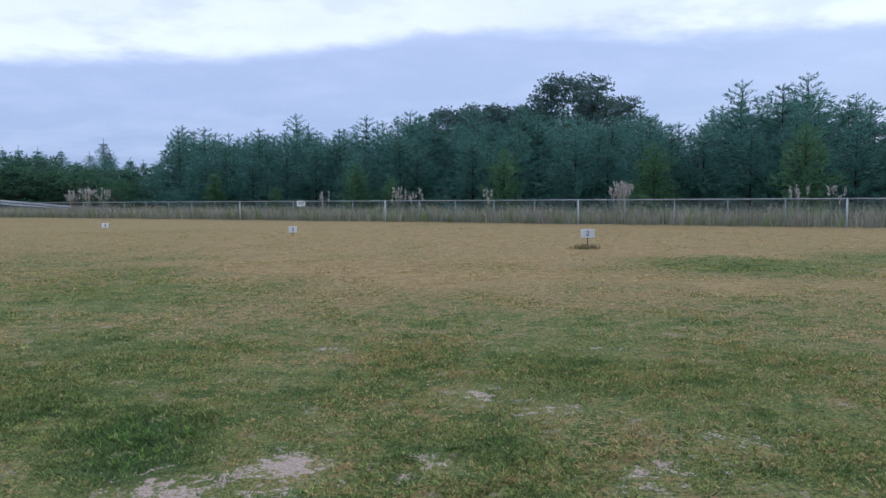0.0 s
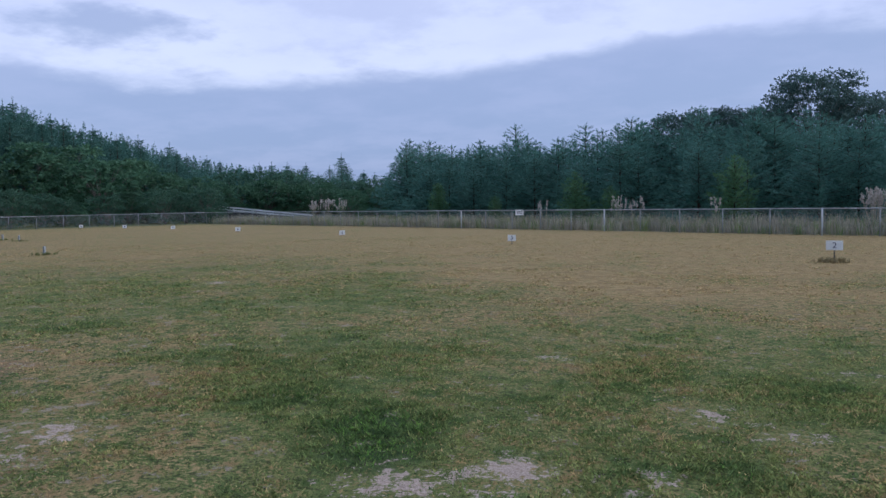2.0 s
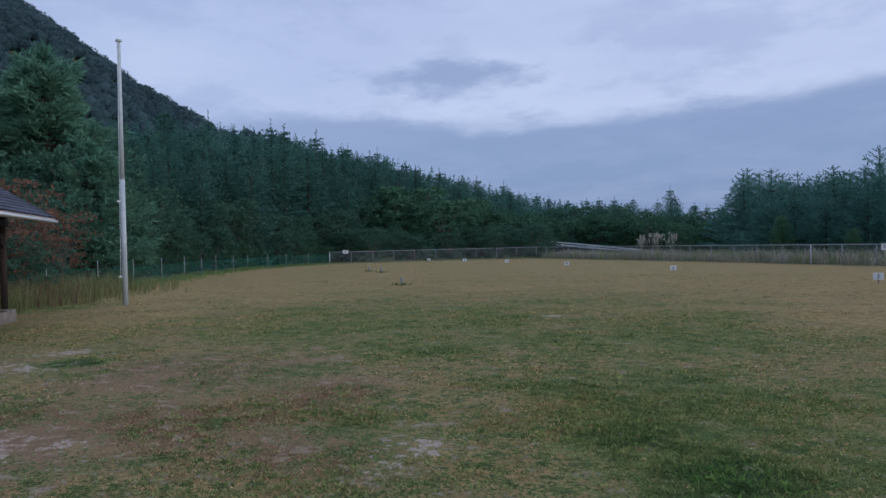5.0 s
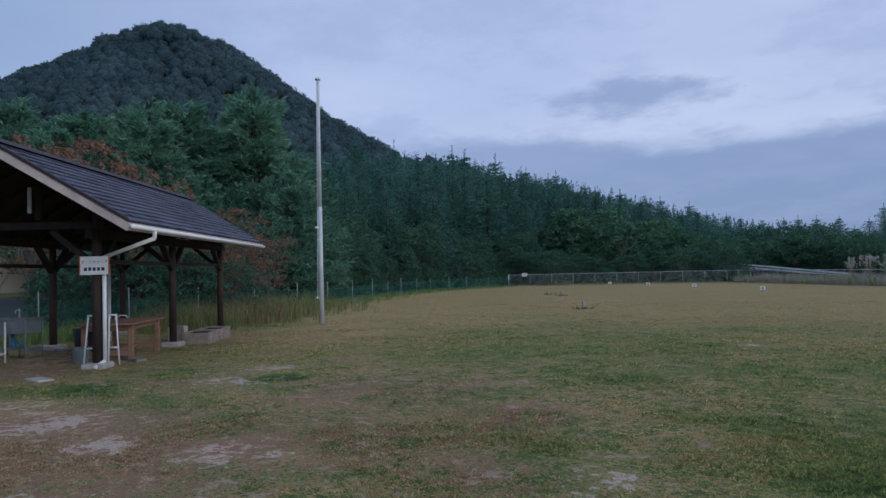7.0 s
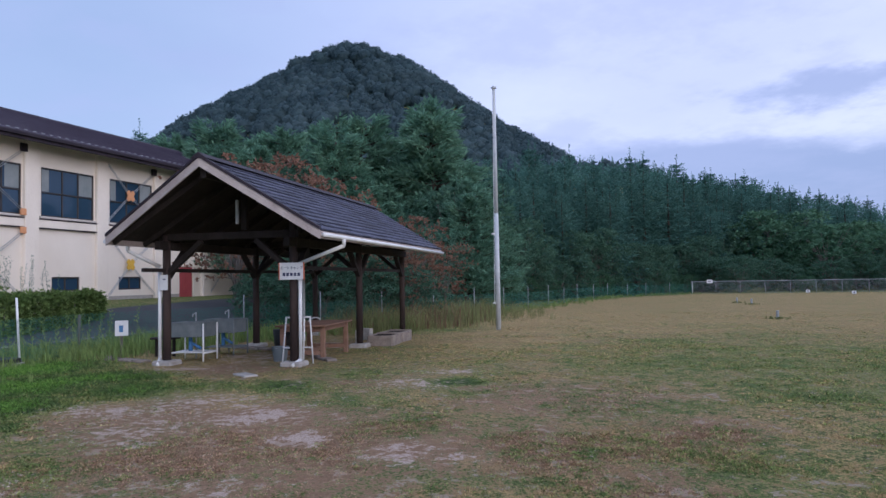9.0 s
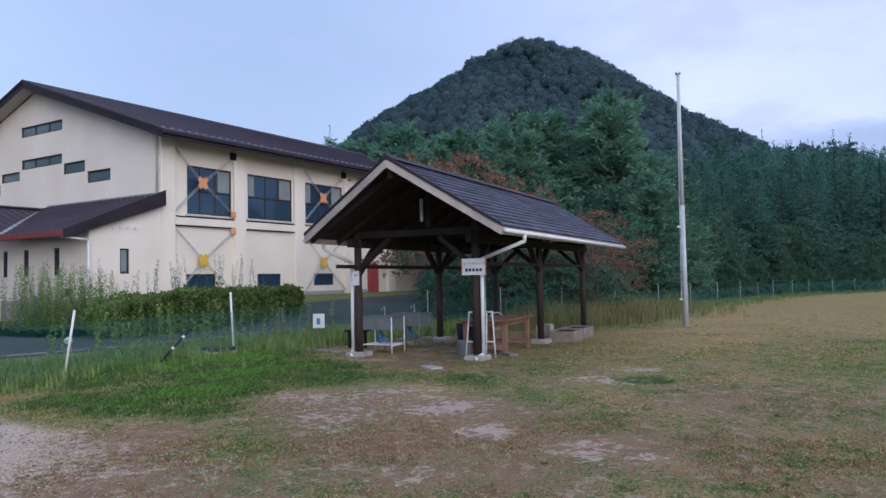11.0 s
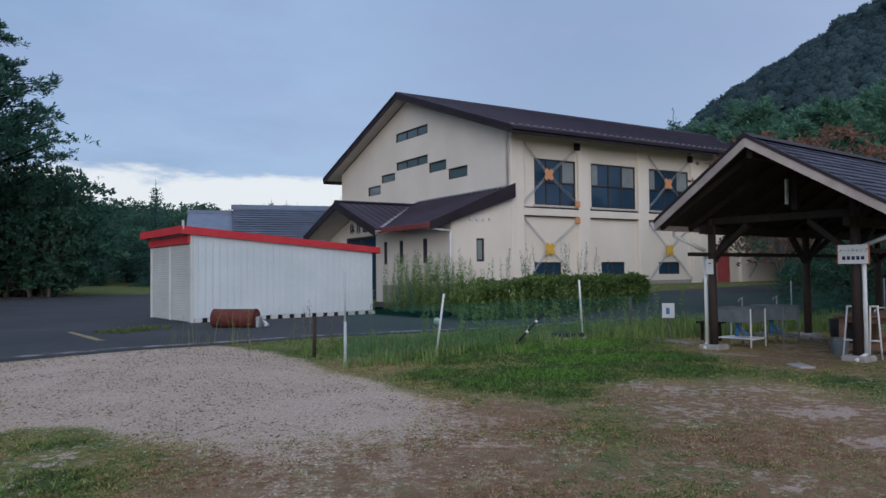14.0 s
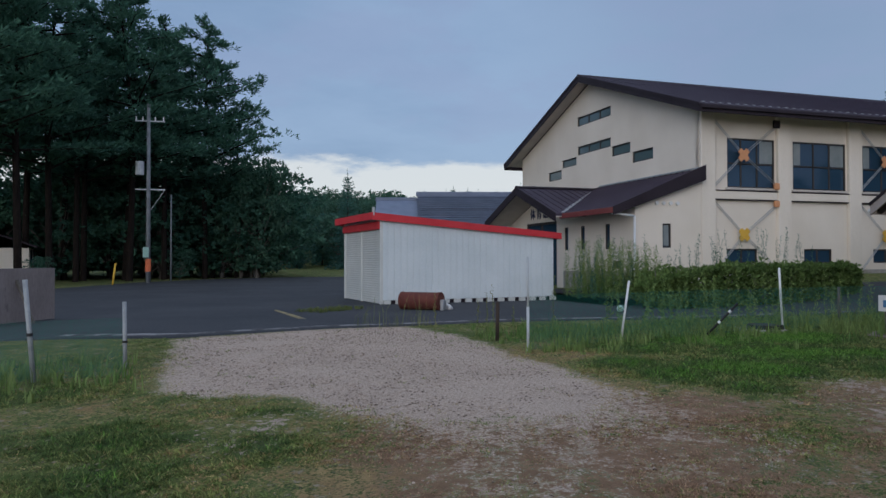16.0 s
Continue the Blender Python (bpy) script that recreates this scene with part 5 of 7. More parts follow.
block_planter(4.19, -0.38, 2)
block_planter(5.16, -0.36, -3)
for x, y, t in ((4.75, 0.45, 20), (5.6, 0.55, 65)):
    u = thing("loose_block", in_pav(x, y, -0.01, t), "loose pale concrete block on the ground", "block", "loose blocks")
    part("body", Solid().box((-0.2, -0.07, 0), (0.2, 0.07, 0.30), 0.012), CONCRETE, u)
pail = thing("bucket", in_pav(0.75, 0.62, 0.0), "blue-grey plastic bucket on the ground", "bucket")
s = Solid()
ring = 18
for (r0, z0), (r1, z1) in zip(((0.12, 0), (0.155, 0.27), (0.165, 0.275), (0.145, 0.275), (0.11, 0.02)), ((0.155, 0.27), (0.165, 0.275), (0.145, 0.275), (0.11, 0.02), (0.0, 0.02))):
    s.add([(r * math.cos(2 * math.pi * k / ring), r * math.sin(2 * math.pi * k / ring), z) for r, z in ((r0, z0), (r1, z1)) for k in range(ring)], [(k, (k + 1) % ring, ring + (k + 1) % ring, ring + k) for k in range(ring)])
part("body", s, SINK, pail, smooth=True)
part("handle", Solid().tube((-0.16, 0, 0.26), (-0.05, 0.1, 0.16), 0.006).tube((-0.05, 0.1, 0.16), (0.16, 0, 0.26), 0.006), STEEL, pail)
for x, y, lean, n in ((0.22, 0.24, 9, 1), (0.34, -0.12, -3, 2)):
    u = thing("folded_stand", in_pav(x, y, 0.0, 95) @ pose(0, 0, 0, lean, 0, 0), "folded white metal stand leaning at the shelter post", "stand", "folded stands")
    for a in (-0.09, 0.09):
        part("upright", Solid().tube((a, 0, 0), (a * 0.6, 0, 0.86), 0.014), WHITE_PIPE, u, smooth=True)
    part("cross_bar", Solid().tube((-0.09, 0, 0.3), (0.09, 0, 0.3), 0.014), WHITE_PIPE, u, smooth=True)
    part("top_bar", Solid().tube((-0.07, 0, 0.85), (0.07, 0, 0.85), 0.016), WHITE_PIPE, u, smooth=True)
standpipe = thing("standpipe", in_pav(5.2, 2.05, 0.0), "pale water standpipe with a tap behind the shelter", "pipe")
part("pipe", Solid().tube((0, 0, -0.05), (0, 0, 1.9), 0.045), GREY_PAINT, standpipe, smooth=True)
part("tap", Solid().box((-0.09, -0.05, 0.55), (-0.03, 0.05, 0.68), 0.01), STEEL, standpipe)
slab = thing("stepping_slab", at_ground(-12.6, 0.45, 20), "flat pale stone set in the grass", "stone")
part("stone", Solid().box((-0.24, -0.12, -0.05), (0.24, 0.12, 0.02), 0.02), CONCRETE, slab)
for k, (x, y, sx, sy, t) in enumerate(((-14.4, 2.0, .5, .2, 10), (-18.1, 0.7, .45, .2, 60), (-17.4, 0.9, .6, .22, 30), (-15.9, -1.6, .6, .25, 40), (-16.5, -1.9, .5, .2, 15))):
    u = thing("edging_stone", at_ground(x, y, t), "low weathered kerb stone round the shelter floor", "stone", "kerb stones round the shelter")
    part("stone", Solid().box((-sx, -sy / 2, -0.05), (sx, sy / 2, 0.05), 0.02), PIT_BLOCK, u)

# ---- flag pole ----
POLE = thing("flag_pole", at_ground(-20.2, 8.05), "tall pale grey steel flag pole on the field edge", "pole")
part("shaft", Solid().tube((0, 0, -0.05), (0, 0, 3.4), 0.075, 0.062, 14).tube((0, 0, 3.4), (0, 0, 7.12), 0.058, 0.045, 14), GREY_PAINT, POLE, smooth=True)
part("cap", Solid().tube((0, 0, 7.12), (0, 0, 7.17), 0.085, 0.075, 12), GREY_PAINT, POLE)
for z in (2.78, 0.75):
    part("cleat", Solid().box((-0.02, -0.16, z), (0.02, -0.05, z + 0.05)), STEEL, POLE)
part("halyard", Solid().tube((0.05, -0.13, 0.8), (0.03, -0.05, 7.1), 0.006, n=5), WHITE_PIPE, POLE)

# ---- numbered camping plots ----
PLOTS = [(2.9, 18.9, "2", 0.0), (-6.45, 25.8, "3", -0.17), (-16.7, 32.5, "4", -0.24), (-25.6, 36.6, "", -0.18), (-34.0, 41.2, "", -0.2), (-40.8, 44.1, "", -0.2), (-46.5, 45.6, "", -0.2)]
for x, y, n, low in PLOTS:
    face = math.degrees(math.atan2(-y, -x)) - 90
    u = thing("plot_sign", at_ground(x, y, face + 180, low), "small white numbered plot sign on a thin stake" if n else "small white plot sign on a thin stake", "sign", "numbered plot signs")
    part("stake", Solid().box((-0.015, -0.01, -0.1), (0.015, 0.01, 0.38)), GREY_BARK, u)
    w = 0.145 if low else 0.175
    p = part("panel", Solid().box((-w, -0.03, 0.28), (w, -0.01, 0.50), 0.004), SIGN_WHITE, u)
    if n:
        lettering("number", n, 0.19, Matrix.Translation((0.0, -0.031, 0.385)) @ Euler((radians(90), 0, 0)).to_matrix().to_4x4(), INK, u, 0.001)
    else:
        part("text_bar", Solid().box((-0.03, -0.033, 0.34), (0.03, -0.029, 0.44)), INK, u)
for x, y in ((-21.3, 19.2), (-32.2, 27.6), (-34.5, 28.6)):
    u = thing("plot_post", at_ground(x, y), "short grey post standing in a tuft of grass", "post", "plot posts")
    part("post", Solid().box((-0.04, -0.04, -0.1), (0.04, 0.04, 0.30), 0.01), FENCE_STEEL, u)

# ---- chain-link fence round the field ----
CH = [(30.0, 17.7), (13.3, 26.8), (-18.6, 44.0), (-42.0, 55.4), (-53.5, 40.0)]
FENCE = thing("chain_link_fence", Matrix.Identity(4), "galvanised chain-link fence along the field", "fence")
for i, (p, q) in enumerate(zip(CH, CH[1:])):
    n = max(1, round(math.dist(p, q) / 2.0))
    for k in range(n + (i == len(CH) - 2)):
        x, y = p[0] + (q[0] - p[0]) * k / n, p[1] + (q[1] - p[1]) * k / n
        z = hz(x, y)
        big = (i < 2 and k % 5 == 0) or (i == len(CH) - 2 and k == n)
        part("post", Solid().tube((x, y, z - 0.1), (x, y, z + 1.07), 0.036 if big else 0.020, n=8), GREY_PAINT if big else FENCE_STEEL, FENCE, smooth=True)
        if k < n:
            x2, y2 = p[0] + (q[0] - p[0]) * (k + 1) / n, p[1] + (q[1] - p[1]) * (k + 1) / n
            part("top_rail", Solid().tube((x, y, z + 1.05), (x2, y2, hz(x2, y2) + 1.05), 0.022, n=6), STEEL, FENCE, smooth=True)
    pts = [(p[0] + (q[0] - p[0]) * k / n, p[1] + (q[1] - p[1]) * k / n) for k in range(n + 1)]
    strip([(x, y, hz(x, y)) for x, y in pts], 1.03, "wire_mesh", CHAIN, FENCE, 0.02)


def fence_sign(x, y, z, turn, w=0.46, h=0.30):
    u = thing("fence_sign", pose(x, y, z, 0, 0, turn), "white notice plate wired to the chain-link fence", "sign", "fence notices")
    part("plate", Solid().box((-w / 2, -0.05, -h / 2), (w / 2, -0.03, h / 2), 0.004), SIGN_WHITE, u)
    for k in range(2):
        part("text_bar", Solid().box((-w * 0.3, -0.053, 0.03 - 0.08 * k), (w * 0.3, -0.049, 0.06 - 0.08 * k)), INK, u)


fence_sign(-9.25, 38.9, 0.93, 28)
fence_sign(-52.6, 41.1, 1.05, -127 + 180)

# ---- green netting on poles ----
NETLINE = [(-53.5, 40.0), (-52.2, 34.5), (-50.0, 29.6), (-44.2, 23.8), (-38.3, 18.7), (-29.7, 10.9), (-24.5, 5.6), (-21.0, 0.9), (-18.3, -2.6), (-16.4, -3.52), (-12.75, -5.5), (-10.64, -6.2)]
NETF = thing("net_fence", Matrix.Identity(4), "green animal netting strung on thin poles", "fence")
for i, (p, q) in enumerate(zip(NETLINE, NETLINE[1:])):
    n = max(1, round(math.dist(p, q) / 3.4))
    pts = [(p[0] + (q[0] - p[0]) * k / n, p[1] + (q[1] - p[1]) * k / n) for k in range(n + 1)]
    if i < 8:
        for x, y in pts[:-1]:
            part("pole", Solid().tube((x, y, hz(x, y) - 0.1), (x + random.uniform(-.03, .03), y, hz(x, y) + random.uniform(1.0, 1.2)), 0.016, n=7), FENCE_STEEL, NETF, smooth=True)
    fine_pts = [(p[0] + (q[0] - p[0]) * k / (4 * n), p[1] + (q[1] - p[1]) * k / (4 * n)) for k in range(4 * n + 1)]
    strip([(x, y, hz(x, y)) for x, y in fine_pts], 0.85, "netting", NET, NETF, 0.02)
NETB = thing("net_fence", Matrix.Identity(4), "green animal netting on two grey poles beside the gravel", "fence")
strip([(x, y, hz(x, y)) for x, y in ((-5.73, -9.51), (-4.86, -10.11), (-3.2, -11.2), (-1.0, -12.6), (2.0, -14.2))], 0.75, "netting", NET, NETB, 0.02)
for x, y, tx, ty, h, r in ((-5.73, -9.51, 0.03, 0.02, 0.98, 0.027), (-4.86, -10.11, 0.10, -0.05, 1.30, 0.031), (-1.0, -12.6, 0, 0, 1.2, 0.03)):
    p = part("pole", Solid().tube((x, y, hz(x, y) - 0.1), (x + tx, y + ty, hz(x, y) + h), r, n=10), FENCE_STEEL, NETB, smooth=True)
    part("clip", Solid().tube((x + tx * .5, y + ty * .5, hz(x, y) + h * .45), (x + tx * .5, y + ty * .5, hz(x, y) + h * .48), r * 1.25, n=10), BLACK, p)
u = thing("net_pole", at_ground(-10.64, -6.22), "slim pale steel net pole in the grass", "pole", "net poles")
part("shaft", Solid().tube((0, 0, -0.1), (0, 0, 0.7), 0.024, n=10).tube((0, 0, 0.7), (0.01, 0, 1.50), 0.018, n=10), GREY_PAINT, u, smooth=True)
u = thing("net_pole", at_ground(-12.75, -5.53), "white net pole leaning to one side", "pole", "net poles")
part("shaft", Solid().tube((0, 0, -0.1), (-0.03, 0.16, 1.08), 0.02, n=10), WHITE_PIPE, u, smooth=True)
u = thing("net_pole", at_ground(-16.38, -3.54), "white plastic net pole standing in tall grass", "pole", "net poles")
part("shaft", Solid().tube((0, 0, -0.1), (0.02, -0.06, 1.28), 0.022, n=10), WHITE_PIPE, u, smooth=True)
u = thing("wooden_stake", at_ground(-11.6, -7.38), "dark weathered wooden stake at the verge", "stake", "stakes")
part("stake", Solid().tube((0, 0, -0.1), (0.01, 0.02, 0.70), 0.035, n=8), BARK, u, smooth=True)
u = thing("wooden_stake", at_ground(-14.41, -4.57), "dark stake with pale bands leaning far over", "stake", "stakes")
part("stake", Solid().tube((0, 0, -0.05), (-0.35, 0.55, 0.62), 0.022, n=8), BLACK, u, smooth=True)
for f in (0.45, 0.75):
    part("band", Solid().tube((-0.35 * f, 0.55 * f, -0.05 + 0.67 * f), (-0.35 * f - 0.02, 0.55 * f + 0.03, -0.05 + 0.67 * f + 0.035), 0.028, n=8), WHITE_PIPE, u)
u = thing("wooden_stake", at_ground(-18.27, -2.77), "grey wooden stake among weeds", "stake", "stakes")
part("stake", Solid().tube((0, 0, -0.1), (0, 0, 0.85), 0.03, n=8), GREY_BARK, u, smooth=True)
u = thing("small_sign", at_ground(-17.2, -1.81, 95), "small white sign board on a wooden stake", "sign")
part("stake", Solid().box((-0.025, -0.02, -0.1), (0.025, 0.02, 0.5)), GREY_BARK, u)
part("panel", Solid().box((-0.13, -0.045, 0.42), (0.13, -0.02, 0.74), 0.004), SIGN_WHITE, u)
part("text_bar", Solid().box((-0.05, -0.048, 0.50), (0.03, -0.044, 0.64)), BLUE_PIPE, u)
u = thing("drain_cover", at_ground(-16.3, -3.95), "dark drain lid on a pale concrete ring", "drain")
part("ring", Solid().tube((0, 0, -0.05), (0, 0, 0.05), 0.55, 0.52, 20), CONCRETE, u)
part("lid", Solid().tube((0.05, 0.1, 0.05), (0.05, 0.1, 0.13), 0.36, 0.34, 18), BLACK, u)

# ---- by the shed ----
DRUM = thing("field_roller", at_ground(-17.28, -13.4, 101, 0.265), "rust-red steel drum roller lying by the drive", "roller")
s = Solid().tube((-0.62, 0, 0), (0.62, 0, 0), 0.255, n=28)
part("drum", s, RUST, DRUM, smooth=False)
for x in (-0.63, 0.58):
    part("rim", Solid().tube((x, 0, 0), (x + 0.05, 0, 0), 0.265, n=28), RUST, DRUM)
part("axle_block", Solid().box((0.63, -0.1, -0.265), (0.75, 0.12, 0.05), 0.03), STEEL, DRUM, "pale metal axle block")
u = thing("rag_bundle", at_ground(-17.75, -12.75), "crumpled white plastic bag on the asphalt", "bag")
s = Solid().tube((-0.12, 0, 0.03), (0.1, 0.03, 0.1), 0.06, 0.09, 9).tube((0.1, 0.03, 0.1), (0.16, 0.04, 0.2), 0.05, 0.02, 7)
part("bag", s, SIGN_WHITE, u, smooth=True)
u = thing("vent_block", at_ground(-18.6, -15.3, 149), "small dark drain block at the shed corner", "block")
part("body", Solid().box((0.1, -0.25, -0.05), (0.55, -0.12, 0.14), 0.01), CONCRETE, u)
u = thing("lost_ball", at_ground(-19.4, -8.2), "small pale green plastic ball on the verge", "ball")
s = Solid()
for i in range(6):
    t0, t1 = math.pi * i / 6, math.pi * (i + 1) / 6
    s.tube((0, 0, 0.12 - 0.1 * math.cos(t0)), (0, 0, 0.12 - 0.1 * math.cos(t1)), max(0.1 * math.sin(t0), 0.001), max(0.1 * math.sin(t1), 0.001), 12, False)
part("ball", s, MINT, u, smooth=True)
PLY = thing("plywood_panel", at_ground(-8.9, -18.85, 18), "weathered grey plywood panel standing on edge", "panel")
part("sheet", Solid().box((-0.72, -0.02, 0.0), (1.72, 0.02, 1.28), 0.004), PLYWOOD, PLY)
for x in (0.4, 1.4):
    part("prop", Solid().bar((x, 0.02, 1.0), (x, 0.55, -0.02), 0.06, 0.06), GREY_BARK, PLY)

# ---- far end of the car park ----
def power_pole(x, y, h, label, box=True):
    u = thing("power_pole", at_ground(x, y), label, "power pole", "poles by the car park")
    part("shaft", Solid().tube((0, 0, -0.1), (0, 0, h), 0.15 if box else 0.06, 0.10 if box else 0.05, 12), POLE_GREY, u, smooth=True)
    if box:
        d = (0.75, -0.65)
        for z, w in ((h * 0.90, 1.0), (h * 0.52, 1.0)):
            part("cross_arm", Solid().bar((-d[0] * w, -d[1] * w, z), (d[0] * w * 0.8, d[1] * w * 0.8, z), 0.08, 0.08), GREY_PAINT, u)
        for q in (-0.9, -0.4, 0.35, 0.75):
            part("insulator", Solid().tube((d[0] * q, d[1] * q, h * 0.90 + 0.04), (d[0] * q, d[1] * q, h * 0.90 + 0.28), 0.05, 0.03, 8), SIGN_WHITE, u)
        part("stay", Solid().tube((-d[0], -d[1], h * 0.52), (-0.1, 0, h * 0.40), 0.025), STEEL, u)
        part("transformer", Solid().tube((0.42, -0.30, h * 0.60), (0.42, -0.30, h * 0.60 + 0.85), 0.26, 0.26, 12), GREY_PAINT, u)
        part("warning_band", Solid().tube((0, 0, 0.75), (0, 0, 1.55), 0.175, 0.17, 12), RED_TAPE, u, "orange warning band")
        part("notice_plate", Solid().box((0.1, 0.18, 1.65), (0.5, 0.22, 2.3)), MINT, u)
    return u


power_pole(-27.4, -42.9, 11.5, "grey concrete power pole with cross arms and transformer")
power_pole(-30.6, -45.2, 6.0, "slim grey pole at the edge of the pines", False)
u = thing("marker_post", at_ground(-24.6, -42.2), "leaning yellow marker post at the asphalt edge", "post")
part("post", Solid().tube((0, 0, -0.1), (-0.25, -0.1, 1.3), 0.06, n=10), YELLOW_POST, u, smooth=True)
for x, y, w, h, d in ((-24.5, -57.5, 12, 2.3, 5),):
    u = thing("white_house", at_ground(x, y, 62), "low white house seen between the pine trunks", "house")
    part("wall", Solid().box((-w / 2, -d / 2, -0.2), (w / 2, d / 2, h)), CREAM, u)
    r = part("roof", Solid().slab([(-w / 2 - .4, -d / 2 - .5, h), (w / 2 + .4, -d / 2 - .5, h), (w / 2 + .4, 0, h + 1.1), (-w / 2 - .4, 0, h + 1.1)], (0, 0, .12)).slab([(-w / 2 - .4, d / 2 + .5, h), (w / 2 + .4, d / 2 + .5, h), (w / 2 + .4, 0, h + 1.1), (-w / 2 - .4, 0, h + 1.1)], (0, 0, .12)), FASCIA, u)
    for k in range(3):
        wd = part("window", Solid().box((-w / 2 + 1.5 + 3.6 * k, d / 2, 1.0), (-w / 2 + 3.2 + 3.6 * k, d / 2 + 0.05, 2.2)), DARK_FRAME, u)
        part("pane", Solid().box((-w / 2 + 1.6 + 3.6 * k, d / 2 + 0.05, 1.1), (-w / 2 + 3.1 + 3.6 * k, d / 2 + 0.06, 2.1)), GLASS, wd)
for x, y in ((-40.5, -52), (-41.5, -54)):
    u = thing("thin_pole", at_ground(x, y), "thin grey pole on the far lawn", "pole", "thin poles")
    part("shaft", Solid().tube((0, 0, -0.1), (0, 0, 4.6), 0.06, 0.05), GREY_PAINT, u, smooth=True)
u = thing("small_marker", at_ground(-43.5, -51.5), "small white marker box on the far lawn", "marker")
part("box", Solid().box((-0.3, -0.2, -0.05), (0.3, 0.2, 0.75), 0.03), SIGN_WHITE, u)

# ---- guardrail on the bank beyond the fence ----
RAIL = thing("guardrail", Matrix.Identity(4), "white steel guardrail sloping down the bank road", "guardrail")
ra, rb_ = Vector((-46.3, 62.5, 1.62)), Vector((-35.2, 62.5, 0.55))
for k in range(6):
    p = ra.lerp(rb_, k / 5)
    part("post", Solid().tube((p.x, p.y + 0.08, p.z - 1.6), (p.x, p.y + 0.08, p.z + 0.02), 0.06), STEEL, RAIL)
for dz_ in (0.0, -0.25):
    part("beam", Solid().bar(ra + Vector((0, 0, dz_)), rb_ + Vector((0, 0, dz_)), 0.05, 0.13), SIGN_WHITE, RAIL)
s = Solid().slab([(-56, 62.2, -0.2), (-33, 62.2, -0.2), (-33, 62.2, 0.2), (-46.3, 62.2, 1.15), (-56, 62.2, 1.3)], (0, 6, 0))
tagged(part("embankment", s, ASPHALT), "grey concrete bank carrying the ramp road", "embankment", kind="structure")
# car park paint and the concrete gutter along the verge
sheet("gutter_line", [(-7.6, -14.9), (-8.9, -13.0), (-10.4, -12.4), (-12.0, -11.75), (-13.0, -10.95), (-15.1, -9.85), (-16.85, -8.25), (-18.6, -6.35), (-21.3, -4.35), (-26.3, -0.85)], [(-7.75, -15.05), (-9.1, -13.2), (-10.55, -12.6), (-12.15, -11.95), (-13.15, -11.1), (-15.25, -10.0), (-17.0, -8.4), (-18.75, -6.5), (-21.45, -4.5), (-26.45, -1.0)], 120, 3, 0.02, LANE, "pale worn edge line of the drive", "line")
sheet("lane_mark", [(-14.7, -16.8), (-13.6, -15.0), (-12.9, -13.8)], [(-14.82, -16.75), (-13.74, -14.9), (-13.02, -13.7)], 10, 2, 0.018, YELLOW_LINE, "worn yellow parking line on the asphalt", "line")

# ---- trees ----
rng = np.random.default_rng(7)


def spray(pts, out, per, length, width, up=0.25, jitter=0.7):
    """Several pointed blades round each point, along out, lifted by up and scattered."""
    n = len(pts)
    p = np.repeat(pts, per, 0) + rng.normal(0, length * 0.22, (n * per, 3))
    d = unit(np.repeat(out, per, 0) + rng.normal(0, jitter, (n * per, 3)) + np.array([0, 0, up]))
    ln = length * rng.uniform(0.6, 1.3, (n * per, 1))
    sd = unit(np.cross(d, rng.normal(0, 1, (n * per, 3)))) * width * rng.uniform(0.7, 1.3, (n * per, 1))
    return p, d * ln, sd


def crown(name, chunks, mat):
    p, f, s = (np.concatenate([c[i] for c in chunks]) for i in range(3))
    return cards(name, p, f, s, mat)


def trunk_mesh(segs, mat):
    s = Solid()
    for a, b, r0, r1 in segs:
        s.tube(a, b, r0, r1, 7, False)
    return s.mesh("trunk", mat, True)


def young_pine(h, mat, dense=1.0):
    """A young pine: open tiers of boughs narrowing to a slim leader with a small whorl of candles."""
    segs = [((0, 0, -0.2), (0, 0, h * 1.0), 0.012 * h + 0.01, 0.010)]
    chunks, z = [], h * 0.04
    R = h * rng.uniform(0.34, 0.42)
    while z < h * 0.87:
        t = z / h
        r = R * (1 - t) ** 0.68 * rng.uniform(0.72, 1.15) + 0.08
        n = int(rng.integers(6, 9))
        a0 = rng.uniform(0, 6.3)
        for k in range(n):
            a = a0 + 2 * math.pi * k / n + rng.normal(0, 0.2)
            rr = r * rng.uniform(0.6, 1.2)
            tip = np.array([rr * math.cos(a), rr * math.sin(a), rr * (0.12 + 0.42 * t)])
            segs.append(((0, 0, z), tuple(tip + (0, 0, z)), 0.016, 0.005))
            m = max(2, int(rr / 0.22 * dense))
            q = (np.linspace(0.08, 1.0, m) ** 0.8)[:, None]
            pts = q * tip + (0, 0, z) + rng.normal(0, 0.06, (m, 3)) + np.array([0, 0, 0.10]) * q**2
            chunks.append(spray(pts, np.repeat(unit(tip[None]), m, 0), 8, 0.30, 0.030, 0.28, 0.6))
        z += h * 0.056 * rng.uniform(0.85, 1.2)
    lead = np.array([[0, 0, h * (0.88 + 0.022 * i)] for i in range(7)])
    chunks.append(spray(lead, np.array([[0, 0, 1.0]] * 7), 6, 0.17, 0.018, 0.6, 0.6))
    for zz, k in ((0.90, 5), (0.965, 4)):
        a0 = rng.uniform(0, 6.3)
        for i in range(k):
            a, rr = a0 + 6.28 * i / k, h * rng.uniform(0.04, 0.065) * (1.35 if zz < 0.95 else 0.8)
            b0, b1 = np.array([0, 0, h * zz]), np.array([rr * math.cos(a), rr * math.sin(a), h * zz + rr * 0.7])
            segs.append((tuple(b0), tuple(b1), 0.010, 0.005))
            pts = b0 + (b1 - b0) * np.linspace(0.4, 1.1, 4)[:, None]
            chunks.append(spray(pts, np.repeat(unit((b1 - b0)[None]), 4, 0), 5, 0.16, 0.018, 0.4, 0.45))
    return trunk_mesh(segs, BARK), crown("crown", chunks, mat)


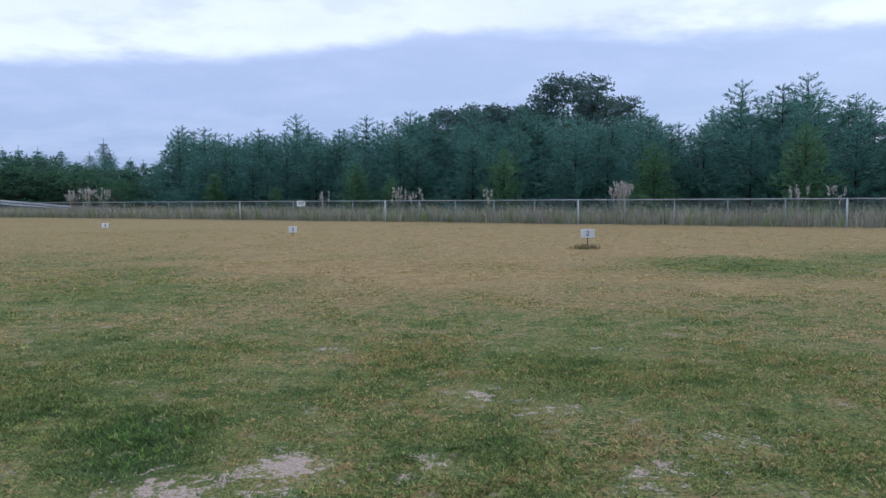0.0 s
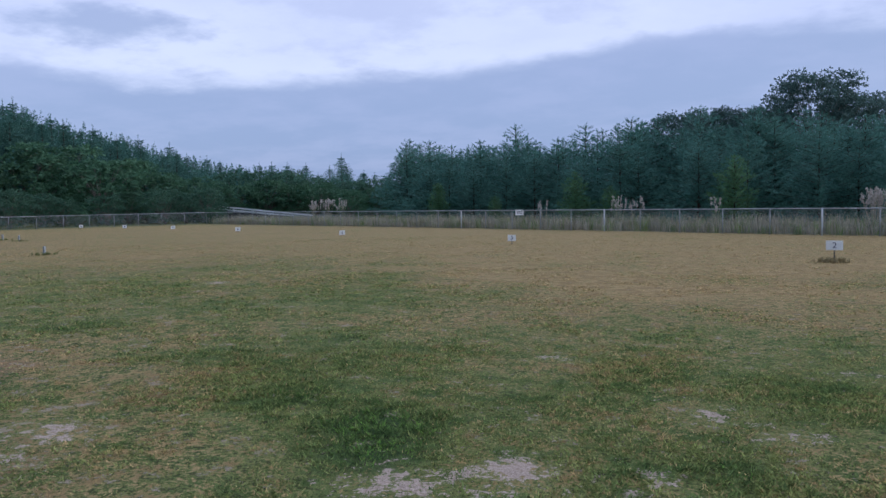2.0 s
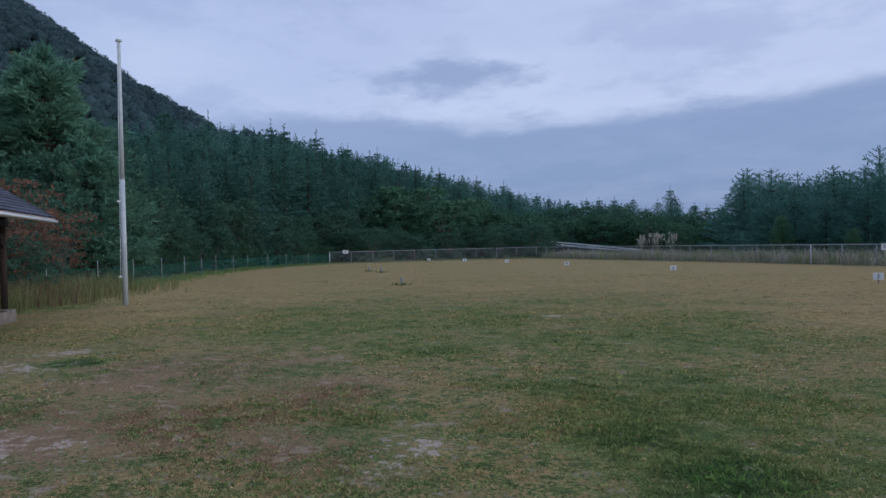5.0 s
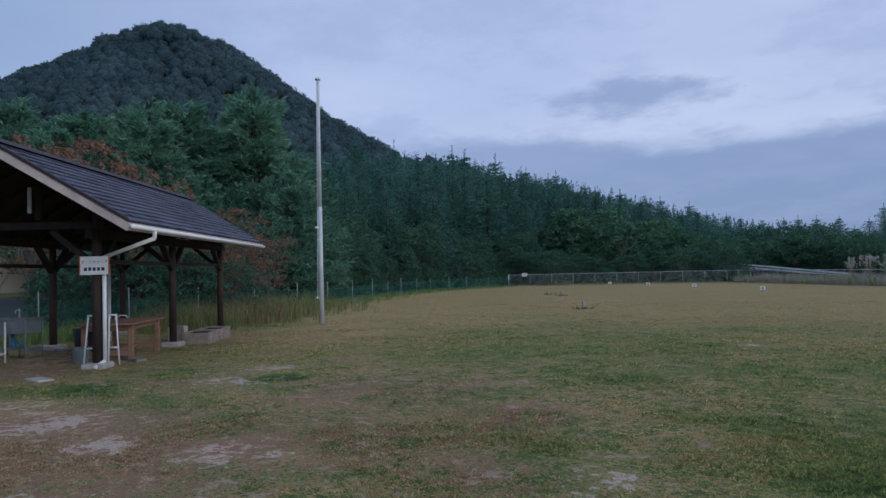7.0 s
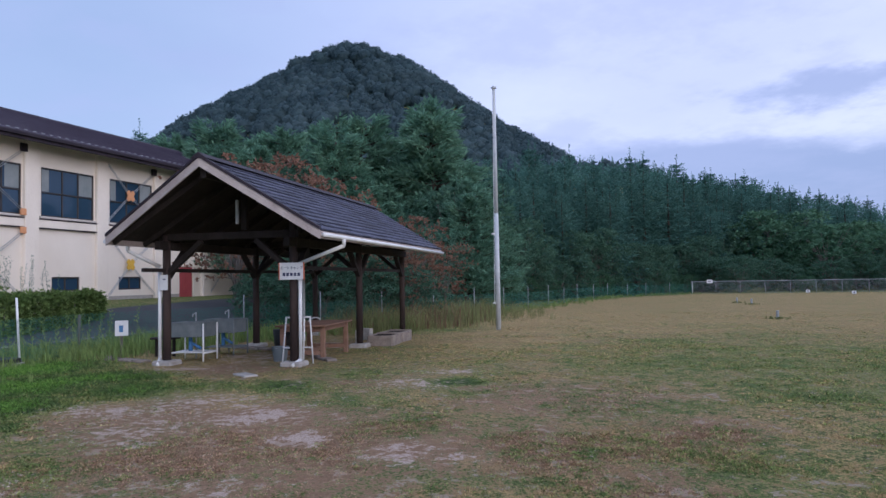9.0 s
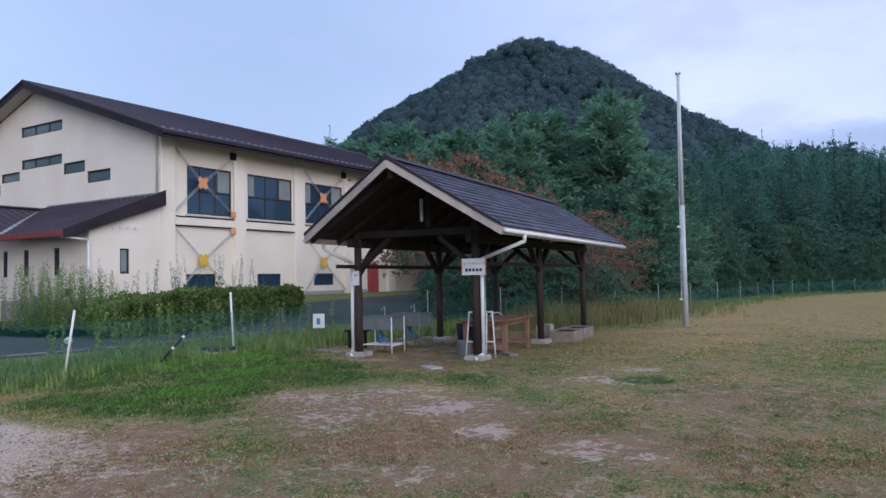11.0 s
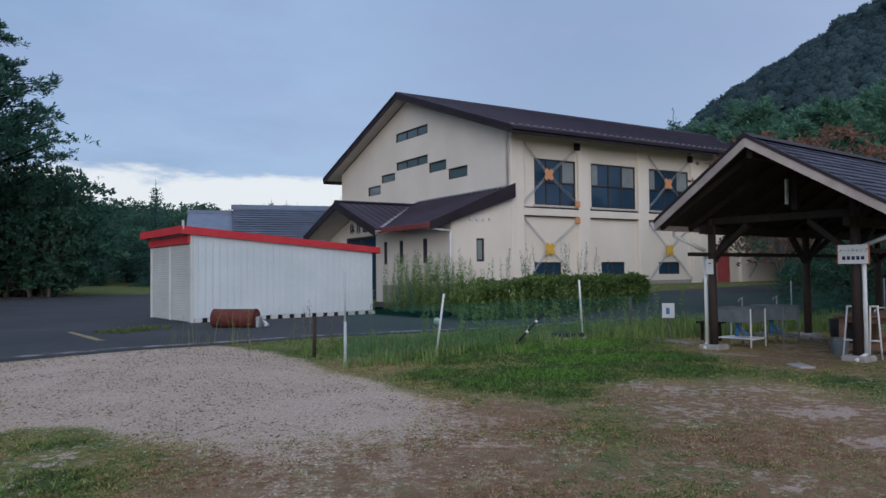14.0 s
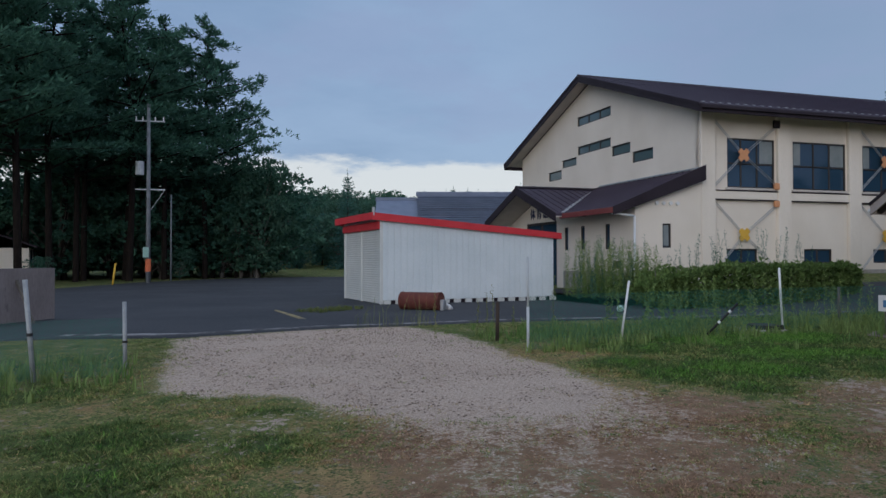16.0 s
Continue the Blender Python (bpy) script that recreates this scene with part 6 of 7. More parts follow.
def cedar(h, mat):
    """A conifer in drooping tiers, narrowing evenly to a bare pointed leader."""
    segs = [((0, 0, -0.3), (0, 0, h * 0.96), 0.015 * h, 0.012)]
    chunks, z = [], h * 0.03
    R = h * rng.uniform(0.17, 0.21)
    while z < h * 0.93:
        t = z / h
        r = R * (1 - t) ** 0.80 * rng.uniform(0.78, 1.18) + 0.05
        n = int(rng.integers(8, 11))
        a0 = rng.uniform(0, 6.3)
        for k in range(n):
            a = a0 + 2 * math.pi * k / n + rng.normal(0, 0.2)
            rr = r * rng.uniform(0.5, 1.2)
            tip = np.array([rr * math.cos(a), rr * math.sin(a), rr * (0.75 * t - 0.28)])
            m = max(3, int(rr / 0.20))
            q = np.linspace(0.15, 1.0, m)[:, None]
            pts = q * tip + (0, 0, z) + rng.normal(0, 0.05, (m, 3))
            chunks.append(spray(pts, np.repeat(unit(tip[None]), m, 0), 6, 0.18 + 0.17 * (1 - t), 0.030 + 0.030 * (1 - t), -0.12 + 0.4 * t, 0.55))
        z += h * (0.040 - 0.010 * t) * rng.uniform(0.8, 1.2)
    chunks.append(spray(np.array([[0, 0, h * (0.90 + 0.014 * i)] for i in range(8)]), np.array([[0, 0, 1.0]] * 8), 5, 0.20, 0.020, 1.2, 0.35))
    return trunk_mesh(segs, BARK), crown("crown", chunks, mat)


def broadleaf(h, mat, spread=0.42, lobes=26, leaf=0.17, bark=None, low=0.28, per=150, shell=0.55, stem=1.0):
    """A leafy tree: limbs fork from the trunk, each carrying uneven clumps of leaves."""
    segs = [((0, 0, -0.2), (0, 0, h * low), (0.022 * h + 0.02) * stem, (0.016 * h + 0.015) * stem)]
    chunks = []
    for k in range(lobes):
        t = (k + 0.5) / lobes
        a = k * 2.4 + rng.normal(0, 0.3)
        zc = h * (low + (0.93 - low) * t**0.85)
        rad = h * spread * math.sqrt(max(0.04, 1 - (2.0 * (zc / h - low) / (1.05 - low) - 0.9) ** 2)) * rng.uniform(0.45, 0.95)
        c = np.array([rad * math.cos(a), rad * math.sin(a), zc])
        fork = np.array([c[0] * 0.25, c[1] * 0.25, h * low + (zc - h * low) * 0.45])
        segs.append(((0, 0, h * low * rng.uniform(0.75, 1.0)), tuple(fork), (0.010 * h + 0.01) * stem, 0.03 * stem))
        segs.append((tuple(fork), tuple(c), 0.03 * stem, 0.008))
        rl = h * spread * rng.uniform(0.26, 0.42)
        u = unit(rng.normal(0, 1, (per // 5, 3)))
        u[:, 2] = np.abs(u[:, 2]) * 0.9 - 0.25
        pts = c + u * rl * rng.uniform(shell, 1.12, (len(u), 1)) * np.array([1, 1, 0.72])
        chunks.append(spray(pts, u, 5, leaf * 1.5, leaf * 0.5, 0.05, 0.9))
    return trunk_mesh(segs, bark or GREY_BARK), crown("crown", chunks, mat)


def tall_pine(h, mat, lean=0.0, fork=0.40, pads=46, taper=0.72, thick=0.08, bark=None, tuft=9):
    """A tall old pine: long bare trunk, crooked limbs and flat layered pads of needles."""
    x1 = lean * h
    mid = np.array([x1 * 0.4 + rng.normal(0, 0.2), rng.normal(0, 0.2), h * 0.5])
    top = np.array([x1, rng.normal(0, 0.4), h * 0.97])
    segs = [((0, 0, -0.3), tuple(mid), 0.19, 0.14), (tuple(mid), tuple(top), 0.14, 0.03)]
    chunks = []
    for k in range(pads):
        t = (k + rng.uniform(0, 1)) / pads
        z = h * (fork + (1 - fork) * t)
        base = mid + (top - mid) * max(0.0, (z / h - 0.5) / 0.47) if z > h * 0.5 else mid * (z / (h * 0.5))
        a = k * 2.4 + rng.normal(0, 0.5)
        reach = h * 0.23 * (1 - taper * t**1.3) * rng.uniform(0.35, 1.3) + 0.3
        tip = base + np.array([reach * math.cos(a), reach * math.sin(a), reach * rng.uniform(0.05, 0.5)])
        segs.append((tuple(base), tuple(tip), 0.07, 0.015))
        m = int(14 + 26 * reach / 3)
        q = 1.1 - 0.75 * rng.uniform(0, 1, (m, 1)) ** 1.5
        side = np.array([-math.sin(a), math.cos(a), 0])
        pts = base + (tip - base) * q + side * rng.normal(0, 0.17 * reach, (m, 1)) * (0.4 + 0.8 * q) + np.array([0, 0, 1.0]) * rng.normal(0.06, thick, (m, 1))
        out = np.repeat(unit((tip - base)[None]), m, 0)
        chunks.append(spray(pts, out, tuft, 0.36, 0.045, 0.45, 0.7))
    return trunk_mesh(segs, bark or OLD_BARK), crown("crown", chunks, mat)


def stock(name, label, cat, group, makers):
    """A few grown examples of one kind, kept to be copied."""
    out = []
    for make in makers:
        tr, cr = make()
        out.append((name, label, cat, group, tr, cr))
    return out


def plant(kind, x, y, scale=1.0, turn=None, wide=1.0, sink=0.0):
    name, label, cat, group, tr, cr = kind[int(rng.integers(len(kind)))]
    u = tagged(new(name), label, cat, group)
    u.empty_display_size = 0.2
    t = rng.uniform(0, 360) if turn is None else turn
    u.matrix_world = pose(x, y, hz(x, y) - sink, 0, 0, t) @ Matrix.Diagonal((scale * wide, scale * wide, scale, 1))
    part("trunk", tr, None, u)
    part("crown", cr, None, u)
    return u


PINES = stock("young_pine_tree", "young green pine tree behind the field fence", "tree", "young pines along the fence", [lambda: young_pine(7, PINE_LEAF) for _ in range(5)])
PINES_L = stock("young_pine_tree", "small light green pine tree behind the fence", "tree", "young pines along the fence", [lambda: young_pine(5, PINE_LIGHT) for _ in range(3)])
CEDARS = stock("cedar_tree", "tall dark green cedar tree in the forest edge", "tree", "cedars of the forest edge", [lambda: cedar(12, CEDAR_LEAF) for _ in range(5)])
BROADS = stock("leafy_tree", "dense dark green leafy tree at the forest edge", "tree", "leafy trees of the forest edge", [lambda: broadleaf(8, BROAD_LEAF, 0.42, 36, 0.17, None, 0.07) for _ in range(4)])
BRIGHTS = stock("leafy_tree", "fresh green bushy tree beyond the fence", "tree", "bushy trees beyond the fence", [lambda: broadleaf(5, BRIGHT_LEAF, 0.48, 28, 0.14, None, 0.10) for _ in range(3)])
OAKS = stock("oak_tree", "large grey-green oak rising over the pines", "tree", "oaks over the pines", [lambda: broadleaf(11, OAK_LEAF, 0.35, 80, 0.115, None, 0.30, 320, 0.2) for _ in range(2)])
MAPLES = stock("maple_tree", "slender tree with rusty red autumn leaves", "tree", "autumn trees behind the shelter", [lambda: broadleaf(5.5, RED_LEAF, 0.40, 20, 0.09, GREY_BARK, 0.30, 90, 0.2, 0.42) for _ in range(3)])
BIGPINES = stock("pine_tree", "tall dark old pine with a bare trunk", "tree", "old pines by the car park", [lambda: tall_pine(18, TALL_PINE_LEAF, rng.uniform(-0.06, 0.06), 0.37, 46, 0.86, 0.11, None, 6) for _ in range(5)])
DARKS = stock("leafy_tree", "dark shrubby evergreen under the old pines", "tree", "evergreens under the pines", [lambda: broadleaf(7, TALL_PINE_LEAF, 0.50, 30, 0.17, None, 0.06) for _ in range(3)])
HILLPINES = stock("pine_tree", "green spreading pine at the foot of the hill", "tree", "pines at the hill foot", [lambda: tall_pine(11, HILL_PINE_LEAF, 0.02, 0.12, 70, 0.85, 0.26, BARK) for _ in range(4)])

# young pine wood along the far fence
fa, fbq = Vector((40.0, 12.4)), Vector((-24.0, 46.9))
fdir = (fbq - fa).normalized()
fnor = Vector((-fdir.y, fdir.x)) if Vector((-fdir.y, fdir.x)).y > 0 else Vector((fdir.y, -fdir.x))
SKY_YAW = (-45, -28, -25.5, -23, -20, -17, -13.6, -10, 0, 4.5, 8, 11.6, 13.5, 15.7, 18.3, 22.5, 24)
SKY_EL = (7.0, 6.7, 5.9, 8.0, 7.1, 6.8, 5.3, 6.0, 6.3, 6.2, 5.4, 4.8, 5.7, 5.0, 4.7, 4.8, 4.6)
s_, total = 0.0, (fbq - fa).length
for off, step, share in ((9.5, 2.3, 0.78), (13.5, 2.2, 0.95), (18.0, 2.4, 0.97), (23.0, 2.8, 0.93)):
    s_ = 0.0
    while s_ < total + off * 1.8:
        p = fa + fdir * (s_ + rng.normal(0, 0.5)) + fnor * (off + rng.normal(0, 0.7))
        yaw = math.degrees(math.atan2(-p.x, p.y))
        top = 1.6 + p.length * math.tan(radians(float(np.interp(yaw, SKY_YAW, SKY_EL))))
        if yaw < 22.4:
            plant(PINES, p.x, p.y, share * top / 7 * rng.uniform(0.84, 1.05), wide=rng.uniform(1.05, 1.4))
        s_ += step * rng.uniform(0.8, 1.25)
s_ = 2.0
while s_ < total:
    p = fa + fdir * s_ + fnor * (6.8 + rng.normal(0, 0.6))
    plant(PINES_L, p.x, p.y, rng.uniform(0.35, 0.85))
    s_ += rng.uniform(3.0, 8.0)
plant(OAKS, 8.2, 61.0, 1.0)
for x, y, k in ((11.5, 63, 0.86), (4.0, 62.0, 0.80), (1.0, 60.5, 0.78), (-1.6, 58, 0.74)):
    plant(OAKS, x, y, k)

# low bushy trees beyond the field corner, darker pines behind them, and the lone conifer over them
LOW_YAW, LOW_EL = (20, 24, 26, 29, 32, 35, 37.4, 40, 44, 47, 50.5), (2.3, 2.35, 2.65, 2.95, 3.1, 3.25, 3.8, 4.7, 5.7, 6.7, 7.4)
for d0, kind, h0, share, gap in ((84, BRIGHTS, 5, 0.70, 2.8), (89, BROADS, 8, 0.86, 2.8), (95, PINES, 7, 0.90, 2.3), (101, CEDARS, 12, 0.96, 2.2), (108, CEDARS, 12, 1.0, 2.2)):
    yaw = 20.5
    while yaw < 50:
        d = d0 + rng.normal(0, 1.8)
        x, y = -d * math.sin(radians(yaw)), d * math.cos(radians(yaw))
        top = max(2.2, 1.6 + d * math.tan(radians(float(np.interp(yaw, LOW_YAW, LOW_EL)))) - hz(x, y))
        k, hk = (CEDARS, 12) if yaw > 37 and d0 > 86 else (kind, h0)
        plant(k, x, y, share * top * rng.uniform(0.82, 1.06) / hk, wide=1.7 if k is CEDARS else 1.45)
        yaw += math.degrees(gap * rng.uniform(0.7, 1.3) / d)
plant(CEDARS, -57.5, 112.6, 0.84, wide=1.5)
plant(CEDARS, -57.0, 113.4, 0.72, wide=1.9)
for x, y, k in ((-50, 58.5, .55), (-55, 58, .7), (-59, 54, .8), (-47, 66, .5), (-29, 58, .55), (-32.5, 66, .6)):
    plant(BRIGHTS, x, y, k)

# forest edge beyond the net fence
EDGE = [(-70, 62), (-61, 47), (-58, 36), (-51, 25), (-44, 18), (-37, 12.5)]
for row, (off, gap) in enumerate(((0, 2.2), (4, 2.1), (8.5, 2.2), (13.5, 2.4))):
    for p, q in zip(EDGE, EDGE[1:]):
        n = int(math.dist(p, q) / gap)
        for k in range(n):
            f = (k + rng.uniform(0, 0.9)) / n
            x, y = p[0] + (q[0] - p[0]) * f, p[1] + (q[1] - p[1]) * f
            d = math.hypot(x, y)
            x, y = x * (1 + off / d), y * (1 + off / d)
            yaw = math.degrees(math.atan2(-x, y))
            el = float(np.interp(yaw, (46, 52, 54, 56, 58, 60, 62, 66, 76), (6.7, 7.7, 8.7, 9.6, 9.2, 9.8, 9.9, 10.0, 9.3)))
            top = 1.6 + math.hypot(x, y) * math.tan(radians(el)) - hz(x, y)
            if row == 0 and rng.uniform() < 0.6:
                plant(BROADS, x, y, rng.uniform(0.5, 0.85))
            else:
                plant(CEDARS, x, y, max(0.45, (0.74 + 0.085 * row) * top / 12 * rng.uniform(0.86, 1.08)), wide=rng.uniform(1.15, 1.5))

# low shrubs close the foot of the forest edge
for p, q in zip(EDGE, EDGE[1:]):
    n = int(math.dist(p, q) / 2.0)
    for k in range(n):
        f = (k + rng.uniform(0, 0.9)) / n
        x, y = (p[0] + (q[0] - p[0]) * f) * 0.965, (p[1] + (q[1] - p[1]) * f) * 0.965
        plant(BRIGHTS if rng.uniform() < 0.6 else BROADS, x, y, rng.uniform(0.32, 0.55), wide=1.2, sink=0.15)

# shrubs close behind the corner of the chain-link fence
for p, q in zip(CH[2:], CH[3:]):
    n = int(math.dist(p, q) / 1.5)
    for k in range(n):
        f = (k + rng.uniform(0, 0.9)) / n
        x, y = (p[0] + (q[0] - p[0]) * f), (p[1] + (q[1] - p[1]) * f)
        if math.degrees(math.atan2(-x, y)) > 36:
            far = 1.05 + rng.uniform(0.0, 0.08)
            plant(BRIGHTS if rng.uniform() < 0.35 else BROADS, x * far, y * far, rng.uniform(0.26, 0.46), wide=1.3, sink=0.2)

# dark shrubs behind the shelter
for x, y, k in ((-24.2, 1.7, .25), (-25.1, 2.7, .32), (-24.5, 3.6, .28), (-25.7, 4.7, .34), (-24.9, 5.5, .26), (-27.2, 3.3, .40), (-27.6, 5.4, .42), (-25.4, 6.8, .27)):
    plant(BROADS, x, y, k, wide=1.35, sink=0.15)

# trees between the shelter and the hill
for x, y, k in ((-47, 14, 1.1), (-43, 12.8, 1.0), (-47, 9.5, 1.0), (-42, 8.0, .85), (-50, 5, .95), (-46, 2.5, .8), (-52, 0.5, .9), (-56, 10, 1.15), (-57, 5, 1.0), (-60, -2, 1.05), (-51, 16.6, 1.22), (-53, 1.6, 1.03), (-38, 14.0, .62), (-35, 12.6, .52)):
    plant(HILLPINES, x, y, k, wide=1.45)
for x, y, k in ((-40, 5, .6), (-37, 9.0, .62), (-34.5, 6.5, .5), (-48, -4, .7), (-45, 6.5, .7), (-36, 3.0, .42), (-33, 10.2, .5), (-40.5, 11, .68), (-52, 12, .9), (-55, -6, .8), (-50, 9, .8)):
    plant(BROADS, x, y, k, wide=1.15)
for x, y, k in ((-26.5, 5.0, .3), (-29.5, 8.0, .35), (-31.0, 6.2, .4)):
    plant(BROADS, x, y, k, wide=1.25)
for x, y, k in ((-25.5, 0.9, .95), (-27.0, 2.4, 1.10), (-28.6, 4.2, 1.02), (-29.6, 1.2, 1.25), (-26.2, 4.6, .80), (-27.4, 6.4, .72), (-31.5, 3.2, 1.2), (-25.6, 3.0, .85), (-25.2, 6.6, .5), (-26.6, 7.4, .72), (-27.6, 8.9, .55)):
    plant(MAPLES, x, y, k, wide=1.1)

# old pines by the car park
for x, y, k in ((-26.5, -50, 1.02), (-23.5, -47.5, 1.05), (-20.5, -45.0, 1.08), (-29.5, -48.5, 1.15), (-31.0, -51.5, 1.18), (-17.5, -44.0, 1.1), (-25, -54, 1.1), (-21, -51, 1.15), (-28.5, -55.5, 1.05), (-15, -42, 1.1), (-17.5, -49, 1.15), (-36.8, -49.8, 1.10), (-35.4, -52.5, 1.04), (-38.6, -51.2, 0.98), (-33.2, -49.9, 1.06), (-23, -58, 1.1), (-40.2, -50.2, 0.80), (-19, -46.5, 1.1), (-28, -51.8, 1.05), (-31.8, -54.5, 1.0)):
    plant(BIGPINES, x, y, k, wide=1.15)
for _ in range(44):
    yaw, d = rng.uniform(139.5, 164), rng.uniform(63, 80)
    plant(DARKS, -d * math.sin(radians(yaw)), d * math.cos(radians(yaw)), rng.uniform(0.9, 1.45), wide=1.2)
for x, y, k in ((-41.0, -48.6, 1.28), (-41.6, -50.0, 1.2), (-40.2, -49.6, 1.1), (-46.0, -53.5, 0.8)):
    plant(BROADS, x, y, k, wide=0.8)
for x, y, k in ((-34.5, -49.8, .35), (-38.5, -52.0, .3), (-16, -41.5, .32), (-21.5, -44.6, .25)):
    plant(DARKS, x, y, k)
for _ in range(80):
    yaw, d = rng.uniform(115, 139), rng.uniform(84, 130)
    x, y = -d * math.sin(radians(yaw)), d * math.cos(radians(yaw))
    kind, h0 = (CEDARS, 12) if rng.uniform() < 0.45 else (BROADS, 8)
    plant(kind, x, y, d * math.tan(radians(4.4)) * rng.uniform(0.78, 1.0) / h0, wide=1.2)
plant(CEDARS, -62.9, -58.7, 0.95)
for x, y, k in ((-66, -22, 0.9), (-72, -13, 0.82), (-64, -4.8, 1.17)):
    plant(CEDARS, x, y, k)


def lumpy_wood(name, pts, size, mat, label, leaves=46, core=0.70):
    """A wooded slope of broad crowns: for each an uneven core of facets under a coat of leaf sprays, in one mesh."""
    bm = bmesh.new()
    bmesh.ops.create_icosphere(bm, subdivisions=1, radius=1.0)
    bv = np.array([v.co[:] for v in bm.verts])
    bf = np.array([[v.index for v in f.verts] for f in bm.faces])
    bm.free()
    n = len(pts)
    r = rng.uniform(core, core + 0.23, (n, len(bv)))
    v = pts[:, None] + bv[None] * (r * size[:, None])[..., None]
    f = (np.arange(n)[:, None, None] * len(bv) + bf[None]).reshape(-1, 3)
    u = unit(rng.normal(0, 1, (n, leaves, 3)))
    u[..., 2] = np.abs(u[..., 2]) * 1.1 - 0.25
    p = (pts[:, None] + u * (size[:, None, None] * rng.uniform(0.72, 1.02, (n, leaves, 1)))).reshape(-1, 3)
    d = unit(u.reshape(-1, 3) * 0.5 + rng.normal(0, 0.8, (len(p), 3)))
    ln = np.repeat(size, leaves)[:, None] * rng.uniform(0.12, 0.27, (len(p), 1))
    sd = unit(np.cross(d, u.reshape(-1, 3) + rng.normal(0, 0.5, (len(p), 3)))) * ln * 0.45
    lv = np.stack([p - sd, p + sd, p + d * ln], 1).reshape(-1, 3)
    me = raw_mesh(name, np.concatenate([v.reshape(-1, 3), lv]), np.concatenate([f, len(v) * len(bv) + np.arange(len(lv)).reshape(-1, 3)]), mat)
    return tagged(new(name, me), label, "forest", kind="stuff")


# the wooded hill
pts, sz = [], []
while len(pts) < 6400:
    a, r = rng.uniform(0, 2 * math.pi), 185 * math.sqrt(rng.uniform())
    x, y = PEAK_X + r * math.cos(a), PEAK_Y + r * math.sin(a)
    if (x - PEAK_X) * -PEAK_X - (y - PEAK_Y) * PEAK_Y < -5000:
        continue
    d = rng.uniform(2.0, 4.4)
    crest = 2.6 if r < 30 and rng.uniform() < 0.3 else 0.0
    pts.append((x, y, hz(x, y) + 1.2 + d * 0.25 + crest))
    sz.append(d)
lumpy_wood("hill_forest", np.array(pts), np.array(sz), HAZY_HILL_LEAF, "dark leafy forest covering the steep hill", 92)


def cone_wood(name, feet, tall, mat, label, per=100):
    """A wooded ridge of conifers: drooping sprays round a slim core for each tree, in one mesh."""
    n = len(feet)
    t = rng.uniform(0.0, 1.0, (n, per)) ** 1.25
    a = rng.uniform(0, 2 * math.pi, (n, per))
    rad = tall[:, None] * 0.17 * (1 - t) ** 0.85 * rng.uniform(0.6, 1.05, (n, per))
    out = np.stack([np.cos(a), np.sin(a), 0 * a], -1)
    p = (feet[:, None] + out * (rad * 0.5)[..., None] + np.array([0, 0, 1.0]) * (tall[:, None] * (0.08 + 0.9 * t))[..., None]).reshape(-1, 3)
    d = unit(out.reshape(-1, 3) + rng.normal(0, 0.3, (n * per, 3)) + np.array([0, 0, 1.0]) * (-0.1 + 1.3 * t.reshape(-1, 1) ** 3))
    ln = (rad.reshape(-1, 1) * 0.9 + 0.16) * rng.uniform(0.7, 1.2, (n * per, 1))
    sd = unit(np.cross(d, rng.normal(0, 1, (n * per, 3)))) * (0.06 + 0.15 * ln)
    lv = np.stack([p, p + d * ln * 0.5 + sd, p + d * ln, p + d * ln * 0.5 - sd], 1).reshape(-1, 3)
    ob = new(name, raw_mesh(name, lv, np.arange(len(lv)).reshape(-1, 4), mat))
    return tagged(ob, label, "forest", kind="stuff")


# wooded ridge between the hill and the field
feet, tall = [], []
while len(feet) < 2100:
    yaw, d = rng.uniform(31, 100), 82 + 120 * rng.uniform() ** 0.8
    x, y = -d * math.sin(radians(yaw)), d * math.cos(radians(yaw))
    if yaw > 84 and d < 90:
        continue
    feet.append((x, y, hz(x, y) - 0.3))
    cap = float(np.interp(yaw, (31, 35.8, 38.3, 40.5, 43.3, 46.3, 47.2, 49.5, 53.5, 54.5, 58, 62, 66, 100), (3.0, 3.3, 4.1, 4.85, 5.6, 6.2, 6.7, 7.3, 7.8, 8.6, 9.0, 9.3, 9.8, 9.0)))
    tall.append(max(1.5, min(rng.uniform(4.2, 8.6), 1.6 + d * math.tan(radians(cap)) * rng.uniform(0.92, 1.04) - hz(x, y))))
cone_wood("ridge_forest", np.array(feet), np.array(tall), CEDAR_LEAF, "dark conifer forest on the ridge behind the field")
# far tree line all round the horizon
pts, sz = [], []
for _ in range(1500):
    yaw = rng.uniform(-75, 250)
    d = rng.uniform(150, 230)
    if 33 < yaw < 155:
        continue
    x, y = -d * math.sin(radians(yaw)), d * math.cos(radians(yaw))
    el = 1.9 if yaw < 40 else 3.4
    pts.append((x, y, hz(x, y) + rng.uniform(0.0, 0.8) * d * math.tan(radians(el))))
    sz.append(rng.uniform(1.8, 3.4))
far_pts, far_sz = [], []
for _ in range(900):
    yaw, d = rng.uniform(104, 152), rng.uniform(118, 215)
    x, y = -d * math.sin(radians(yaw)), d * math.cos(radians(yaw))
    far_sz.append(rng.uniform(1.6, 3.4))
    far_pts.append((x, y, hz(x, y) + 0.9 * far_sz[-1] + rng.uniform(0, 3.0)))
lumpy_wood("far_wooded_slope", np.array(far_pts), np.array(far_sz), BROAD_LEAF, "far green wooded slope beyond the car park", 70, 0.5)
lumpy_wood("far_tree_line", np.array(pts), np.array(sz), HAZY_HILL_LEAF, "far dark tree line round the horizon", 44, 0.5)

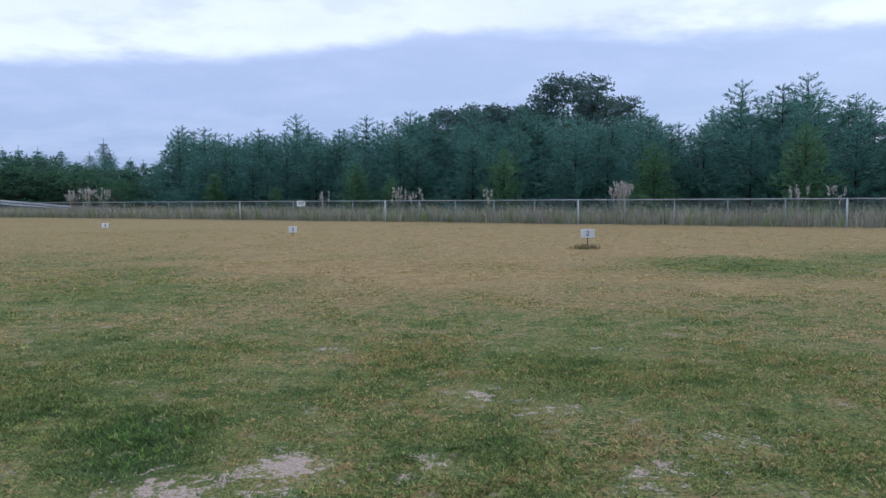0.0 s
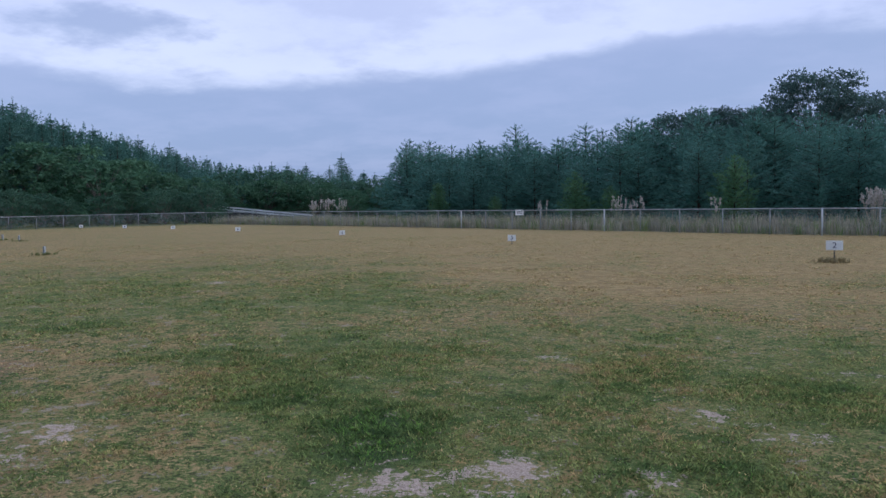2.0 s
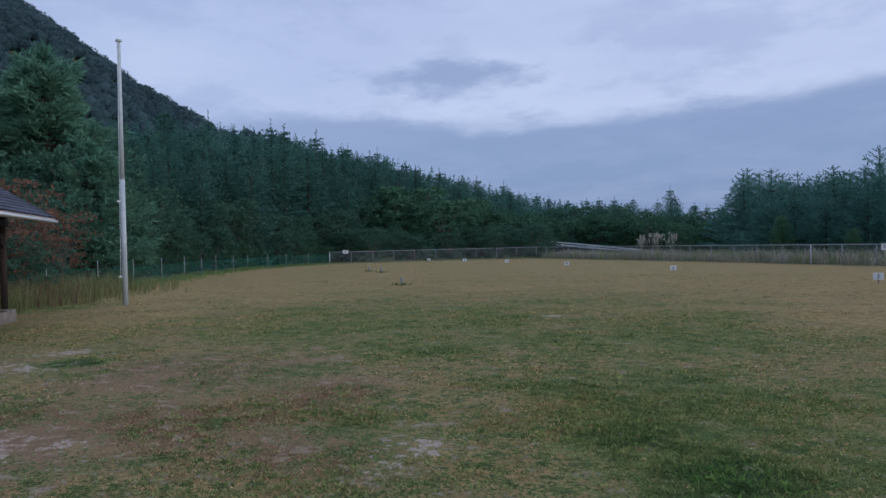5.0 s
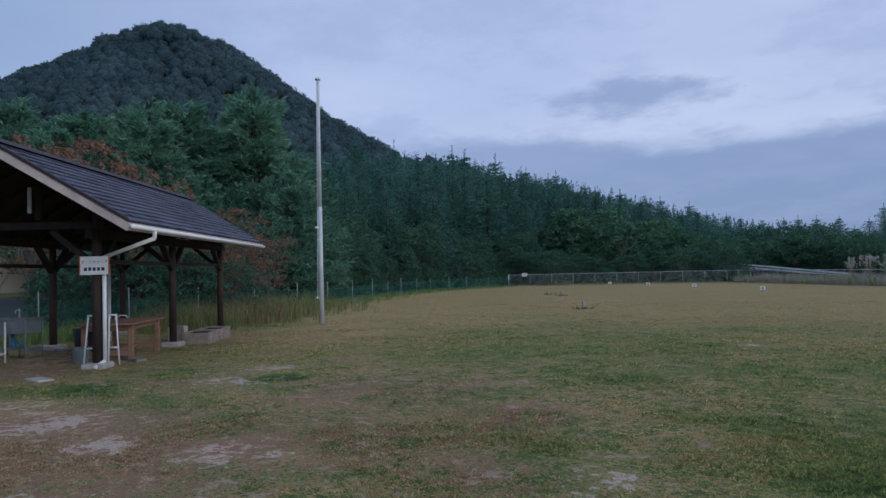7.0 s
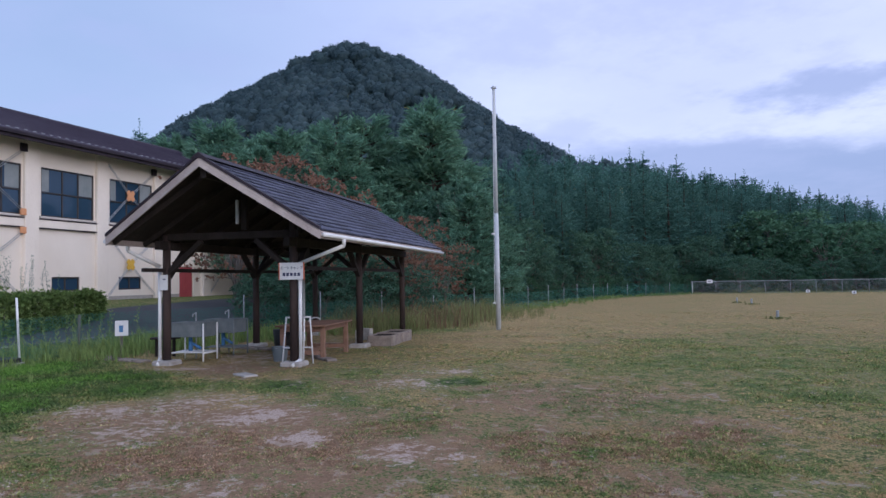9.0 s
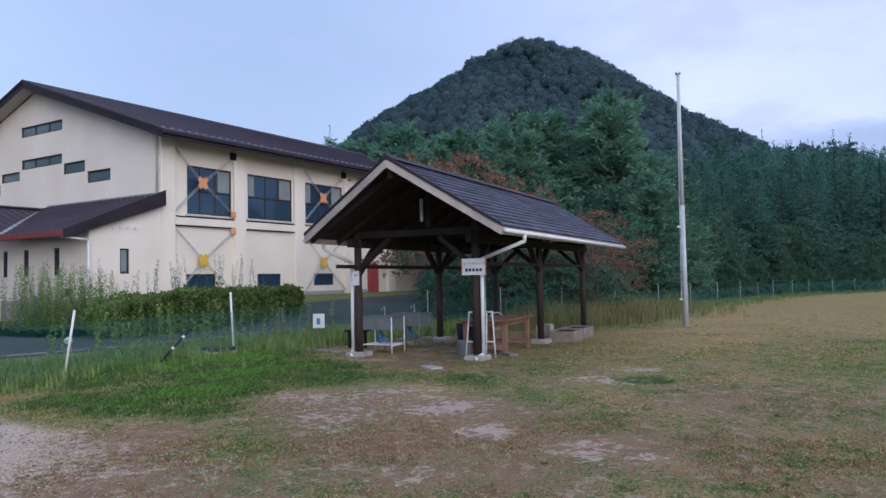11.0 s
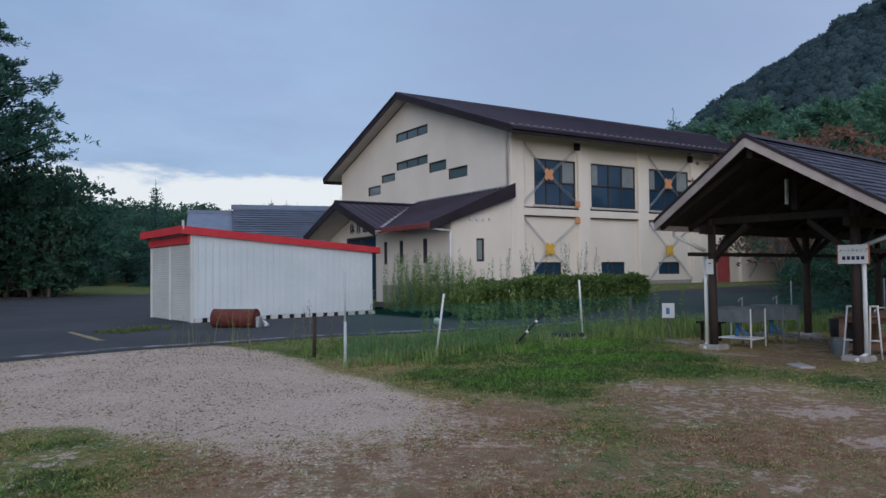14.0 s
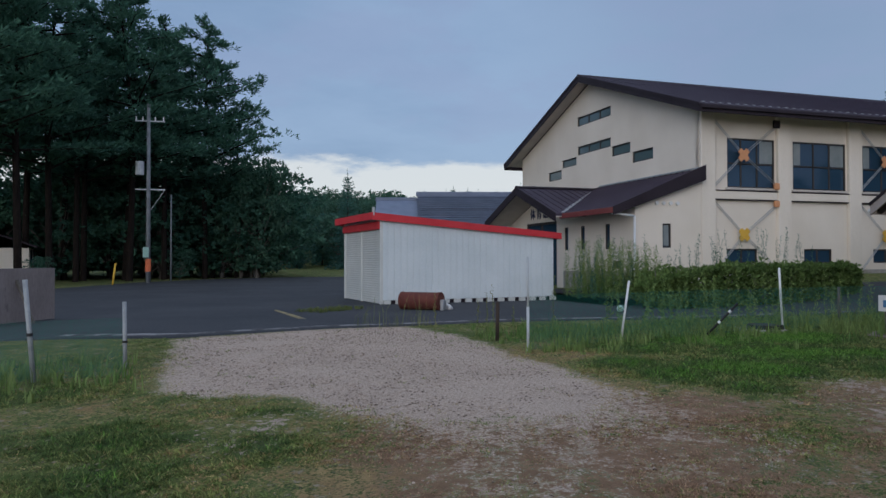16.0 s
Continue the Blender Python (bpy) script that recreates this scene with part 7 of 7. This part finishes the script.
# ---- hedge, weeds and grass ----
HEDGE = thing("hedge", at_ground(-25.75, -6.1, 153), "clipped green leafy hedge along the drive", "hedge")
hp = rng.uniform(-1, 1, (9000, 3))
hw = np.array([4.75, 0.95, 0.62])
face = rng.integers(0, 3, len(hp))
hp[np.arange(len(hp)), face] = np.sign(hp[np.arange(len(hp)), face]) * rng.uniform(0.80, 1.04, len(hp))
ends = np.sqrt(np.clip(1 - np.abs(hp[:, :1]) ** 6, 0.12, 1))
bulge = (0.93 + 0.20 * rough_noise(hp[:, :1] * 4.9, hp[:, 1:2] * 2 + hp[:, 2:], 0.9, 6) + 0.14 * rough_noise(hp[:, :1] * 4.9, hp[:, 1:2] * 2 + hp[:, 2:], 2.7, 7) + rng.normal(0, 0.07, (len(hp), 1))) * ends
pos = hp * hw * np.concatenate([np.ones_like(bulge), bulge, bulge], 1)
pos[:, 2] = pos[:, 2] + 0.52 + 0.10 * hp[:, 0]
p, f, sd = spray(pos, unit(hp * np.array([0.3, 1, 1])), 5, 0.13, 0.036, 0.2, 0.9)
part("leaves", cards("leaves", p, f, sd, HEDGE_LEAF), None, HEDGE)
s = Solid()
for k in range(16):
    x = -4.2 + 0.56 * k
    s.tube((x, 0, -0.15), (x + rng.normal(0, .2), rng.normal(0, .3), 1.2), 0.03, 0.01, 5, False)
part("stems", s, GREY_BARK, HEDGE)


def tufts(name, xy, hgt, mat, label, per=9, width=0.008, bend=0.35, cat="grass", lean=0.25):
    """Tufts of upright blades, each bent once, in one mesh."""
    n = len(xy)
    base = np.repeat(np.concatenate([xy, height(xy[:, 0], xy[:, 1])[:, None]], 1), per, 0)
    h = np.repeat(hgt, per)[:, None] * rng.uniform(0.45, 1.1, (n * per, 1))
    base = base + rng.normal(0, 1, (n * per, 3)) * np.array([1, 1, 0]) * h * 0.25
    a = rng.uniform(0, 2 * math.pi, (n * per, 1))
    d = np.concatenate([np.cos(a), np.sin(a), 0 * a], 1)
    w = np.concatenate([-np.sin(a), np.cos(a), 0 * a], 1) * (width * rng.uniform(0.6, 1.3, (n * per, 1)))
    up = np.array([0, 0, 1.0])
    m = base + up * h * 0.6 + d * h * lean * rng.uniform(0, 1, (n * per, 1))
    t = base + up * h + d * h * (lean + bend) * rng.uniform(0.2, 1, (n * per, 1))
    v = np.stack([base - w, base + w, m + w * 0.8, m - w * 0.8, t], 1)
    k = np.arange(n * per)[:, None] * 5
    tri = np.concatenate([k + np.array([[0, 1, 2]]), k + np.array([[0, 2, 3]]), k + np.array([[3, 2, 4]])])
    return tagged(new(name, raw_mesh(name, v.reshape(-1, 3), tri, mat)), label, cat, kind="stuff")


def field_points(n, r0, r1, y0, y1):
    r = np.sqrt(rng.uniform((r0 * 0.75) ** 1.5, r1**1.5, n) ** (4 / 3))
    a = np.radians(rng.uniform(y0, y1, n))
    return np.stack([-r * np.sin(a) - 0.2, r * np.cos(a) - 0.2], 1)


def turf(name, xy, per, low, high, width, label, tight=0.024):
    """Small tufts of short broad blades, one triangle each, thick in the green clumps and thin on worn soil."""
    zn = zones(xy[:, 0], xy[:, 1])
    clump = 0.7 * rough_noise(xy[:, 0], xy[:, 1], 3.2, 3) + 0.9 * rough_noise(xy[:, 0], xy[:, 1], 9.0, 4)
    g = np.clip(zn[:, 1] + 0.5 * clump, 0, 1.5)
    chance = 0.52 + 0.48 * smooth((g - 0.15) / 0.6)
    keep = rng.uniform(size=len(xy)) < chance * (1 - np.clip(1.4 * zn[:, 2] - 0.15 + 0.4 * clump, 0, 1)) * (1 - np.clip(2.2 * (zn[:, 0] - 0.33), 0, 0.97))
    keep &= inside_distance(xy[:, 0], xy[:, 1], ROAD_NEAR + ROAD_FAR[::-1]) <= -0.1
    xy, zn, g = xy[keep], zn[keep], g[keep]
    n = len(xy)
    zn[:, 1] = np.clip(zn[:, 1] + rng.normal(0.03, 0.16, n), 0, 1.6)
    base = np.repeat(np.concatenate([xy, height(xy[:, 0], xy[:, 1])[:, None] - 0.003], 1), per, 0)
    h = np.repeat((low + (high - low) * g**1.3) * rng.uniform(0.6, 1.4, n), per)[:, None] * rng.uniform(0.5, 1.2, (n * per, 1))
    off = rng.normal(0, tight, (n * per, 2))
    base[:, :2] += off
    a = np.arctan2(off[:, 1:], off[:, :1]) + rng.normal(0, 0.7, (n * per, 1))
    d = np.concatenate([np.cos(a), np.sin(a), 0 * a], 1)
    w = np.concatenate([-np.sin(a), np.cos(a), 0 * a], 1) * (width * rng.uniform(0.6, 1.4, (n * per, 1)))
    t = base + np.array([0, 0, 1.0]) * h + d * h * rng.uniform(0.6, 2.2, (n * per, 1))
    me = raw_mesh(name, np.stack([base - w, base + w, t], 1).reshape(-1, 3), np.arange(3 * n * per).reshape(-1, 3), FIELD_BLADE)
    zone_paint(me, np.repeat(zn, 3 * per, 0))
    return tagged(new(name, me), label, "grass", kind="stuff")


turf("grass", field_points(80000, 2.3, 8.0, -34, 160), 8, 0.009, 0.021, 0.0055, "short green and dry field grass")
turf("field_grass", field_points(56000, 8.0, 17.0, -34, 150), 6, 0.008, 0.024, 0.0095, "short grass farther out on the field", 0.035)
turf("far_field_grass", field_points(42000, 17.0, 34.0, -34, 80), 4, 0.010, 0.026, 0.016, "short grass at the far side of the field", 0.05)
rank = np.stack([rng.uniform(-6.5, 1.0, 15000), rng.uniform(-13, -3.2, 15000)], 1)
rank = rank[spread(rank[:, 0], rank[:, 1], LUSH) > 0.8]
turf("rank_grass", rank, 9, 0.012, 0.045, 0.006, "rank green grass beside the gravel")
verge = np.stack([rng.uniform(-19.5, -8.2, 22000), rng.uniform(-6.6, -0.2, 22000)], 1)
verge = verge[spread(verge[:, 0], verge[:, 1], LUSH) > rng.uniform(0.45, 1.0, len(verge))]
turf("verge_grass", verge, 8, 0.014, 0.042, 0.007, "fresh green grass of the verge")

# weeds along the netting and the drive
w = []
for line, wid, cnt in ((NETLINE[5:], 0.6, 640), (NETLINE[:6], 0.7, 500), ([(-11.9, -7.4), (-13.5, -6.9), (-16.5, -5.0), (-20, -2.6), (-23.5, 1.2)], 0.6, 700), ([(-5.7, -9.6), (-4.6, -10.6), (-1, -13)], 0.6, 300)):
    q = along(line, cnt)
    w.append(q + rng.normal(0, wid, (cnt, 2)))
w = np.concatenate(w)
keep = (inside_distance(w[:, 0], w[:, 1], ROAD_NEAR + ROAD_FAR[::-1]) < -0.15) & (inside_distance(w[:, 0], w[:, 1], GRAVEL) < -0.25)
w = w[keep]
tufts("weeds", w, rng.uniform(0.08, 0.32, len(w)), WEED_BLADE, "tall green weeds along the netting", 9, 0.010, 0.5)
q = np.concatenate([along([(-22.5, 5.2), (-26, 8.2), (-31, 12)], 420) + rng.normal(0, 1.2, (420, 2)), along([(-20.5, 4.0), (-23.5, 7.0)], 160) + rng.normal(0, 0.7, (160, 2))])
tufts("tall_grass", q, rng.uniform(0.25, 0.95, len(q)), TALL_BLADE, "tall pale green grass behind the shelter", 14, 0.007, 0.9)
q = along([(-17.0, -2.6), (-18.8, -1.2), (-20.6, 1.0), (-22.2, 3.2)], 420) + rng.normal(0, 0.75, (420, 2))
tufts("shelter_weeds", q, rng.uniform(0.10, 0.50, len(q)), WEED_BLADE, "rank green weeds behind the wash basins", 12, 0.010, 0.7)
q = along([(-22, 5.5), (-25, 7.6)], 90) + rng.normal(0, 0.8, (90, 2))
tufts("red_grass", q, rng.uniform(0.5, 0.95, len(q)), RED_LEAF, "patch of rusty tall grass", 9, 0.010, 0.4)
# rank grass behind the chain-link fence, with pale plumes
q = along(CH[:4], 2300) + np.array([fnor.x, fnor.y]) * rng.uniform(0.25, 3.0, (2300, 1))
tufts("fence_grass", q, rng.uniform(0.35, 0.95, len(q)), STRAW, "tall straw-coloured grass behind the chain-link fence", 16, 0.011, 0.5)
q = along(CH[:4], 1000) + np.array([fnor.x, fnor.y]) * rng.uniform(0.25, 4.5, (1000, 1))
tufts("fence_weeds", q, rng.uniform(0.3, 0.85, len(q)), WEED_BLADE, "grey-green weeds behind the chain-link fence", 16, 0.012, 0.5)


def pampas(x, y, h, n, label="clump of pampas grass with pale plumes"):
    u = thing("pampas_grass", at_ground(x, y), label, "grass clump", "pampas clumps")
    s = Solid()
    pl = []
    for _ in range(n):
        a, l = rng.uniform(0, 6.3), rng.uniform(0.05, 0.42)
        hh = h * rng.uniform(0.7, 1.05)
        tip = np.array([l * hh * math.cos(a), l * hh * math.sin(a), hh])
        s.tube((0.2 * l * math.cos(a), 0.2 * l * math.sin(a), -0.05), tuple(tip), 0.008, 0.005, 4, False)
        pts = tip + np.array([0, 0, 1.0]) * rng.uniform(-0.10, 0.20, (12, 1))
        pl.append(spray(pts, np.repeat(unit(tip[None] * np.array([[1, 1, 0.6]])), 12, 0), 2, 0.12, 0.018, 0.6, 0.45))
    part("stems", s, STRAW, u)
    part("plumes", crown("plumes", pl, PLUME), None, u)


pampas(6.6, 33.2, 1.5, 40)
pampas(-4.0, 38.5, 1.4, 12)
pampas(-3.0, 38.8, 1.35, 8)
pampas(-8.4, 41.5, 1.45, 6)
pampas(-28.2, 52.5, 1.75, 30)
pampas(-30.0, 53.5, 1.65, 26)
pampas(-26.6, 52.0, 1.7, 14)
pampas(13.2, 30.5, 1.3, 6)
pampas(14.4, 29.8, 1.2, 5)
pampas(0.6, 35.5, 1.25, 5)
# tall mugwort stems in front of the annex, and trailing briars
def feather_weeds(name, xy, hgt, mat, label, leaf=0.13):
    """Slim stems set with narrow leaves up their length."""
    ch, st = [], []
    for (x, y), h in zip(xy, hgt):
        z = hz(x, y)
        n = int(10 + 14 * h)
        t = np.linspace(0.08, 1.0, n)[:, None]
        lean_ = rng.normal(0, 0.07, 2)
        pts = np.array([x, y, z]) + t * np.array([lean_[0] * h, lean_[1] * h, h])
        a = rng.uniform(0, 6.3, n)
        out = np.stack([np.cos(a), np.sin(a), 0.5 * np.ones(n)], 1)
        c = spray(pts, out, 3, leaf, 0.012, 0.3, 0.5)
        ch.append((c[0], c[1] * (1.15 - 0.7 * np.repeat(t, 3, 0)), c[2]))
        st.append((pts[:1], np.array([[lean_[0] * h, lean_[1] * h, h]]), np.array([[0.008, 0.0, 0.0]])))
    return tagged(new(name, crown(name, ch + st, mat)), label, "weeds", kind="stuff")


q = along([(-24.7, -12.0), (-25.4, -11.0), (-26.4, -9.8)], 190) + rng.normal(0, 0.38, (190, 2))
feather_weeds("tall_stems", q, rng.uniform(0.8, 2.2, len(q)), WEED_BLADE, "tall feathery weeds before the annex")
q = along([(-14.0, -6.3), (-17.5, -4.4), (-20.5, -2.3)], 46) + rng.normal(0, 0.5, (46, 2))
feather_weeds("feather_weeds", q, rng.uniform(0.5, 1.2, len(q)), WEED_BLADE, "feathery green weeds along the drive", 0.1)
q = along([(-11.2, -8.2), (-12.2, -8.0), (-13.5, -7.6)], 6) + rng.normal(0, 0.3, (6, 2))
feather_weeds("thin_weeds", q, rng.uniform(0.5, 1.0, len(q)), TALL_BLADE, "thin dry weeds beside the stake", 0.05)
q = along([(-23.0, -11.6), (-27.5, -8.4), (-31.5, -5.8)], 150) + rng.normal(0, 0.5, (150, 2))
feather_weeds("briar", q[::3], rng.uniform(1.3, 2.3, len(q[::3])), BROAD_LEAF, "thin briars standing over the hedge", 0.11)
q = along([(-12.5, -11.1), (-13.2, -10.3)], 14) + rng.normal(0, 0.25, (14, 2))
tufts("roadside_weeds", q, rng.uniform(0.4, 0.8, len(q)), TALL_BLADE, "thin dry weeds at the edge of the drive", 4, 0.006, 0.4)

q = np.stack([rng.uniform(-16.8, -14.6, 130), rng.uniform(-15.9, -14.9, 130)], 1)
tufts("doorway_weeds", q, rng.uniform(0.05, 0.16, len(q)), BLADE, "weeds growing through the asphalt before the shed", 9, 0.009, 0.5)
q = np.array([2.9, 18.9]) + rng.normal(0, 0.16, (60, 2))
tufts("sign_tuft", q, rng.uniform(0.06, 0.16, len(q)), DRY_BLADE, "dry grass tuft round the foot of the plot sign", 7, 0.008, 0.5)
q = np.concatenate([np.array(p) + rng.normal(0, 0.18, (30, 2)) for p in ((-21.3, 19.2), (-32.2, 27.6), (-34.5, 28.6))])
tufts("post_tufts", q, rng.uniform(0.04, 0.13, len(q)), TALL_BLADE, "grass tufts round the short plot posts", 7, 0.012, 0.5)
# loose stones and dead leaves on the gravel
def pebbles(name, xy, size, mat, label, flat=0.55):
    n = len(xy)
    base = np.array([[1, 0, 0], [0, 1, 0], [-1, 0, 0], [0, -1, 0], [0, 0, 1], [0, 0, -0.4]], float)
    tri = np.array([[0, 1, 4], [1, 2, 4], [2, 3, 4], [3, 0, 4], [1, 0, 5], [2, 1, 5], [3, 2, 5], [0, 3, 5]])
    v = base[None] * rng.uniform(0.6, 1.3, (n, 6, 3)) * size[:, None, None] * np.array([1, 1, flat])
    a = rng.uniform(0, 6.3, n)
    c, s2 = np.cos(a)[:, None], np.sin(a)[:, None]
    v = np.stack([v[..., 0] * c - v[..., 1] * s2, v[..., 0] * s2 + v[..., 1] * c, v[..., 2]], -1)
    v = v + np.concatenate([xy, height(xy[:, 0], xy[:, 1])[:, None] + 0.004], 1)[:, None]
    f = (np.arange(n)[:, None, None] * 6 + tri[None]).reshape(-1, 3)
    return tagged(new(name, raw_mesh(name, v.reshape(-1, 3), f, mat)), label, "gravel", kind="stuff")


STONE = material("pale_gravel_stone", (0.38, 0.30, 0.245), (0.58, 0.475, 0.395), 3.0, 0.9, 0.0, island=0.3)
LITTER = material("brown_leaf_litter", (0.11, 0.078, 0.060), (0.20, 0.145, 0.11), 3.0, 0.9, 0.0, island=0.4)
q = np.stack([rng.uniform(-13, -3.5, 30000), rng.uniform(-12.5, -1.5, 30000)], 1)
zg = zones(q[:, 0], q[:, 1])[:, 0]
q = q[rng.uniform(0.25, 0.85, len(q)) < zg]
pebbles("gravel_stones", q, rng.uniform(0.005, 0.018, len(q)), STONE, "loose pale gravel stones")
q = q[rng.uniform(size=len(q)) < 0.30] + rng.normal(0, 0.12, (1, 2))
pebbles("leaf_litter", q, rng.uniform(0.006, 0.021, len(q)), LITTER, "dead leaves and twigs scattered on the gravel", 0.45)

# shingles of the pavilion roof, course by course
for sg, ye in ((1, YR0), (-1, YR1)):
    run = math.hypot(RY - YR0, PR - PE)
    courses = 13
    tile = Solid().box((-0.206, -0.01, 0.0), (0.206, 0.20, 0.034), 0.006).mesh("shingle", SHINGLE)
    tilt = math.atan2(PR - PE, RY - YR0)
    for c in range(courses):
        t = c / courses
        y = ye + (RY - ye) * t
        z = PE + (PR - PE) * t + 0.075
        x0 = XF + (XFR - XF) * t
        n = int((XB - x0) / 0.43)
        if sg < 0:
            n = min(n, 11)
        for k in range(n):
            w_ = (XB - x0) / n
            sh = new("shingle", tile)
            sh.parent = PAV
            sh.matrix_basis = Matrix.Translation((x0 + w_ * (k + 0.5) + (0.1 if c % 2 else -0.1) * (0 < k < n - 1), y, z)) @ Euler((tilt * sg - 0.13 * sg, 0, 0)).to_matrix().to_4x4() @ Matrix.Diagonal((w_ / 0.43, sg, 1, 1))
